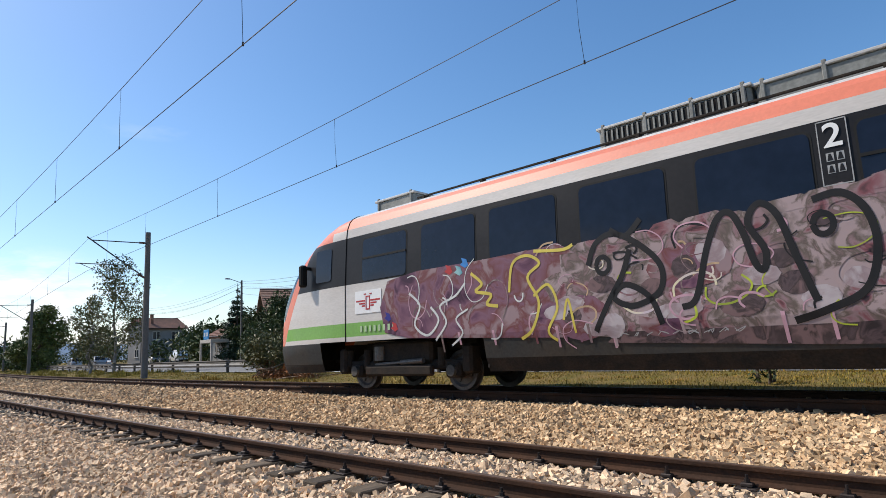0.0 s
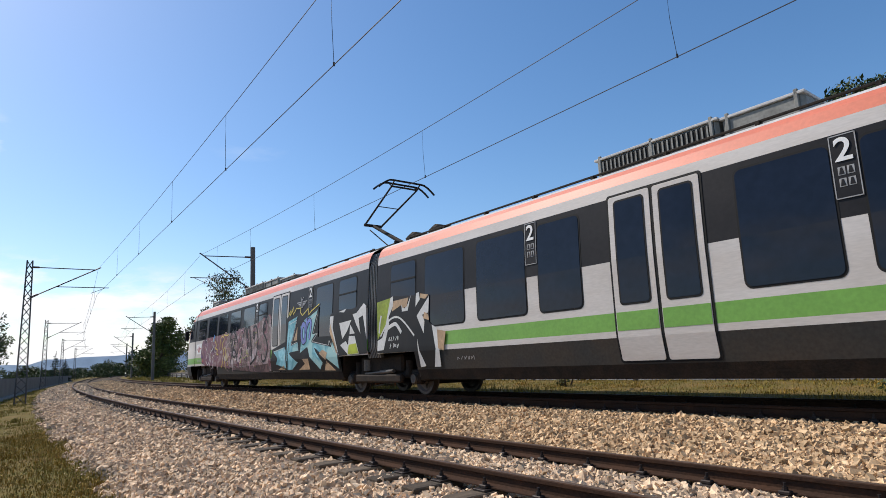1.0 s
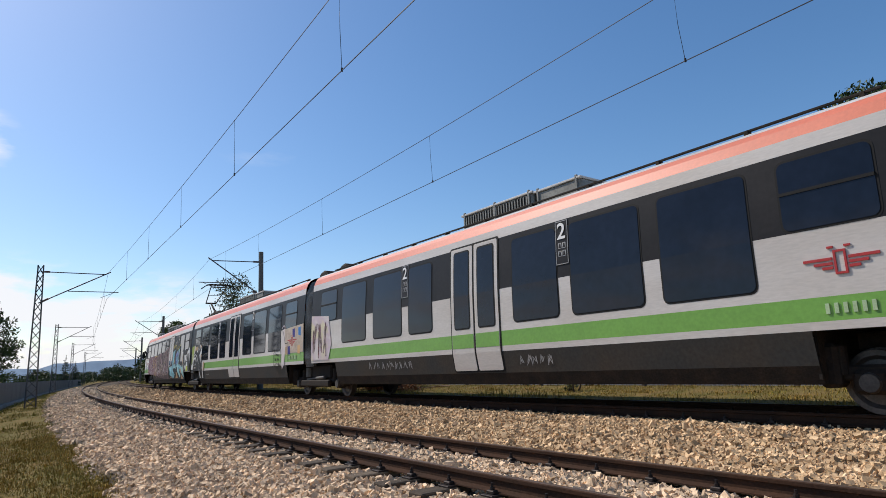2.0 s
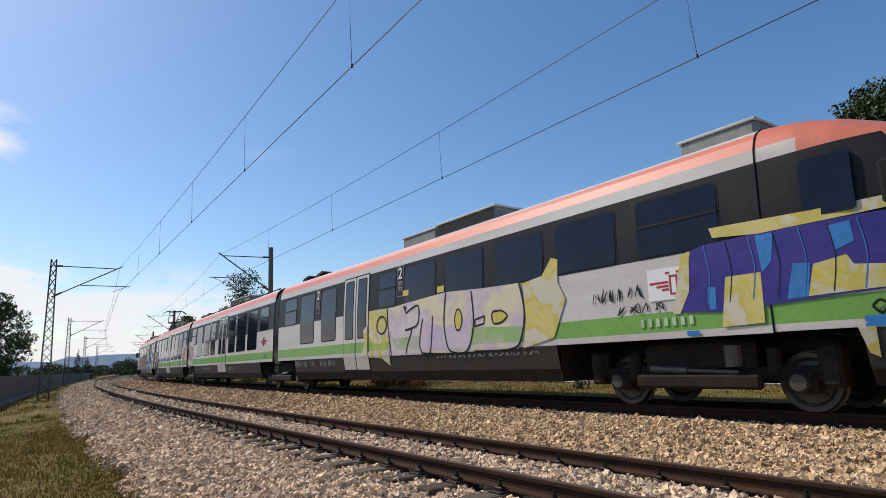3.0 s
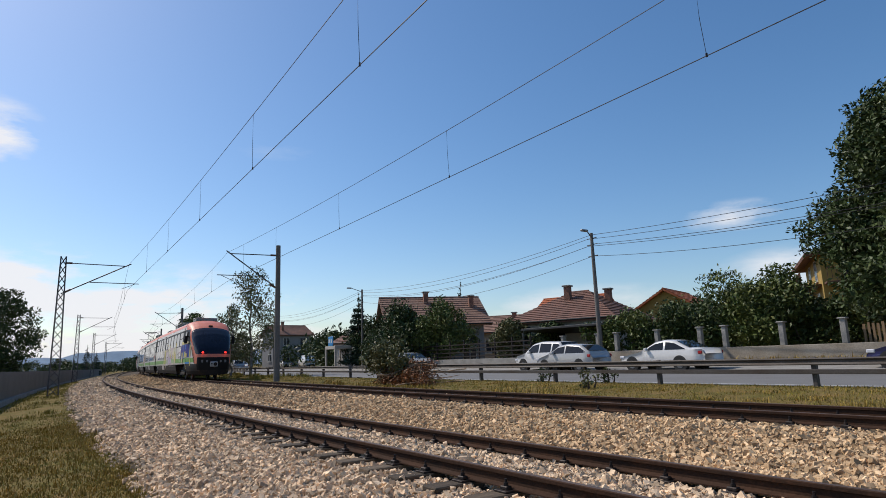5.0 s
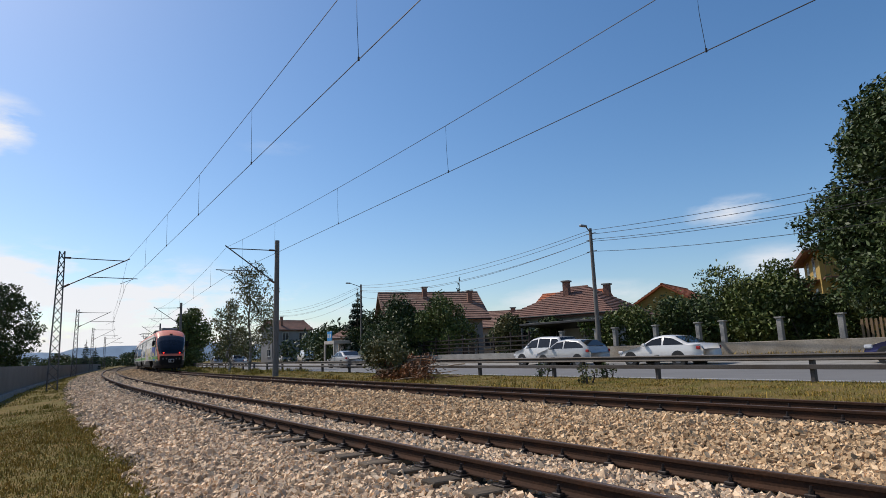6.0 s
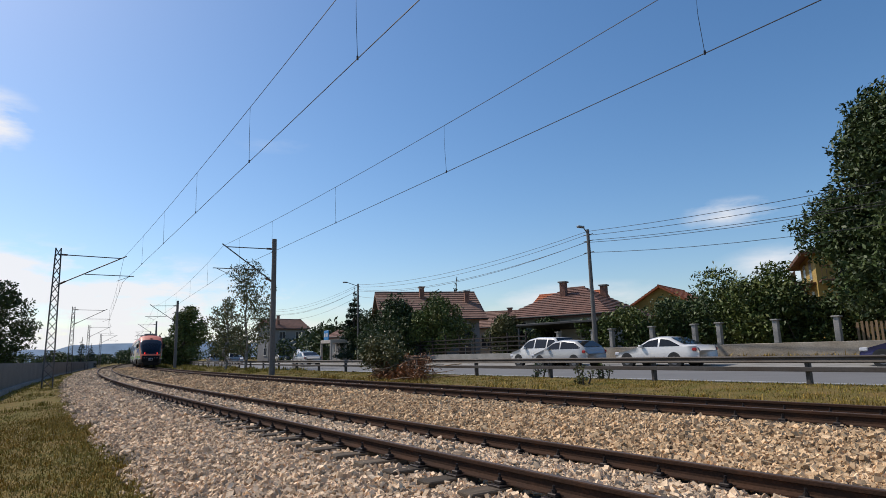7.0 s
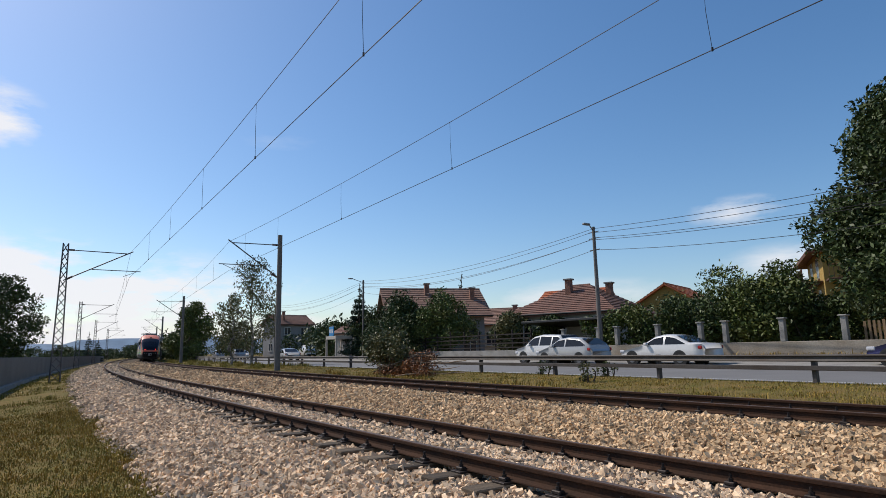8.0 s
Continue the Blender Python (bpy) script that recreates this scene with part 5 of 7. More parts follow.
line_on(B_, [(3.34, 1.5), (3.2, 1.58), (2.9, 1.57), (2.64, 1.58), (2.58, 1.4), (2.62, 1.15), (2.72, 1.05), (3.0, 1.02), (3.25, 1.0), (3.36, 1.2), (3.34, 1.5)], 0.03, BLK, 3, 1)
for k, z in enumerate((1.44, 1.28, 1.12)):
    scrawl(B_, 3.24, 2.72, z - 0.06, z + 0.06, 4, 0.02, BLK, 3, 1, 11 + k)
scrawl(B_, 3.0, 2.55, 0.80, 0.94, 3, 0.016, BLK, 3, 1, 15)
scrawl(B_, 13.9, 13.3, 0.84, 0.92, 5, 0.012, LABEL_GREY, 3, 1, 16)
emblem(CAR_C, 1.6, 1.84, 0.42, None, False)
number_bars(CAR_C, 1.3, 1.9, 1.31)
scrawl(CAR_C, 7.4, 6.5, 0.78, 0.98, 5, 0.014, LABEL_GREY, 3, 1, 17)
scrawl(CAR_C, 13.4, 11.2, 0.80, 1.0, 10, 0.014, LABEL_GREY, 3, 1, 18)
patch(CAR_C, [(17.18, 1.15), (15.9, 1.15), (15.7, 1.6), (15.9, 2.4), (17.18, 2.5)], SPRAY_PALE, 2, 1, "pale sprayed letters by the gangway")
scrawl(CAR_C, 17.1, 15.9, 1.2, 2.3, 3, 0.08, SPRAY_ROSE, 4, 1, 19)
emblem(A, 18.15, 1.84, 0.4)
number_bars(A, 17.3, 18.5, 1.31, 8)
scrawl(A, 12.4, 10.6, 0.91, 0.97, 9, 0.010, LABEL_GREY, 6, 1, 20)
# rear car: yellow patch, pale lettering with black outlines, blue and yellow blocks by the cab
S = -1
CAMSIDE = -1
emblem(D_, 17.55, 1.84, 0.42)
number_bars(D_, 16.9, 17.9, 1.31, 7)
patch(D_, [(7.68, 2.22), (8.74, 2.24), (8.86, 1.6), (8.82, 0.79), (8.41, 0.99), (7.68, 1.03)], SPRAY_YELLOW, 3, S, "yellow sprayed patch")
patch(D_, [(8.78, 2.2), (9.52, 2.27), (11.49, 2.36), (12.9, 2.29), (14.12, 2.26), (14.22, 1.63), (13.97, 1.05), (12.32, 1.04), (8.86, 1.04)], SPRAY_PALE, 1, S, "pale pink sprayed lettering")
patch(D_, [(7.6, 1.9), (7.6, 1.1), (7.2, 1.05), (7.42, 1.4), (7.35, 1.75)], SPRAY_YELLOW, 9, S, "yellow spray over the door edge")
patch(D_, [(7.68, 1.18), (8.84, 1.18), (8.85, 1.42), (8.3, 1.36), (7.68, 1.45)], spray("yellowed_green_spray_paint", [(0.24, 0.38, 0.06), (0.40, 0.44, 0.10), (0.22, 0.36, 0.06)], 2.2, 5.1), 4, S, "green stripe showing through thin paint")
for k in range(14):
    x, z = 7.75 + 0.078 * k, 1.1 + 1.0 * ((k * 7) % 14) / 14
    patch(D_, blob_outline(x - 0.12, x + 0.16, z - 0.08, z + 0.1, _rg, 8), (WHITE, SPRAY_PALE, YEL)[k % 3], 5 + 0.05 * k, S)
patch(D_, [(9.2, 1.18), (14.0, 1.18), (14.1, 1.45), (12.6, 1.52), (9.0, 1.45)], spray("faded_green_spray_paint", [(0.30, 0.40, 0.22), (0.26, 0.42, 0.12), (0.42, 0.42, 0.36)], 1.3, 3.3), 2, S, "green stripe showing through thin paint")
patch(D_, [(10.3, 1.12), (12.4, 1.1), (12.5, 1.75), (11.5, 1.6), (10.4, 1.8)], spray("faded_rose_spray_paint", [(0.52, 0.38, 0.40), (0.56, 0.47, 0.50), (0.48, 0.40, 0.50)], 1.6, 6.3), 3, S)
patch(D_, [(14.18, 2.24), (14.73, 2.31), (14.99, 2.6), (15.16, 2.55), (15.14, 2.14), (15.32, 1.84), (14.97, 1.2), (14.13, 1.05), (14.24, 1.6)], SPRAY_YELLOW, 3, S, "yellow sprayed flame")
line_on(D_, [(8.44 + 0.27 * math.cos(j * 0.7), 1.83 + 0.22 * math.sin(j * 0.7)) for j in range(10)], 0.045, BLK, 10, S)
for pts in ([(8.74, 2.26), (8.78, 1.8), (8.95, 1.05)], [(9.72, 2.03), (9.98, 2.12), (10.3, 2.17), (10.34, 1.9), (10.2, 1.7), (9.68, 1.63), (9.98, 1.62), (9.8, 1.3), (9.7, 1.08)], [(10.51, 1.85), (10.36, 1.3), (10.5, 1.05), (10.8, 1.06), (10.9, 1.4), (10.95, 1.88)],
            [(10.5, 1.06), (11.3, 1.02)], [(11.52, 2.36), (11.43, 1.7), (11.55, 1.2), (11.75, 1.05), (12.2, 1.03), (12.45, 1.25), (12.56, 1.7), (12.5, 2.28)], [(12.55, 1.04), (13.8, 1.05), (14.1, 1.3), (14.2, 1.75), (14.08, 2.26)]):
    line_on(D_, pts, 0.042, BLK, 6, S)
patch(D_, [(9.58, 2.22), (9.75, 2.2), (9.7, 2.04)], BLK, 6, S)
for pts in ([(11.86, 1.75), (11.95, 1.93), (12.08, 1.9), (12.14, 1.7), (12.05, 1.52), (11.92, 1.52)], [(13.22, 1.78), (13.5, 1.79), (13.68, 1.68), (13.5, 1.57), (13.24, 1.57)]):
    patch(D_, pts, YEL, 5, S)
    line_on(D_, pts + pts[:2], 0.035, BLK, 6, S)
line_on(D_, [(12.61, 1.68), (12.95, 1.73), (12.92, 1.58), (12.6, 1.54), (12.61, 1.68)], 0.03, BLK, 6, S, True)
scrawl(D_, 15.95, 17.0, 1.68, 1.90, 6, 0.018, BLK, 4, S, 31)
scrawl(D_, 16.45, 17.4, 1.46, 1.62, 4, 0.018, BLK, 4, S, 32)
for x0, x1, n, sd in ((1.95, 3.1, 7, 33), (3.3, 3.8, 3, 34), (4.2, 5.4, 6, 35)):
    scrawl(D_, x0, x1, 0.80, 1.04, n, 0.016, LABEL_GREY, 4, S, sd)
scrawl(D_, 11.0, 14.6, 0.92, 1.0, 20, 0.012, LABEL_GREY, 4, S, 36)
for x, z in ((11.3, 2.42), (9.7, 2.5)):
    patch(D_, [(x - 0.14, z - 0.04), (x + 0.14, z - 0.04), (x + 0.14, z + 0.1), (x - 0.14, z + 0.1)], YEL, 3, S)
NOSE = True
patch(D_, [(18.05, 2.3), (17.88, 2.26), (17.66, 1.42), (18.26, 1.38), (19.2, 1.42), (20.95, 1.52), (21.0, 2.26), (20.33, 2.33), (19.14, 2.34)], SPRAY_BLUE, 3, S, "blue sprayed block")
for pts, mt in (([(18.2, 2.52), (18.25, 2.38), (18.9, 2.32), (20.0, 2.34), (20.9, 2.38), (20.8, 2.5), (19.6, 2.48)], SPRAY_YELLOW), ([(17.72, 2.22), (17.86, 2.26), (17.80, 1.7), (17.62, 1.4), (17.5, 1.42)], SPRAY_YELLOW),
                ([(18.26, 1.18), (18.38, 1.83), (18.88, 1.83), (18.86, 1.2)], SPRAY_YELLOW), ([(18.86, 2.3), (19.1, 2.3), (19.04, 1.95), (18.9, 1.82)], SPRAY_AZURE), ([(19.18, 1.46), (19.3, 1.88), (19.51, 1.86), (19.44, 1.47)], SPRAY_AZURE),
                ([(19.44, 1.47), (19.54, 1.84), (19.92, 1.9), (19.98, 1.78), (20.35, 1.74), (20.38, 1.5)], SPRAY_YELLOW), ([(19.76, 2.26), (20.0, 2.28), (20.02, 2.04), (19.8, 1.96)], SPRAY_AZURE), ([(20.86, 1.55), (20.92, 2.3), (21.06, 2.26), (21.0, 1.54)], SPRAY_AZURE),
                ([(21.0, 1.54), (21.06, 2.28), (21.24, 2.2), (21.2, 1.5)], SPRAY_YELLOW), ([(18.1, 1.42), (18.1, 1.72), (18.22, 1.72), (18.2, 1.42)], SPRAY_AZURE), ([(17.7, 1.16), (17.9, 1.16), (17.9, 1.09), (17.7, 1.09)], SPRAY_AZURE),
                ([(20.0, 1.08), (21.1, 1.10), (21.15, 1.2), (20.0, 1.2)], SPRAY_AZURE), ([(21.15, 1.45), (21.3, 1.2), (21.32, 0.9), (21.1, 0.92), (21.08, 1.3)], SPRAY_YELLOW), ([(19.9, 1.15), (20.1, 1.12), (20.08, 0.75), (19.98, 0.8)], SPRAY_YELLOW)):
    patch(D_, pts, mt, 5, S, "blue and yellow sprayed shape")
for k in range(9):
    x = 18.1 + 0.33 * k
    line_on(D_, [(x, 2.3), (x + 0.05, 1.9), (x - 0.02, 1.5)], 0.012, (SPRAY_AZURE, BLK)[k % 2], 7, S)
line_on(D_, [(20.1, 1.3), (20.18, 1.36), (20.25, 1.3), (20.18, 1.22), (20.1, 1.3)], 0.03, BLK, 7, S)
for k in range(4):
    line_on(D_, [(21.05 + 0.12 * k, 2.55 - 0.08 * k), (21.1 + 0.12 * k, 2.32 - 0.08 * k), (21.16 + 0.12 * k, 2.5 - 0.08 * k), (21.2 + 0.12 * k, 2.3 - 0.08 * k)], 0.022, WHT, 9, S)
for x, z in ((21.38, 2.02), (21.52, 1.84), (21.65, 1.64), (21.78, 1.42), (21.86, 1.22)):
    line_on(D_, [(x - 0.08, z + 0.08), (x + 0.1, z + 0.02), (x - 0.02, z - 0.02), (x + 0.1, z - 0.08)], 0.035, BLK, 9, S)
NOSE = False
CAMSIDE = 1

# the shells to their full height and width; the running gear and the raised pantograph keep their size
TALL, BROAD, done = 1.073, 1.03, set()
for car in (CAR_A, CAR_B, CAR_C, CAR_D):
    for ob in car.children_recursive:
        kind_ = ob.name.split(".")[0]
        if ob.type != "MESH" or kind_ in ("bogie", "wheel", "damper", "axle_box_cover", "air_tank") or "pantograph" in kind_ or (ob.parent and "pantograph" in ob.parent.name) or ob.data.name in done:
            continue
        done.add(ob.data.name)
        if kind_ == "figure":
            ob.matrix_basis.translation = Vector((ob.matrix_basis.translation.x, ob.matrix_basis.translation.y * BROAD, 0.30 + (ob.matrix_basis.translation.z - 0.37) * TALL))
        else:
            ob.data.transform(Matrix.Translation((0, 0, 0.30 - 0.37 * TALL)) @ Matrix.Diagonal((1, BROAD, TALL, 1)))


# ---- overhead line: posts, brackets, wires ----
POST = material("weathered_concrete_post", (0.17, 0.155, 0.14), 0.9, vary=0.3, scale=1.2, fine=22, bump=0.3, stretch=(1, 1, 0.3))
STEEL = material("grey_painted_steel", (0.11, 0.11, 0.11), 0.55, 0.4, vary=0.3, scale=2, fine=30, bump=0.1)
INSUL = material("brown_insulator", (0.10, 0.05, 0.03), 0.3, vary=0.2, bump=0)


def bracket(parent, reach, sign, z_top, z_wire):
    """Two tubes and a registration arm, from the post at y = 0 towards sign * y."""
    bm = bmesh.new()
    rod(bm, (0, 0, z_top), (0, sign * reach, z_top - 0.05), 0.03)
    rod(bm, (0, 0, z_wire - 0.35), (0, sign * (reach + 0.25), z_top + 0.12), 0.038)
    rod(bm, (0, sign * reach * 0.42, z_wire + 0.42), (0, sign * (reach + 0.75), z_wire + 0.40), 0.026)
    rod(bm, (0, sign * (reach + 0.55), z_wire + 0.40), (0, sign * (reach - 0.25), z_wire + 0.04), 0.016)
    arm = part("bracket", bm, STEEL, parent)
    for z, y0 in ((z_top, 0.16), (z_wire - 0.27, 0.16)):
        bm = bmesh.new()
        rod(bm, (0, sign * y0, z), (0, sign * (y0 + 0.34), z + (0 if z == z_top else 0.2)), 0.06, n=10)
        part("insulator", bm, INSUL, arm)


def concrete_post(s, off, base, top, reach, z_top, z_wire, lean=0.0):
    ob = empty("catenary_post", place(s, off, base, 0, lean), "tall tapered concrete post carrying the overhead line bracket", "catenary post", "posts of the overhead line")
    bm = bmesh.new()
    rod(bm, (0, 0, -0.3), (0, 0, top - base), 0.19, 0.14, 14)
    part("post", bm, POST, ob)
    bracket(ob, reach, 1, z_top - base, z_wire - base)


def lattice_mast(s, off, base, top, reach, z_top, z_wire):
    ob = empty("lattice_mast", place(s, off, base), "grey riveted steel lattice mast carrying the overhead line bracket", "catenary mast", "lattice masts of the overhead line")
    h = top - base
    for sx in (-1, 1):
        for sy in (-1, 1):
            bm = bmesh.new()
            a, b = Vector((sx * 0.14, sy * 0.28, -0.3)), Vector((sx * 0.1, sy * 0.14, h))
            rod(bm, a, b, 0.04, n=4)
            part("leg", bm, STEEL, ob)
    bm = bmesh.new()
    n = 15
    for k in range(n):
        z0, z1 = h * k / n, h * (k + 1) / n
        w0, w1 = 0.28 - 0.14 * k / n, 0.28 - 0.14 * (k + 1) / n
        for sx in (-0.12, 0.12):
            rod(bm, (sx, -w0, z0), (sx, w1, z1), 0.018, n=4)
            rod(bm, (sx, w0, z0), (sx, -w1, z1), 0.018, n=4)
        for sg in (-1, 1):
            rod(bm, (-0.12, sg * w0, z0), (0.12, sg * w1, z1), 0.015, n=4)
    part("lacing", bm, STEEL, ob)
    bracket(ob, reach, -1, z_top - base, z_wire - base)


LINE2 = OFF2 + GAUGE / 2
for s, lean in ((37.0, 0.0), (83.0, 0.0), (129.0, 0), (175.0, 0)):
    concrete_post(s, 8.4, -0.05, 8.5, 2.95, 7.85, 6.05, lean)
for s in (43.5, 90.0, 136.0, 182.0):
    lattice_mast(s, -3.25, -0.45, 8.15, 3.55, 7.75, 6.15)


def span(s0, s1, o0, o1, zc0, zc1, zm0, zm1, sag, drops):
    """Contact wire, carrier wire above it and droppers between two supports."""
    n = 24
    ob = empty("overhead_line", pose(0, 0, 0), "thin dark contact wire hung from a sagging carrier wire", "overhead line", "spans of overhead line")
    a, b = at(s0, o0), at(s1, o1)
    con, car = [], []
    for k in range(n + 1):
        u = k / n
        p = a.lerp(b, u)
        con.append(Vector((p.x, p.y, zc0 + (zc1 - zc0) * u)))
        car.append(Vector((p.x, p.y, zm0 + (zm1 - zm0) * u - sag * 4 * u * (1 - u))))
    strand("contact_wire", con, 0.0095, WIRE, ob)
    strand("carrier_wire", car, 0.0085, WIRE, ob)
    for u in drops:
        i = u * n
        k = int(i)
        c0, c1 = con[k].lerp(con[min(k + 1, n)], i - k), car[k].lerp(car[min(k + 1, n)], i - k)
        d = (con[1] - con[0]).normalized()
        mid = (c0 + c1) / 2 + d * 0.05
        strand("dropper", [c1 + d * 0.05, mid, c0], 0.006, WIRE, ob, 4)
        bm = bmesh.new()
        rod(bm, c0 + Vector((0, 0, -0.02)), c0 + Vector((0, 0, 0.05)), 0.02, n=6)
        part("clip", bm, WIRE, ob)


D1 = [(8.85 + 9) / 52.5, (15.45 + 9) / 52.5, (21.95 + 9) / 52.5, (28.5 + 9) / 52.5, (35 + 9) / 52.5, (2.0 + 9) / 52.5]
span(-9, 43.5, 0.05, 0.40, 6.42, 6.12, 8.75, 7.80, 0.45, D1)
span(43.5, 90, 0.40, 0.75, 6.12, 6.05, 7.80, 7.6, 0.6, [0.12, 0.3, 0.5, 0.7, 0.88])
span(90, 136, 0.75, 0.6, 6.05, 6.0, 7.6, 7.6, 0.6, [0.2, 0.5, 0.8])
D2 = [(5.1 + 9) / 46, (13.15 + 9) / 46, (20.65 + 9) / 46, (28.0 + 9) / 46, (33.5 + 9) / 46]
span(-9, 37, LINE2 - 0.42, LINE2 - 0.42, 6.24, 6.04, 8.15, 7.85, 0.45, D2)
span(37, 83, LINE2 - 0.42, LINE2, 6.04, 6.0, 7.85, 7.75, 0.6, [0.12, 0.3, 0.5, 0.7, 0.88])
span(83, 129, LINE2, LINE2 + 0.1, 6.0, 6.0, 7.75, 7.7, 0.6, [0.2, 0.5, 0.8])


# ---- road barrier ----
def barrier():
    ob = empty("road_barrier", place(10, 11.15, 0.08), "weathered double-beam steel road barrier on posts", "road barrier")
    inv = ob.matrix_basis.inverted()
    n0 = np.arange(-16, 118, 2.0)
    beam = [(0.0, 0.0), (0.03, 0.02), (0.0, 0.06), (0.0, 0.10), (0.03, 0.14), (0.0, 0.17)]
    for z0, hgt in ((0.52, 1.0), (0.22, 1.0)):
        if z0 < 0.3:
            prof = [(0.02, 0.10), (0.05, 0.11), (0.05, 0.20), (0.02, 0.21)]
        else:
            prof = beam
        V, F = [], []
        k = len(prof)
        full = [(y, z) for y, z in prof] + [(y - 0.008, z) for y, z in prof[::-1]]
        m = len(full)
        for s in n0:
            p = line(np.array([s] * m), 11.15 - np.array([y for y, z in full]))
            V += [inv @ Vector((float(a), float(b), 0.08 + z0 + z)) for (a, b), (y, z) in zip(p, full)]
        for i in range(len(n0) - 1):
            F += [(i * m + j, i * m + (j + 1) % m, (i + 1) * m + (j + 1) % m, (i + 1) * m + j) for j in range(m)]
        mesh_ob("beam", V, F, BARRIER, ob)
    first = None
    for k in range(24):
        s = 6.5 + 4.28 * (k - 3)
        bm_m = inv @ place(s, 11.25, 0.08)
        if first is None:
            bm = bmesh.new()
            box(bm, -0.05, 0.05, -0.07, 0.07, -0.3, 0.70, 0.01)
            first = part("post", bm, BARRIER, ob)
            w = first
        else:
            w = new("post", first.data)
            w.parent = ob
        w.matrix_basis = bm_m


barrier()


# ---- vehicles ----
CAR_GLASS = glass_dark("car_glass", (0.012, 0.014, 0.017), 0.05)
TYRE = material("tyre", (0.02, 0.02, 0.02), 0.85, vary=0.2, bump=0.1)
ALLOY = material("alloy_rim", (0.22, 0.22, 0.23), 0.35, 0.8, vary=0.2, bump=0)
RED_LENS = material("red_lens", (0.35, 0.02, 0.02), 0.2, vary=0.1, bump=0)
CLEAR_LENS = material("clear_lens", (0.6, 0.6, 0.62), 0.15, vary=0.1, bump=0)
TRIM = material("black_trim", (0.02, 0.02, 0.02), 0.5, vary=0.2, bump=0)


def paint(name, c):
    return material(name, c, 0.25, vary=0.05, scale=0.8, fine=8, bump=0.0, coat=0.6)


def vehicle(name, label, category, m, colour, roofline, belt, length, width, wheel_r=0.31, wheels=(0.8, 3.4), cabin=(1.0, 3.9), pillars=(2.2,)):
    """roofline: (x, z) from nose to tail; belt: height of the window sill; cabin: where the side windows begin and end."""
    ob = empty(name, m, label, category)
    xs = np.linspace(0, length, 46)
    top = np.interp(xs, [p[0] for p in roofline], [p[1] for p in roofline])
    V, F = [], []
    rows = []
    for x, tz in zip(xs, top):
        e = min(1.0, min(x, length - x) / 0.5)
        w = width / 2 * (0.80 + 0.20 * math.sin(e * math.pi / 2))
        bz = 0.30 - 0.06 * e
        sh = min(belt, tz - 0.03)
        up = max(0.0, tz - belt)
        wt = w - up * 0.36
        rows.append([(w * 0.93, bz), (w, bz + 0.16), (w * 1.0, sh * 0.72), (w * 0.97, sh), (wt, max(tz - 0.07, sh + 0.004)), (wt * 0.86, tz - 0.012), (0, tz)])
    full = [r + [(-y, z) for y, z in r[-2::-1]] for r in rows]
    n = len(full[0])
    for x, r in zip(xs, full):
        V += [(x, y, z) for y, z in r]
    for i in range(len(xs) - 1):
        F += [(i * n + j, i * n + j + 1, (i + 1) * n + j + 1, (i + 1) * n + j) for j in range(n - 1)]
    F += [tuple(range(n)), tuple((len(xs) - 1) * n + j for j in range(n))[::-1]]
    body_ = mesh_ob("body", V, F, colour, ob, smooth=True)

    def side(x, z):
        i = float(np.interp(x, xs, np.arange(len(xs))))
        r = rows[int(round(i))]
        zs, ys = [p[1] for p in r[:6]], [p[0] for p in r[:6]]
        return float(np.interp(z, zs, ys))

    def tz_at(x):
        return float(np.interp(x, xs, top))
    edges = [cabin[0], *pillars, cabin[1]]
    for a, b in zip(edges, edges[1:]):
        for sg in (1, -1):
            pts = []
            g = np.linspace(a + 0.05, b - 0.05, 9)
            V, F = [], []
            for x in g:
                hi = max(tz_at(x) - 0.11, belt + 0.03)
                for z in (belt + 0.02, (belt + hi) / 2, hi):
                    V.append((x, sg * (side(x, z) + 0.008), z))
            for i in range(len(g) - 1):
                for j in range(2):
                    F.append((3 * i + j, 3 * i + j + 1, 3 * i + j + 4, 3 * i + j + 3))
            mesh_ob("side_window", V, F, CAR_GLASS, ob)
    # windscreen and rear window follow the slopes of the roofline
    slope = [(x, z) for x, z in roofline]
    hi = max(z for x, z in slope)
    for nm, seq in (("windscreen", slope), ("rear_window", slope[::-1])):
        for (xa, za), (xb, zb) in zip(seq, seq[1:]):
            if za >= belt - 0.08 and zb - za > 0.2:
                V, F = [], []
                for u in np.linspace(0.06, 0.94, 8):
                    x, z = xa + (xb - xa) * u, za + (zb - za) * u
                    w = (width / 2 - max(0, z - belt) * 0.36) * 0.84
                    for y in (-w, 0, w):
                        V.append((x + (-0.012 if nm == "windscreen" else 0.012), y, z + 0.012))
                for i in range(7):
                    for j in range(2):
                        F.append((3 * i + j, 3 * i + j + 1, 3 * i + j + 4, 3 * i + j + 3))
                mesh_ob(nm, V, F, CAR_GLASS, ob)
                break
    for x in wheels:
        for sg in (1, -1):
            bm = bmesh.new()
            y0 = sg * (width / 2 - 0.20)
            rod(bm, (x, y0, wheel_r), (x, sg * (width / 2 + 0.006), wheel_r), wheel_r, n=22)
            w = part("wheel", bm, TYRE, ob)
            bm = bmesh.new()
            rod(bm, (x, y0, wheel_r), (x, sg * (width / 2 + 0.018), wheel_r), wheel_r * 0.60, n=16)
            part("rim", bm, ALLOY, w)
            bm = bmesh.new()
            rod(bm, (x, sg * (width / 2 - 0.22), wheel_r + 0.02), (x, sg * (width / 2 + 0.002), wheel_r + 0.02), wheel_r + 0.055, n=22)
            part("wheel_arch", bm, TRIM, ob)
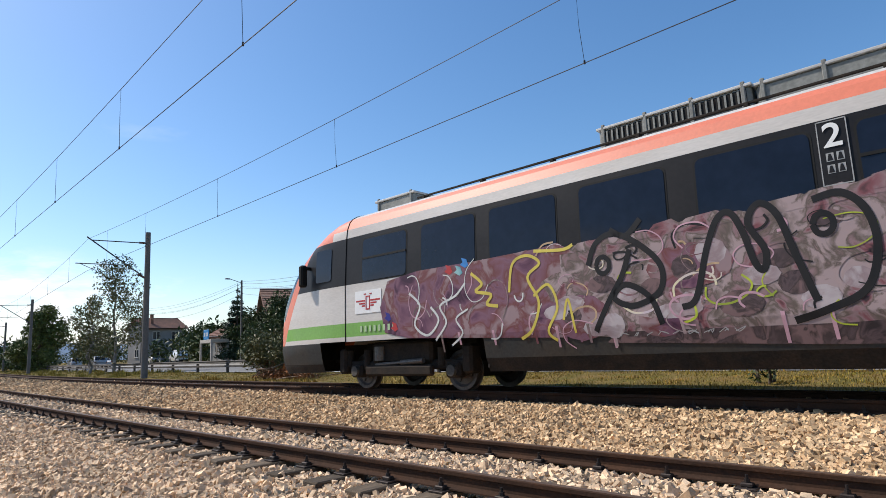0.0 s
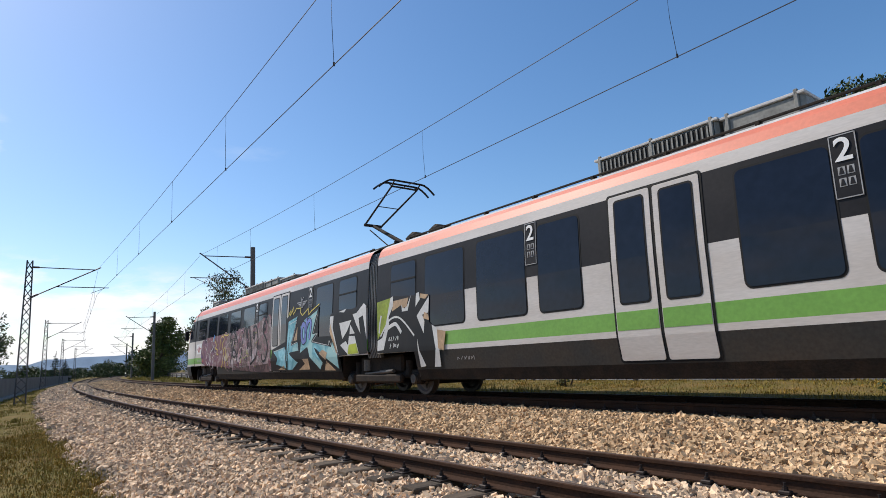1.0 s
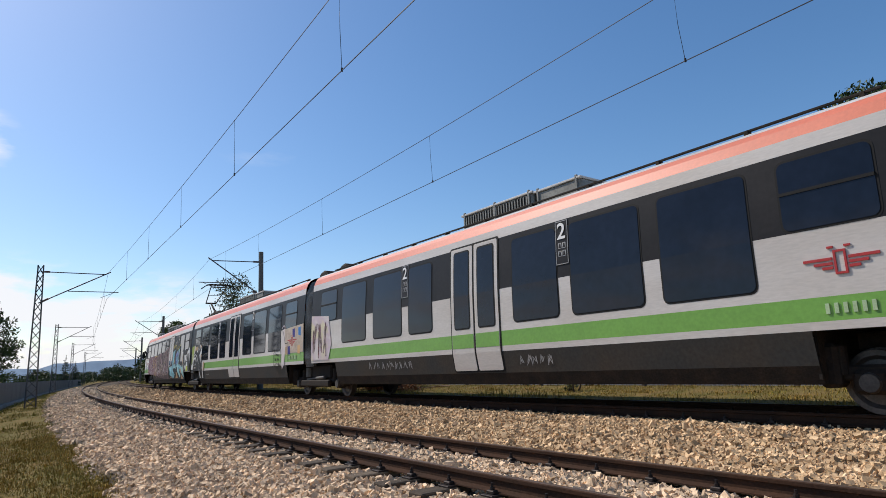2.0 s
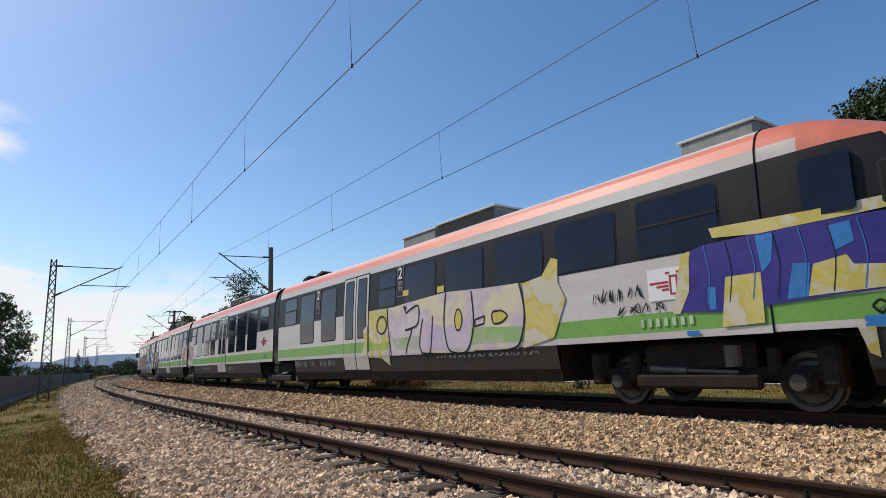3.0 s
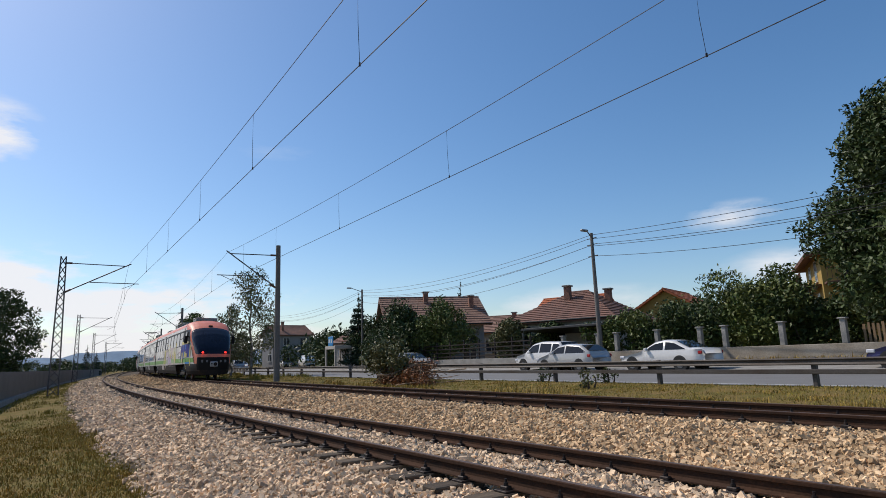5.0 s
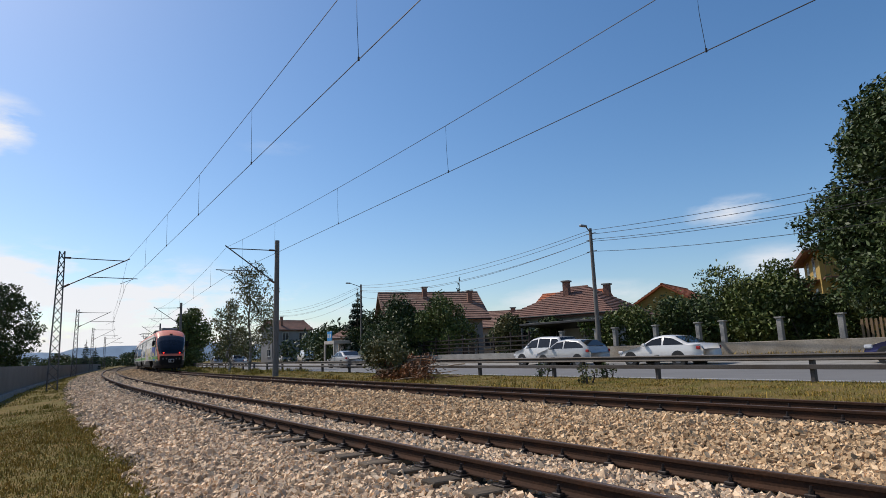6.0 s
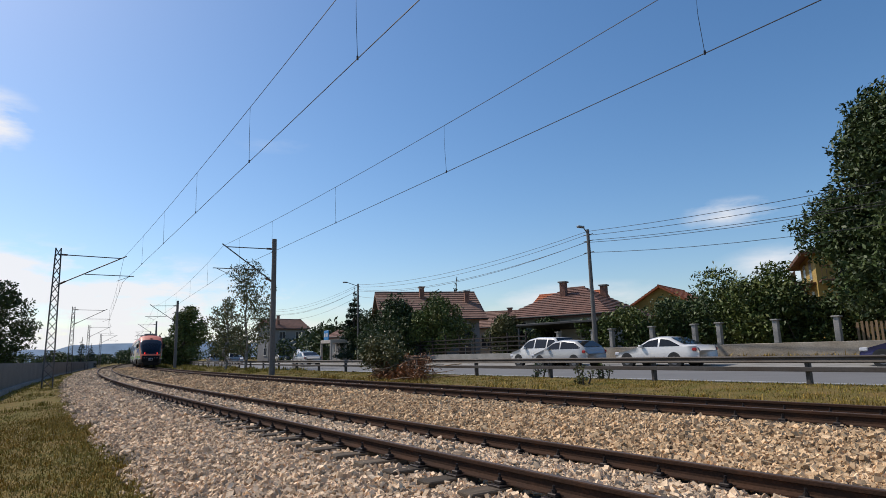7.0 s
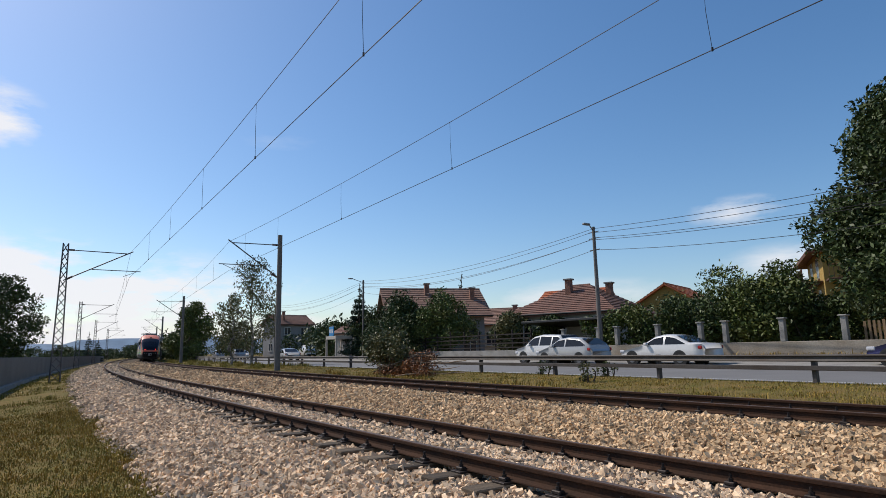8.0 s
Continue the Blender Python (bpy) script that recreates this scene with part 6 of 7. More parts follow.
    for sg in (1, -1):
        for nm, x0, x1, z, mt in (("headlight", 0.06, 0.34, 0.66, CLEAR_LENS), ("tail_light", length - 0.24, length - 0.03, 0.80, RED_LENS)):
            bm = bmesh.new()
            box(bm, x0, x1, sg * (width / 2 * 0.90) - 0.07, sg * (width / 2 * 0.90) + 0.02 * sg, z - 0.07, z + 0.07, 0.03)
            part(nm, bm, mt, ob)
        bm = bmesh.new()
        box(bm, cabin[0] + 0.15, cabin[0] + 0.33, sg * (width / 2 + 0.0), sg * (width / 2 + 0.16), belt - 0.02, belt + 0.12, 0.03)
        part("mirror", bm, colour, ob)
    bm = bmesh.new()
    box(bm, -0.02, 0.10, -width * 0.36, width * 0.36, 0.26, 0.46, 0.03)
    part("front_bumper", bm, TRIM, ob)
    bm = bmesh.new()
    box(bm, length - 0.1, length + 0.02, -width * 0.36, width * 0.36, 0.26, 0.46, 0.03)
    part("rear_bumper", bm, TRIM, ob)
    return ob


SEDAN = [(0, 0.55), (0.15, 0.70), (1.25, 0.90), (2.05, 1.33), (2.6, 1.42), (3.1, 1.36), (3.85, 1.02), (4.45, 0.98), (4.55, 0.75)]
HATCH = [(0, 0.55), (0.15, 0.68), (1.0, 0.92), (1.75, 1.36), (2.4, 1.44), (3.3, 1.36), (3.9, 1.02), (4.1, 0.7)]
SUVL = [(0, 0.65), (0.12, 0.85), (0.95, 1.02), (1.6, 1.55), (2.3, 1.66), (3.7, 1.60), (4.25, 1.08), (4.4, 0.8)]
VANL = [(0, 0.75), (0.1, 1.0), (0.75, 1.2), (1.35, 1.85), (1.8, 1.98), (4.6, 1.95), (4.85, 1.0)]
WHITE_CAR, SILVER, BLUE_CAR = paint("white_car_paint", (0.64, 0.625, 0.60)), paint("silver_car_paint", (0.40, 0.395, 0.385)), paint("dark_blue_car_paint", (0.02, 0.022, 0.10))
PARK_Z = 0.10


def parked(s, off, length, turn=0.0):
    return place(s, off, PARK_Z, 180 + turn) @ Matrix.Translation((-length / 2, 0, 0))


vehicle("parked_sedan", "white four-door sedan parked along the road", "car", place(19.8, 21.0, PARK_Z, 180), WHITE_CAR, SEDAN, 0.93, 4.55, 1.74, cabin=(1.45, 3.75), pillars=(2.6,))
vehicle("parked_suv", "white family car parked along the road", "car", place(27.9, 20.9, PARK_Z, 180), WHITE_CAR, SUVL, 1.02, 4.4, 1.8, 0.33, (0.85, 3.5), (1.25, 4.1), (2.2, 3.2))
vehicle("parked_hatchback", "silver-blue hatchback parked beside a pole", "car", place(24.9, 19.9, PARK_Z, 180), SILVER, HATCH, 0.93, 4.1, 1.7, 0.3, (0.78, 3.3), (1.25, 3.75), (2.3,))
vehicle("parked_car", "dark blue car parked by the garden wall", "car", place(9.15, 22.0, PARK_Z, 180), BLUE_CAR, HATCH, 0.93, 4.1, 1.7, 0.3, (0.78, 3.3), (1.25, 3.75), (2.3,))
vehicle("delivery_van", "white delivery van standing on the road", "van", place(103.0, 29.6, 0.24, 180), WHITE_CAR, VANL, 1.2, 4.85, 1.85, 0.34, (0.9, 3.9), (1.1, 2.2), ())
for s, off, col, prof, nm in ((98, 17.5, SILVER, SUVL, "silver"), (114, 28.6, SILVER, HATCH, "silver"), (106, 19.5, WHITE_CAR, SEDAN, "white"), (118, 17.4, SILVER, SUVL, "silver")):
    vehicle("distant_car", nm + " car far along the road", "car", place(s, off, 0.08, 180), col, prof, 0.95, prof[-1][0], 1.75, 0.31, (0.8, 3.3), (1.3, 3.7), (2.4,))
MOVING_CAR = vehicle("driving_car", "silver sedan driving away along the road", "car", place(60, 17.5, 0.06), SILVER, SEDAN, 0.93, 4.55, 1.74, cabin=(1.45, 3.75), pillars=(2.6,))
CAR_S = [(0.0, -12.8), (1.0, -2.8), (2.0, 7.4), (3.0, 17.8), (4.0, 28.4), (4.5, 33.7), (5.2, 41.5), (6.0, 50.2), (6.5, 55.2), (7.0, 59.8), (7.5, 64.0), (8.0, 68.2)]


# ---- garden walls, fences, poles ----
WALL = material("garden_wall_render", (0.33, 0.29, 0.235), 0.9, vary=0.3, scale=1.1, fine=20, bump=0.3, second=(0.24, 0.20, 0.15))


def garden_wall(s0, s1, off, z0, h, posts, label):
    ob = empty("garden_wall", place(s0, off, z0), label, "garden wall")
    L = (at(s1, off) - at(s0, off)).length
    bm = bmesh.new()
    box(bm, 0, L, -0.12, 0.12, -0.2, h, 0.02)
    part("wall", bm, WALL, ob)
    for x in posts:
        bm = bmesh.new()
        box(bm, x - 0.11, x + 0.11, -0.12, 0.12, h + 0.002, 1.95, 0.015)
        p = part("pillar", bm, CONCRETE, ob)
        bm = bmesh.new()
        box(bm, x - 0.17, x + 0.17, -0.18, 0.18, 1.952, 2.02, 0.02)
        part("cap", bm, CONCRETE, p)
    return ob


garden_wall(5.0, 29.0, 24.2, 0.12, 0.95, (2.6, 5.65, 8.15, 10.85, 12.15, 14.65, 17.35, 18.7, 21.5), "low rendered garden wall with concrete pillars")


def picket_fence(s0, s1, off, z0):
    ob = empty("picket_fence", place(s0, off, z0), "brown weathered wooden picket fence behind the garden wall", "fence")
    L = (at(s1, off) - at(s0, off)).length
    first = None
    n = int(L / 0.17)
    for k in range(n):
        if first is None:
            bm = bmesh.new()
            box(bm, -0.05, 0.05, -0.015, 0.015, 0.0, 1.65, 0.006)
            first = w = part("picket", bm, WOODP, ob)
        else:
            w = new("picket", first.data)
            w.parent = ob
        w.matrix_basis = pose(0.1 + 0.17 * k, 0, 0.03 * math.sin(k * 2.3))
    for z in (0.5, 1.4):
        bm = bmesh.new()
        box(bm, 0, L, -0.06, -0.018, z, z + 0.08)
        part("rail", bm, WOODP, ob)


WOODP = material("grey_brown_pickets", (0.20, 0.13, 0.07), 0.85, vary=0.35, scale=3, fine=30, bump=0.3, per="object", stretch=(4, 4, 0.6))
picket_fence(4.5, 10.4, 24.6, 0.2)


def iron_fence(s0, s1, off, z0, label):
    ob = empty("garden_fence", place(s0, off, z0), label, "fence")
    L = (at(s1, off) - at(s0, off)).length
    bm = bmesh.new()
    box(bm, 0, L, -0.1, 0.1, -0.3, 0.75, 0.01)
    part("plinth", bm, CONCRETE, ob)
    n = int(L / 1.9)
    for k in range(n + 1):
        x = L * k / n
        bm = bmesh.new()
        box(bm, x - 0.05, x + 0.05, -0.05, 0.05, 0.75, 2.15, 0.01)
        part("post", bm, IRON, ob)
    for z in (0.95, 1.25, 1.55, 1.85):
        bm = bmesh.new()
        box(bm, 0, L, 0.05, 0.08, z - 0.04, z + 0.04)
        part("bar", bm, IRON, ob)


iron_fence(30.0, 48.0, 23.2, 0.12, "dark iron fence on a low concrete base")


def sheet_fence():
    """The long grey fence on the outer side of the line."""
    FENCE = material("grey_sheet_fence", (0.17, 0.165, 0.16), 0.6, 0.3, vary=0.2, scale=0.6, fine=20, bump=0.1)
    ob = empty("sheet_fence", place(20, -5.6, -0.6), "long grey sheet metal fence on a concrete foot", "fence")
    inv = ob.matrix_basis.inverted()
    s = np.arange(6, 190, 0.18)
    off = np.interp(s, [6, 38, 70, 120, 190], [-6.2, -5.5, -4.6, -4.0, -4.3]) + 0.03 * (np.arange(len(s)) % 2)
    p = line(s, off)
    V, F = [], []
    for a, b in p:
        V += [inv @ Vector((float(a), float(b), -0.35)), inv @ Vector((float(a), float(b), 1.12))]
    for i in range(len(s) - 1):
        F.append((2 * i, 2 * i + 1, 2 * i + 3, 2 * i + 2))
    mesh_ob("sheet", V, F, FENCE, ob)
    s = np.arange(6, 190, 2.0)
    off = np.interp(s, [6, 38, 70, 120, 190], [-6.2, -5.5, -4.6, -4.0, -4.3]) + 0.12
    V, F = [], []
    prof = [(-0.14, -0.9), (-0.14, -0.34), (0.14, -0.34), (0.14, -0.9)]
    for y, z in [(0, 0)] * 0 + prof:
        q = line(s, off + y)
        V += [inv @ Vector((float(a), float(b), z)) for a, b in q]
    m = len(s)
    for j in range(3):
        F += [(j * m + i, j * m + i + 1, (j + 1) * m + i + 1, (j + 1) * m + i) for i in range(m - 1)]
    mesh_ob("foot", V, F, CONCRETE, ob)
    for k, x in enumerate(np.arange(8, 120, 2.5)):
        o = float(np.interp(x, [6, 38, 70, 120, 190], [-6.2, -5.5, -4.6, -4.0, -4.3])) - 0.06
        bm = bmesh.new()
        box(bm, -0.03, 0.03, -0.03, 0.03, -0.6, 1.16)
        w = part("post", bm, STEEL, ob)
        w.matrix_basis = inv @ place(x, o, 0)


sheet_fence()


def utility_pole(s, off, base, top, label, arm=1.0):
    ob = empty("utility_pole", place(s, off, base), label, "utility pole", "utility poles along the road")
    bm = bmesh.new()
    rod(bm, (0, 0, -0.3), (0, 0, top - base), 0.14, 0.085, 12)
    part("post", bm, POST, ob)
    bm = bmesh.new()
    rod(bm, (0, 0, top - base - 0.25), (0, arm, top - base + 0.1), 0.03)
    part("lamp_arm", bm, STEEL, ob)
    bm = bmesh.new()
    box(bm, -0.1, 0.1, arm - 0.05, arm + 0.45, top - base + 0.04, top - base + 0.16, 0.04)
    part("lamp_head", bm, GALV, ob)
    bm = bmesh.new()
    for z in (0.3, 0.65, 1.3):
        rod(bm, (-0.35, 0, top - base - z), (0.35, 0, top - base - z), 0.025, n=6)
    part("cross_arm", bm, STEEL, ob)


POLES = [(-12.0, 21.7, 0.15, 7.7), (22.2, 21.5, 0.15, 7.6), (56.0, 22.4, 0.3, 8.2), (92.0, 22.2, 0.3, 8.2), (130.0, 22.0, 0.3, 8.2)]
for s, off, b, t in POLES:
    utility_pole(s, off, b, t, "grey concrete street pole with a lamp and several cables", 0.35 if s < 30 else 1.2)
for (s0, o0, b0, t0), (s1, o1, b1, t1) in zip(POLES, POLES[1:]):
    ob = empty("street_cables", pose(0, 0, 0), "black street cables slung between poles", "cable", "street cables")
    for z, dx, sag in ((0.1, 0.0, 0.7), (0.3, 0.3, 0.8), (0.65, -0.3, 0.9), (0.7, 0.3, 0.95), (1.3, 0.0, 1.1)):
        a, b = at(s0 + dx, o0, t0 - z), at(s1 + dx, o1, t1 - z)
        strand("cable", [a.lerp(b, k / 16) - Vector((0, 0, sag * 4 * (k / 16) * (1 - k / 16))) for k in range(17)], 0.012, WIRE, ob, 4)


# ---- houses ----
TILE = material("clay_roof_tiles", (0.27, 0.16, 0.115), 0.85, vary=0.35, scale=1.5, fine=9, bump=0.5, second=(0.20, 0.11, 0.08))
TILE_DARK = material("weathered_roof_tiles", (0.22, 0.11, 0.08), 0.85, vary=0.35, scale=1.5, fine=9, bump=0.5, second=(0.15, 0.085, 0.065))
TILE_RED = material("new_orange_tiles", (0.45, 0.13, 0.05), 0.8, vary=0.2, scale=1.5, fine=9, bump=0.4)
PLASTER = material("cream_plaster", (0.42, 0.38, 0.33), 0.9, vary=0.15, scale=0.8, fine=20, bump=0.2)
PLASTER_GREY = material("grey_plaster", (0.26, 0.25, 0.24), 0.9, vary=0.2, scale=0.8, fine=20, bump=0.2)
OCHRE = material("ochre_plaster", (0.36, 0.24, 0.065), 0.9, vary=0.12, scale=0.8, fine=20, bump=0.2)
BRICK = material("brick_chimney", (0.26, 0.13, 0.09), 0.9, vary=0.35, scale=3, fine=14, bump=0.4)
PANE = glass_dark("house_pane", (0.03, 0.035, 0.045), 0.08)
WFRAME = material("window_frame_paint", (0.55, 0.54, 0.50), 0.6, vary=0.1, bump=0)
WOODB = material("brown_stained_wood", (0.13, 0.06, 0.035), 0.7, vary=0.3, scale=3, fine=30, bump=0.2)


def roof_piece(parent, corners, mt, thick=0.16):
    """One sloping face of a roof with rows of tiles as raised courses."""
    c = [Vector(p) for p in corners]
    nrm = (c[1] - c[0]).cross(c[-1] - c[0]).normalized()
    if nrm.z < 0:
        nrm = -nrm
    k = len(c)
    V = list(c) + [p - nrm * thick for p in c]
    F = [tuple(range(k)), tuple(range(2 * k - 1, k - 1, -1))] + [(i, k + i, k + (i + 1) % k, (i + 1) % k) for i in range(k)]
    ob = mesh_ob("roof_slope", V, F, mt, parent)
    # courses run level, from the eaves (c0, c1) up to the ridge; each is one strip of tiles
    up0, up1 = c[-1] - c[0], c[2] - c[1]
    n = max(5, int(up0.length / 0.42))
    for i in range(n):
        u0, u1 = (i + 0.04) / n, (i + 0.92) / n
        V = [base + up * u + nrm * lift for u, lift in ((u0, 0.055), (u1, 0.012)) for base, up in ((c[0], up0), (c[1], up1))]
        V += [V[0] - nrm * 0.05, V[1] - nrm * 0.05]
        mesh_ob("tile_course", V, [(0, 1, 3, 2), (0, 4, 5, 1)], mt, ob)
    return ob


def house_window(parent, x, y, z, w, h, axis, sign):
    """A recessed pane with a frame and a sill. axis: the wall's normal ('x' or 'y')."""
    def bx(u0, u1, d0, d1, z0, z1):
        bm = bmesh.new()
        if axis == "y":
            box(bm, x + u0, x + u1, y + sign * d0, y + sign * d1, z0, z1)
        else:
            box(bm, x + sign * d0, x + sign * d1, y + u0, y + u1, z0, z1)
        return bm
    p = part("window", bx(-w / 2, w / 2, 0.005, 0.03, z, z + h), PANE, parent)
    for u0, u1, z0, z1 in ((-w / 2 - 0.06, w / 2 + 0.06, z - 0.06, z), (-w / 2 - 0.06, w / 2 + 0.06, z + h, z + h + 0.06), (-w / 2 - 0.06, -w / 2, z, z + h), (w / 2, w / 2 + 0.06, z, z + h), (-0.03, 0.03, z, z + h)):
        part("frame", bx(u0, u1, 0.0, 0.05, z0, z1), WFRAME, p)
    part("sill", bx(-w / 2 - 0.1, w / 2 + 0.1, 0.0, 0.14, z - 0.12, z - 0.07), WFRAME, p)


def chimney(parent, x, y, z0, z1, w=0.46):
    bm = bmesh.new()
    box(bm, x - w / 2, x + w / 2, y - w / 2, y + w / 2, z0, z1, 0.01)
    c = part("chimney", bm, BRICK, parent)
    bm = bmesh.new()
    box(bm, x - w / 2 - 0.1, x + w / 2 + 0.1, y - w / 2 - 0.1, y + w / 2 + 0.1, z1 + 0.002, z1 + 0.12, 0.02)
    part("chimney_cap", bm, CONCRETE, c)


def house(label, m, L, D, eave, ridge, wall_mt, roof_mt, hip=0.0, chimneys=(), windows=(), over=0.5):
    """x along the ridge (length L), y across (depth D); hip: how far the ridge is drawn in at both ends (0: gables)."""
    ob = empty("house", m, label, "house")
    h, d = L / 2, D / 2
    t = 0.3
    for nm, a in (("wall", (-h, h, -d, -d + t)), ("wall", (-h, h, d - t, d)), ("wall", (-h, -h + t, -d + t, d - t)), ("wall", (h - t, h, -d + t, d - t))):
        bm = bmesh.new()
        box(bm, *a, -0.4, eave)
        part(nm, bm, wall_mt, ob)
    zo = eave - over * (ridge - eave) / d
    rx = h + over - (hip + over if hip else 0)
    a0, a1, b0, b1 = (-h - over, -d - over, zo), (h + over, -d - over, zo), (-h - over, d + over, zo), (h + over, d + over, zo)
    r0, r1 = (-rx, 0, ridge), (rx, 0, ridge)
    roof_piece(ob, [a0, a1, r1, r0], roof_mt)
    roof_piece(ob, [b1, b0, r0, r1], roof_mt)
    if hip:
        roof_piece(ob, [a1, b1, r1, r1] if False else [a1, b1, r1], roof_mt)
        roof_piece(ob, [b0, a0, r0], roof_mt)
    else:
        for x in (-h, h - t):
            V = [(x, -d, eave), (x, d, eave), (x, 0, ridge - 0.2), (x + t, -d, eave), (x + t, d, eave), (x + t, 0, ridge - 0.2)]
            mesh_ob("gable", V, [(0, 2, 1), (3, 4, 5), (0, 3, 5, 2), (1, 2, 5, 4), (0, 1, 4, 3)], wall_mt, ob)
    bm = bmesh.new()
    rod(bm, r0, r1, 0.11, n=8)
    part("ridge_tiles", bm, roof_mt, ob)
    for x, y, zt in chimneys:
        chimney(ob, x, y, eave + 0.4, zt)
    for x, y, z, w, hh, ax, sg in windows:
        house_window(ob, x, y, z, w, hh, ax, sg)
    for y in (-d - over - 0.06, d + over + 0.06):
        bm = bmesh.new()
        rod(bm, (-h - over, y, zo + 0.02), (h + over, y, zo + 0.02), 0.06, n=8)
        part("gutter", bm, TRIM, ob)
    return ob


def w_row(L, D, z, n=3, w=1.2, h=1.3):
    """Windows on the side that faces the road and on both ends."""
    return [(L * (k + 0.5) / n - L / 2, D / 2, z, w, h, "y", 1) for k in range(n)] + [(sg * L / 2, 0.0, z, w, h, "x", sg) for sg in (-1, 1)]


# gabled house behind the shrubs
house("two-storey house with a brown tiled gable roof and chimneys", place(52.3, 28.3, 0.2, 72), 9.0, 7.4, 4.4, 6.9, PLASTER_GREY, TILE, 0.0, ((0.6, 0.9, 7.3), (-3.9, 1.6, 6.8)), w_row(9.0, 7.4, 2.2) + w_row(9.0, 7.4, 0.4), 0.7)
house("low outbuilding with a tiled roof", place(55.0, 42.0, 0.2, 40), 8.0, 8.0, 3.6, 5.4, PLASTER, TILE, 0.0, ((0.5, 1.2, 5.6),), w_row(8, 8, 1.2), 0.5)
# hipped house
house("cream house with a hipped brown tile roof and brick chimneys", place(33.6, 31.6, 0.2, 20), 8.4, 8.6, 3.45, 5.6, PLASTER, TILE_DARK, 3.4, ((0.4, 1.3, 5.95), (-2.2, -0.4, 5.6)), w_row(8.4, 8.6, 1.6), 0.5)
house("small annex with an orange tile roof", place(43.5, 40.5, 0.2, 25), 6.0, 7.0, 4.6, 6.4, PLASTER, TILE_RED, 0.0, (), w_row(6, 7, 2.6, 2), 0.5)
house("house with a bright orange tile roof among trees", place(40.0, 52.0, 0.2, 110), 8.0, 7.0, 4.8, 6.9, OCHRE, TILE_RED, 0.0, (), w_row(8, 7, 2.6), 0.5)
# far grey house and others along the road
house("plain grey house with a flat gable beside the road", place(119.0, 30.5, 0.2, 105), 7.0, 6.5, 6.4, 8.1, PLASTER_GREY, TILE_DARK, 0.0, ((2.0, 2.0, 8.6),), w_row(7, 6.5, 4.2, 2) + w_row(7, 6.5, 1.2, 2), 0.6)
house("low dark-roofed house behind trees", place(68.0, 30.0, 0.2, 20), 9.0, 8.0, 3.2, 5.0, PLASTER, TILE_DARK, 0.0, (), w_row(9, 8, 1.2), 0.5)
house("distant house with a reddish roof beyond the fence", place(105, -19, -0.4, 60), 9.0, 8.0, 2.8, 4.8, PLASTER_GREY, TILE, 0.0, (), w_row(9, 8, 1.2), 0.5)


def yellow_house():
    m = place(19.0, 50.8, 0.3, 30)
    ob = house("three-storey ochre house with balconies and a brown overhanging roof", m, 9.0, 10.0, 7.6, 8.9, OCHRE, TILE_DARK, 3.0, (), [], 1.0)
    for z in (2.7, 5.2):
        bm = bmesh.new()
        box(bm, -3.6, 4.4, 5.0, 6.4, z - 0.15, z, 0.02)
        slab = part("balcony_slab", bm, WOODB, ob)
        bm = bmesh.new()
        for k in range(28):
            rod(bm, (-3.5 + 7.8 * k / 27, 6.3, z), (-3.5 + 7.8 * k / 27, 6.3, z + 0.95), 0.018, n=5)
        rod(bm, (-3.6, 6.3, z + 0.97), (4.4, 6.3, z + 0.97), 0.04, n=6)
        part("railing", bm, WOODB, slab)
        for x in (-2.6, -0.2, 2.4):
            house_window(ob, x, 5.0, z + 0.25, 1.3, 1.9, "y", 1)
        bm = bmesh.new()
        box(bm, 4.5, 5.9, -4.2, 4.4, z - 0.15, z, 0.02)
        slab = part("balcony_slab", bm, WOODB, ob)
        bm = bmesh.new()
        for k in range(30):
            rod(bm, (5.8, -4.1 + 8.4 * k / 29, z), (5.8, -4.1 + 8.4 * k / 29, z + 0.95), 0.018, n=5)
        rod(bm, (5.8, -4.2, z + 0.97), (5.8, 4.4, z + 0.97), 0.04, n=6)
        part("railing", bm, WOODB, slab)
        for y in (-2, 2):
            house_window(ob, 4.5, y, z + 0.4, 1.2, 1.5, "x", 1)
            house_window(ob, -4.5, y, z + 0.4, 1.2, 1.5, "x", -1)
    return ob


yellow_house()


def kiosk():
    ob = empty("bus_shelter", place(63.0, 22.3, 0.25), "small roadside shelter with a white fascia and a blue sign", "shelter")
    bm = bmesh.new()
    box(bm, -1.6, 1.6, -1.0, 0.9, 2.1, 2.45, 0.03)
    part("fascia", bm, PLASTER, ob)
    for x in (-1.5, 1.5):
        for y in (-0.9, 0.8):
            bm = bmesh.new()
            box(bm, x - 0.1, x + 0.1, y - 0.1, y + 0.1, 0, 2.1, 0.01)
            part("post", bm, PLASTER, ob)
    bm = bmesh.new()
    box(bm, -1.5, 1.5, -0.95, -0.88, 0.1, 2.1)
    part("rear_wall", bm, PLASTER_GREY, ob)
    BLUE = material("blue_sign", (0.02, 0.20, 0.45), 0.5, vary=0.1, bump=0)
    bm = bmesh.new()
    box(bm, -0.6, 0.9, 0.7, 0.78, 2.45, 3.5, 0.05)
    part("sign", bm, BLUE, ob)
    for sx in (-0.2, 0.5):
        bm = bmesh.new()
        box(bm, sx - 0.2, sx + 0.2, 0.785, 0.795, 2.8, 3.2, 0.0)
        part("sign_bar", bm, WHITE_CAR, ob)


kiosk()


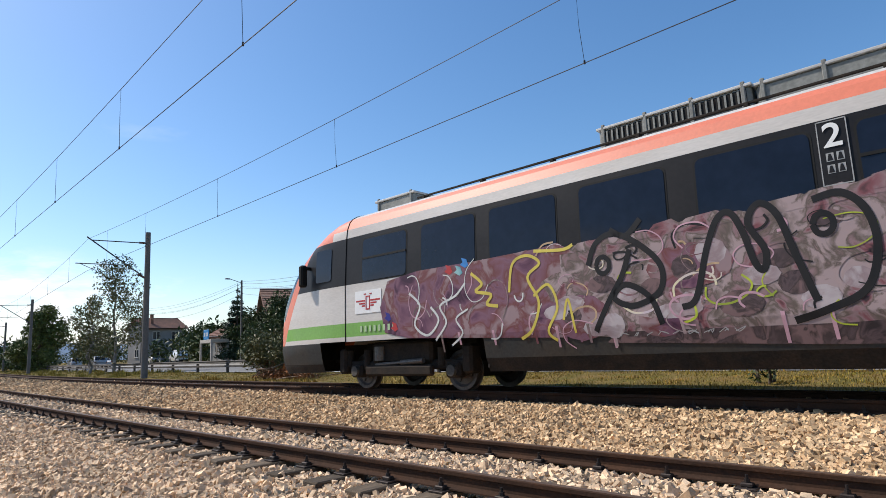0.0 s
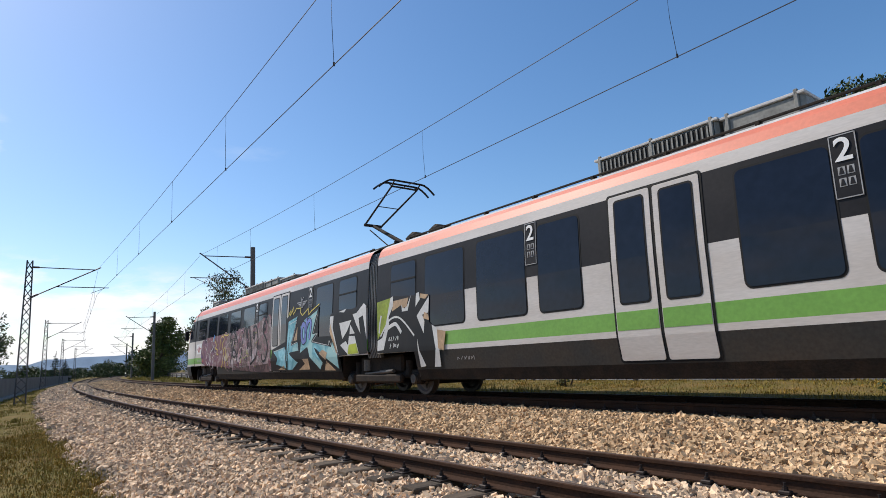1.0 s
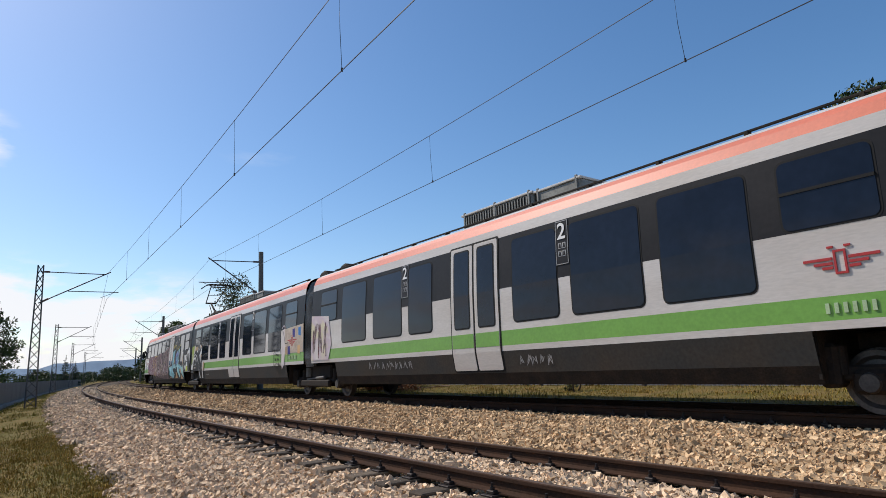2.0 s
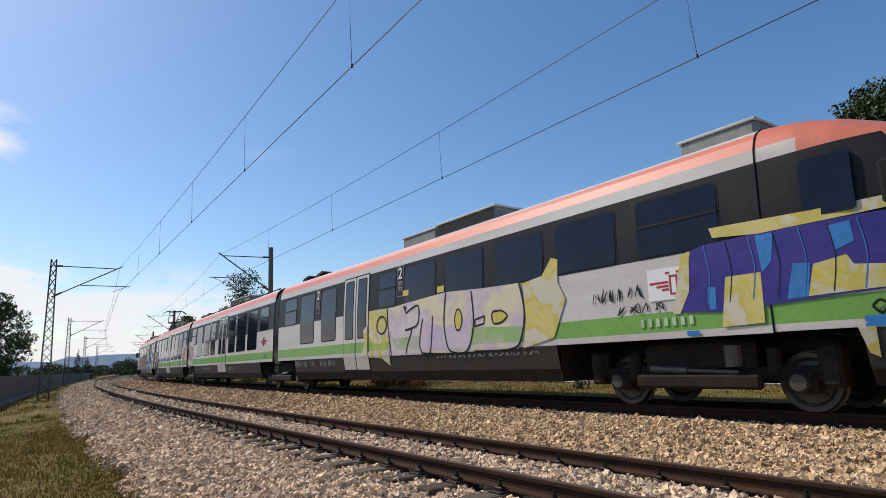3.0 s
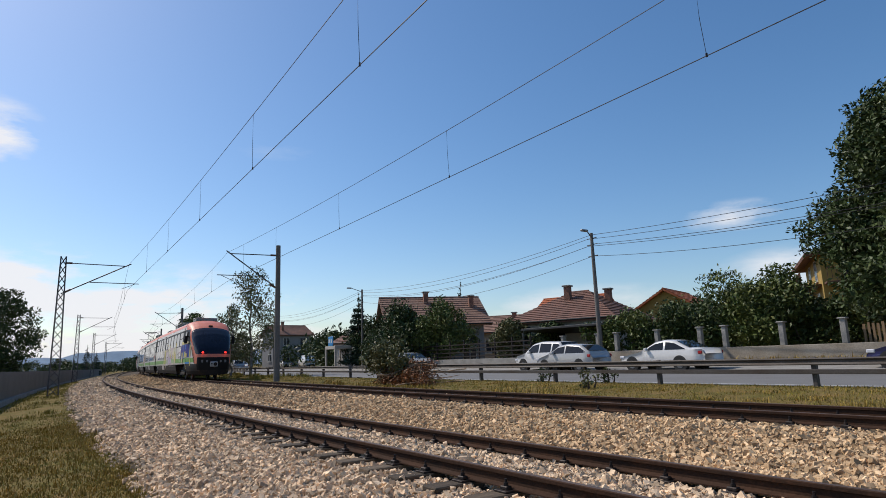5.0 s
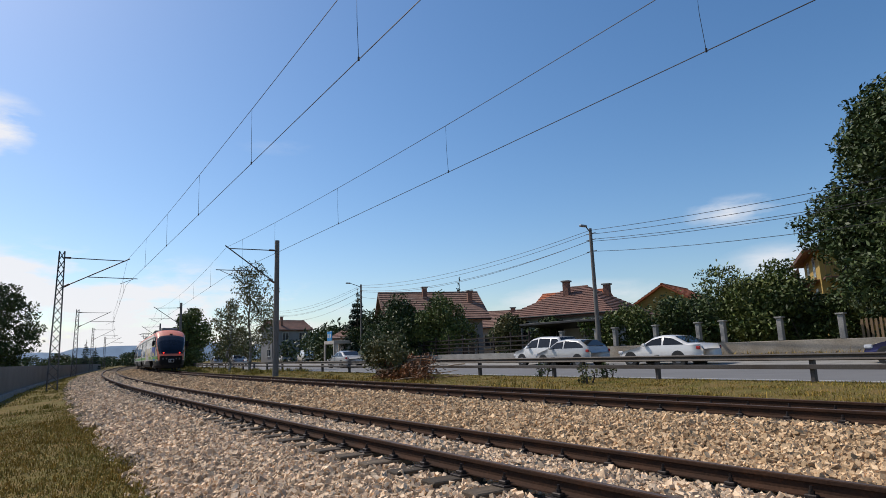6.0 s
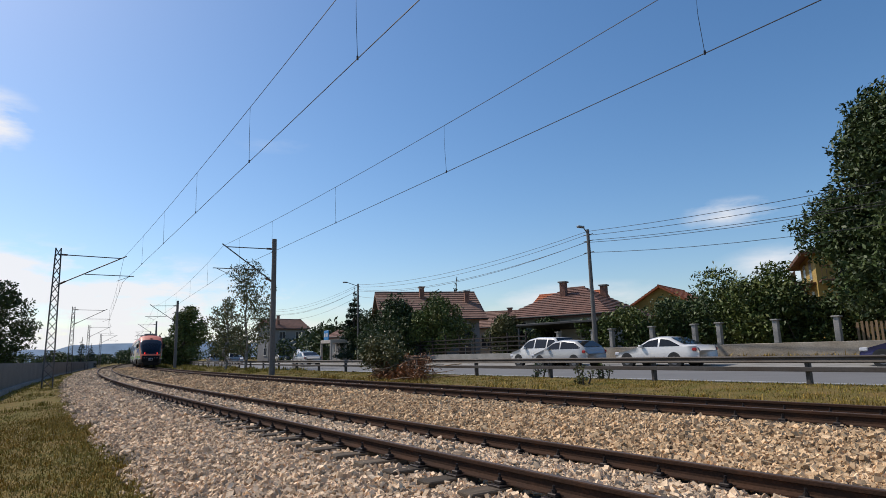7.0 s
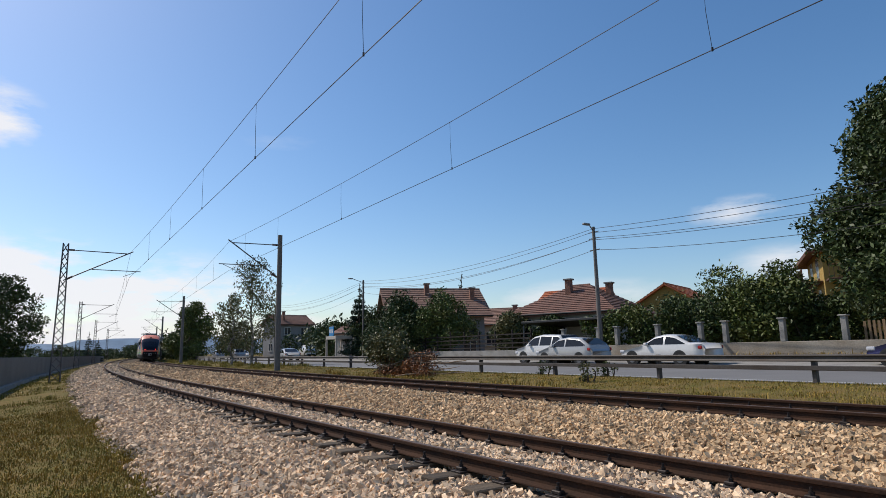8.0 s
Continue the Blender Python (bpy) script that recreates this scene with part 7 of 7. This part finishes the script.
def carport():
    ob = empty("carport", place(29.0, 26.5, 0.2, 8), "low carport with a dark sloping roof beside the house", "carport")
    bm = bmesh.new()
    box(bm, -3.4, 3.4, -2.0, 2.0, 2.35, 2.5, 0.02, pose(0, 0, 0, 4))
    part("roof", bm, TRIM, ob)
    for x in (-3.2, 3.2):
        for y in (-1.8, 1.8):
            bm = bmesh.new()
            rod(bm, (x, y, 0), (x, y, 2.35), 0.06)
            part("post", bm, STEEL, ob)


carport()
# hills on the horizon; the pale blue of distance haze is put into their colour
HILL = material("haze_tinted_hills", (0.30, 0.40, 0.50), 1.0, vary=0.2, scale=0.002, fine=0.02, bump=0)
_V, _F = [], []
for k in range(60):
    a = radians(100 + 70 * k / 59)
    p = Vector((math.cos(a), math.sin(a), 0)) * 3600
    hgt = 60 + 75 * max(0.0, noise.noise(Vector((k * 0.21, 0.3, 0)))) + 25 * noise.noise(Vector((k * 0.7, 2.0, 0))) + 40 * math.exp(-((k - 12) / 7) ** 2)
    _V += [(p.x, p.y, -20), (p.x * 1.05, p.y * 1.05, hgt)]
    if k:
        _F.append((2 * k - 2, 2 * k, 2 * k + 1, 2 * k - 1))
tagged(mesh_ob("backdrop_hills", _V, _F, HILL), "low hills on the horizon, coloured pale blue for distance haze", "hills", kind="structure")


# ---- trees and shrubs ----
BARK = material("bark", (0.10, 0.075, 0.055), 0.95, vary=0.4, scale=3, fine=16, bump=0.7, stretch=(1, 1, 0.3))
BIRCH_BARK = material("pale_bark", (0.30, 0.28, 0.25), 0.9, vary=0.5, scale=3, fine=12, bump=0.4, second=(0.10, 0.09, 0.08))
LEAF_DARK = leaf_material("dark_leaves", (0.036, 0.060, 0.014), (0.070, 0.092, 0.024))
LEAF_MID = leaf_material("green_leaves", (0.068, 0.105, 0.022), (0.140, 0.150, 0.036))
LEAF_DRY = leaf_material("yellowing_leaves", (0.085, 0.105, 0.035), (0.16, 0.13, 0.05))
LEAF_PINE = leaf_material("spruce_needles", (0.016, 0.036, 0.018), (0.026, 0.050, 0.024))
LEAF_BROWN = leaf_material("withered_brown_leaves", (0.30, 0.12, 0.04), (0.20, 0.085, 0.035))


def leaf_cloud(name, blobs, count, size, mt, parent, seed, hang=0.0, hollow=0.55, label=""):
    """Leaves spread through rounded clumps; blobs: (x, y, z, rx, ry, rz)."""
    g = np.random.default_rng(seed)
    B = np.array(blobs, float)
    vol = B[:, 3] * B[:, 4] * B[:, 5]
    which = g.choice(len(B), count, p=(vol ** 0.75) / (vol ** 0.75).sum())
    d = g.normal(size=(count, 3))
    d /= np.linalg.norm(d, axis=1, keepdims=True)
    r = hollow + (1.06 - hollow) * g.random(count) ** 0.6
    # uneven outline
    wob = 1 + 0.22 * np.sin(d[:, 0] * 5 + which) * np.sin(d[:, 1] * 6 + which * 2) + 0.12 * np.sin(d[:, 2] * 9 + which * 3)
    c = B[which, :3] + d * (r * wob)[:, None] * B[which, 3:]
    a = g.normal(size=(count, 3))
    a[:, 2] -= hang
    a /= np.linalg.norm(a, axis=1, keepdims=True)
    b = np.cross(a, g.normal(size=(count, 3)))
    b /= np.linalg.norm(b, axis=1, keepdims=True)
    s = size * g.uniform(0.6, 1.4, count)
    v = np.stack([c - a * s[:, None], c + b * (s * 0.42)[:, None], c + a * s[:, None], c - b * (s * 0.42)[:, None]], 1).reshape(-1, 3)
    f = (np.array([(0, 1, 2, 3)])[None] + (np.arange(count) * 4)[:, None, None]).reshape(-1, 4)
    ob = fast_mesh(name, v, f, mt)
    ob.parent = parent
    if label:
        ob["label"] = label
    return ob


def limb(bm, a, b, r0, r1, rng, n=5):
    pts = [Vector(a).lerp(Vector(b), k / n) + (Vector((rng.uniform(-1, 1), rng.uniform(-1, 1), rng.uniform(-0.5, 0.5))) * (Vector(b) - Vector(a)).length * 0.05 if 0 < k < n else Vector()) for k in range(n + 1)]
    for k in range(n):
        rod(bm, pts[k], pts[k + 1], r0 + (r1 - r0) * k / n, r0 + (r1 - r0) * (k + 1) / n, 7)


def tree(label, m, height, spread, mt, seed, count, leaf=0.12, clumps=26, low=0.3, bark=BARK, trunk_r=0.16, hang=0.0, name="tree"):
    rng = random.Random(seed)
    ob = empty(name, m, label, "tree")
    bm = bmesh.new()
    limb(bm, (0, 0, -0.3), (0.1, 0.1, height * 0.72), trunk_r, trunk_r * 0.35, rng, 6)
    blobs = []
    for k in range(clumps):
        a, u = rng.uniform(0, 2 * math.pi), (k + 0.5) / clumps
        z = height * (low + (0.93 - low) * u)
        prof = math.sin(math.pi * min(1.0, 0.22 + 0.74 * u)) ** 0.7
        rr = spread * prof * rng.uniform(0.25, 0.85)
        p = (rr * math.cos(a), rr * math.sin(a), z)
        q = spread * rng.uniform(0.20, 0.36)
        blobs.append((*p, q * rng.uniform(0.9, 1.4), q * rng.uniform(0.9, 1.4), q * rng.uniform(0.7, 1.1)))
        if k % 2 == 0:
            limb(bm, (0.05, 0.05, max(0.6, z - spread * 0.5)), p, trunk_r * 0.32, 0.012, rng, 4)
    part("trunk", bm, bark, ob)
    leaf_cloud("crown", blobs, count, leaf, mt, ob, seed, hang)
    return ob


def shrub(label, m, blobs, count, leaf, mt, seed):
    ob = empty("shrub", m, label, "shrub")
    rng = random.Random(seed)
    for x, y, z, rx, ry, rz in blobs:
        bm = bmesh.new()
        limb(bm, (x * 0.7, y * 0.7, -0.1), (x, y, z), 0.04, 0.012, rng, 3)
        part("stem", bm, BARK, ob)
    leaf_cloud("foliage", blobs, count, leaf, mt, ob, seed, hollow=0.35)
    return ob


def spruce(m, height, spread, seed, count):
    ob = empty("spruce", m, "dark narrow spruce tree", "tree")
    bm = bmesh.new()
    rod(bm, (0, 0, -0.3), (0, 0, height), 0.16, 0.02, 8)
    part("trunk", bm, BARK, ob)
    blobs = []
    rng = random.Random(seed)
    n = 13
    for k in range(n):
        u = k / (n - 1)
        z, r = height * (0.12 + 0.86 * u), spread * (1 - u) + 0.12
        for j in range(5 if u < 0.8 else 2):
            a = rng.uniform(0, 2 * math.pi)
            blobs.append((r * 0.55 * math.cos(a), r * 0.55 * math.sin(a), z - 0.12 * r, r * 0.5, r * 0.5, height * 0.035))
    leaf_cloud("crown", blobs, count, 0.13, LEAF_PINE, ob, seed, 0.5, 0.2)
    return ob


# big tree over the garden wall
tree("large dark leafy tree over the garden wall", place(8.1, 28.4, 0.2), 12.4, 4.7, LEAF_DARK, 21, 110000, 0.125, 64, 0.22, BARK, 0.28)
# gardens behind the wall
for k, (s, off, h, w, mt, n) in enumerate(((17.3, 28.5, 5.6, 2.3, LEAF_MID, 11000), (15.6, 29.0, 5.2, 2.2, LEAF_MID, 10000), (13.9, 29.0, 3.7, 1.9, LEAF_DARK, 7000), (12.4, 29.5, 3.0, 1.6, LEAF_DARK, 4000),
                                           (19.8, 27.5, 3.6, 1.8, LEAF_DARK, 5000), (21.8, 27.0, 3.9, 1.7, LEAF_DARK, 5000), (23.7, 26.6, 3.4, 1.6, LEAF_MID, 4500), (25.8, 26.0, 2.9, 1.4, LEAF_MID, 3500),
                                           (20.8, 31.0, 4.4, 2.0, LEAF_DARK, 4000), (23.5, 30.5, 4.0, 1.9, LEAF_MID, 4000))):
    rng = random.Random(k + 60)
    blobs = [(rng.uniform(-1, 1) * w * 0.7, rng.uniform(-1, 1) * w * 0.5, h * (0.22 + 0.6 * rng.random()), w * rng.uniform(0.35, 0.6), w * rng.uniform(0.35, 0.6), h * rng.uniform(0.16, 0.26)) for j in range(11)]
    shrub("dense green garden shrub behind the wall", place(s, off, 0.25), blobs, n, 0.11, mt, 70 + k)
# trees before and beside the gabled house
tree("round green tree in a garden before a house", place(43.0, 24.6, 0.2), 5.6, 2.9, LEAF_MID, 31, 12000, 0.12, 26, 0.2)
tree("low green tree behind the iron fence", place(35.5, 25.8, 0.2), 3.4, 2.0, LEAF_DRY, 32, 6000, 0.11, 20, 0.25)
tree("low dark tree by the house", place(32.0, 27.0, 0.2), 3.0, 1.7, LEAF_DARK, 33, 4500, 0.11, 18, 0.25)
tree("broad walnut tree beside the road", place(46.5, 22.4, 0.2), 5.4, 3.0, LEAF_DARK, 34, 12000, 0.14, 28, 0.18)
tree("dark leafy tree near the lamp post", place(54.0, 23.8, 0.2), 5.0, 3.0, LEAF_DARK, 35, 10000, 0.14, 24, 0.18)
tree("dark leafy tree at the roadside", place(62.0, 25.5, 0.2), 4.8, 3.0, LEAF_DARK, 36, 7000, 0.16, 24, 0.15)
spruce(place(61.5, 24.2, 0.2), 8.3, 2.0, 41, 9000)
spruce(place(62.0, 38.0, 0.2), 10.0, 1.6, 42, 3500)
# birch beside the barrier: thin, gappy crown
tree("tall sparse birch beside the road barrier", place(50.0, 10.0, 0.1), 9.2, 2.5, LEAF_DRY, 51, 4200, 0.11, 34, 0.22, BIRCH_BARK, 0.13, 0.9)
tree("young birch with thin yellowing leaves", place(56.0, 9.6, 0.1), 6.6, 1.9, LEAF_DRY, 52, 2600, 0.12, 24, 0.15, BIRCH_BARK, 0.11, 0.9)
tree("bushy tree beside the line", place(94.0, 10.6, 0.1), 8.6, 3.4, LEAF_MID, 53, 11000, 0.18, 26, 0.08)
tree("bushy tree beside the line", place(101.0, 11.2, 0.1), 6.0, 2.8, LEAF_MID, 54, 6000, 0.18, 24, 0.08)
# trees beyond the grey fence
tree("dark spreading tree beyond the grey fence", place(76.0, -10.2, -0.6), 10.0, 4.6, LEAF_DARK, 55, 20000, 0.17, 30, 0.12)
for k, (s, off, h) in enumerate(((170, -6.5, 7.6), (178, -5.0, 6.4))):
    spruce(place(s, off, -0.6), h, 1.7, 80 + k, 2500)


def far_woods(name, s0, s1, o0, o1, n, h0, h1, seed, mt, label):
    rng = random.Random(seed)
    blobs = []
    for k in range(n):
        p = at(rng.uniform(s0, s1), rng.uniform(o0, o1))
        h, w = rng.uniform(h0, h1), rng.uniform(1.6, 3.4)
        blobs += [(p.x, p.y, h * 0.4, w, w, h * 0.42), (p.x + rng.uniform(-1, 1), p.y + rng.uniform(-1, 1), h * 0.72, w * 0.6, w * 0.6, h * 0.26)]
    ob = leaf_cloud(name, blobs, n * 420, 0.34, mt, None, seed, 0, 0.45)
    return tagged(ob, label, "trees", kind="stuff")


far_woods("far_trees", 110, 240, 9.5, 14, 34, 4, 6.5, 91, LEAF_DARK, "dark thicket along the far side of the line")
far_woods("far_trees", 105, 260, 24, 60, 60, 5, 9, 92, LEAF_DARK, "dark trees and gardens along the far road")
far_woods("far_trees", 66, 110, 28, 45, 22, 4, 6.5, 93, LEAF_DARK, "trees between far houses")
far_woods("far_trees", 150, 330, -30, -4.5, 40, 2.0, 4.5, 94, LEAF_DARK, "low trees beyond the end of the fence")
far_woods("far_trees", 70, 140, -40, -12, 22, 1.5, 3.2, 95, LEAF_DARK, "low bushes beyond the grey fence")
far_woods("far_trees", 20, 60, 50, 80, 26, 4, 6.5, 96, LEAF_DARK, "trees behind the houses")
far_woods("far_trees", 230, 330, -4, 10, 26, 3, 6, 97, LEAF_DARK, "dark trees where the line bends out of sight")


CUT_WOOD = material("dry_cut_branch_wood", (0.44, 0.30, 0.18), 0.85, vary=0.4, scale=3, fine=30, bump=0.3, second=(0.20, 0.12, 0.07))


def brush_pile():
    """Cut branches with withered leaves heaped in the grass."""
    ob = empty("brush_pile", place(22.8, 9.6, 0.0), "heap of cut branches with withered brown leaves in the grass", "brush pile")
    rng = random.Random(5)
    for k in range(90):
        bm = bmesh.new()
        a = Vector((rng.uniform(-2.8, 2.4), rng.uniform(-1.0, 0.9), rng.uniform(0.0, 0.95)))
        d = Vector((rng.uniform(-1, 1), rng.uniform(-0.6, 0.6), rng.uniform(-0.1, 0.35)))
        limb(bm, a - d * 0.9, a + d * 0.9, rng.uniform(0.015, 0.04), 0.008, rng, 3)
        part("branch", bm, CUT_WOOD if k % 3 else BARK, ob)
    blobs = [(rng.uniform(-2.6, 1.6), rng.uniform(-0.8, 0.7), rng.uniform(0.1, 0.45), 0.55, 0.5, 0.3) for k in range(14)]
    blobs += [(rng.uniform(-1.4, 1.2), rng.uniform(-0.5, 0.5), rng.uniform(0.45, 0.85), 0.5, 0.45, 0.3) for k in range(8)]
    leaf_cloud("withered_leaves", blobs, 4600, 0.07, LEAF_BROWN, ob, 6, 0.3, 0.1)
    greens = [(rng.uniform(0.2, 2.0), rng.uniform(-0.6, 0.9), rng.uniform(0.3, 1.5), 0.55, 0.5, 0.5) for k in range(18)]
    greens += [(rng.uniform(-1.0, 1.2), rng.uniform(0.4, 1.0), rng.uniform(0.8, 1.7), 0.5, 0.4, 0.45) for k in range(8)]
    leaf_cloud("green_leaves", greens, 5600, 0.075, LEAF_DRY, ob, 7, 0.3, 0.1)


brush_pile()
for k, (s, off) in enumerate(((12.0, 9.6), (15.8, 11.4), (12.9, 11.5), (3.6, 9.0))):
    shrub("small dark weed in the verge", place(s, off, 0.03), [(0.2 * math.cos(j * 2.1), 0.2 * math.sin(j * 2.1), 0.12 + 0.1 * j, 0.14, 0.14, 0.14) for j in range(5)], 180, 0.05, LEAF_DARK if k else LEAF_DRY, 120 + k)


# ---- motion ----
TRAIN_S = [(0.0, -43.54), (0.4, -34.6), (0.6, -30.14), (0.8, -25.74), (1.0, -21.34), (1.2, -16.87), (1.75, -4.66), (2.3, 7.54), (2.5, 11.98), (2.7, 16.4), (3.0, 22.88), (3.5, 33.75), (4.0, 44.0),
           (4.5, 54.30), (5.0, 64.5), (5.5, 75.2), (6.0, 85.9), (6.5, 96.2), (7.0, 106.4), (7.5, 116.0), (8.0, 124.8)]


def on_track(s0, s1):
    """The pose of a car whose ends ride at s0 and s1; x points from s0 to s1."""
    c = OFF2 + GAUGE / 2
    a, b = at(s0, c), at(s1, c)
    return pose(a.x, a.y, RISE2 - CANT / 2, 0, 0, math.degrees(math.atan2(b.y - a.y, b.x - a.x)))


def motions():
    lean = math.degrees(math.atan2(CANT, GAUGE))
    rows_a, rows_b, rows_c, rows_d = [], [], [], []
    for t, s in TRAIN_S:
        g3, g2, g1 = s, s + LEN, s + 2 * LEN
        rows_a.append((t, on_track(g1, g1 + 17) @ pose(0, 0, 0, lean)))
        rows_b.append((t, on_track(g2, g1) @ pose(0, 0, 0, lean)))
        rows_c.append((t, on_track(g3, g2) @ pose(0, 0, 0, lean)))
        rows_d.append((t, on_track(g3, g3 - 17) @ pose(0, 0, 0, -lean)))
    for c, r in ((CAR_A, rows_a), (CAR_B, rows_b), (CAR_C, rows_c), (CAR_D, rows_d)):
        walk(c, r)
    walk(MOVING_CAR, [(t, place(q, 17.5, 0.06, 180)) for t, q in CAR_S])
    ts, ss = [r[0] for r in TRAIN_S], [r[1] for r in TRAIN_S]
    for w, x, sg in WHEELS:
        back = w.parent.parent == CAR_D
        rows = []
        for k in range(241):
            t = k / 30
            turn = math.degrees(float(np.interp(t, ts, ss)) / 0.40) * (-1 if back else 1)
            rows.append((t, pose(x, sg * GAUGE / 2, 0.40, 0, turn, 0) @ pose(0, 0, 0, 0, 0, 0 if sg > 0 else 180)))
        walk(w, rows)


motions()
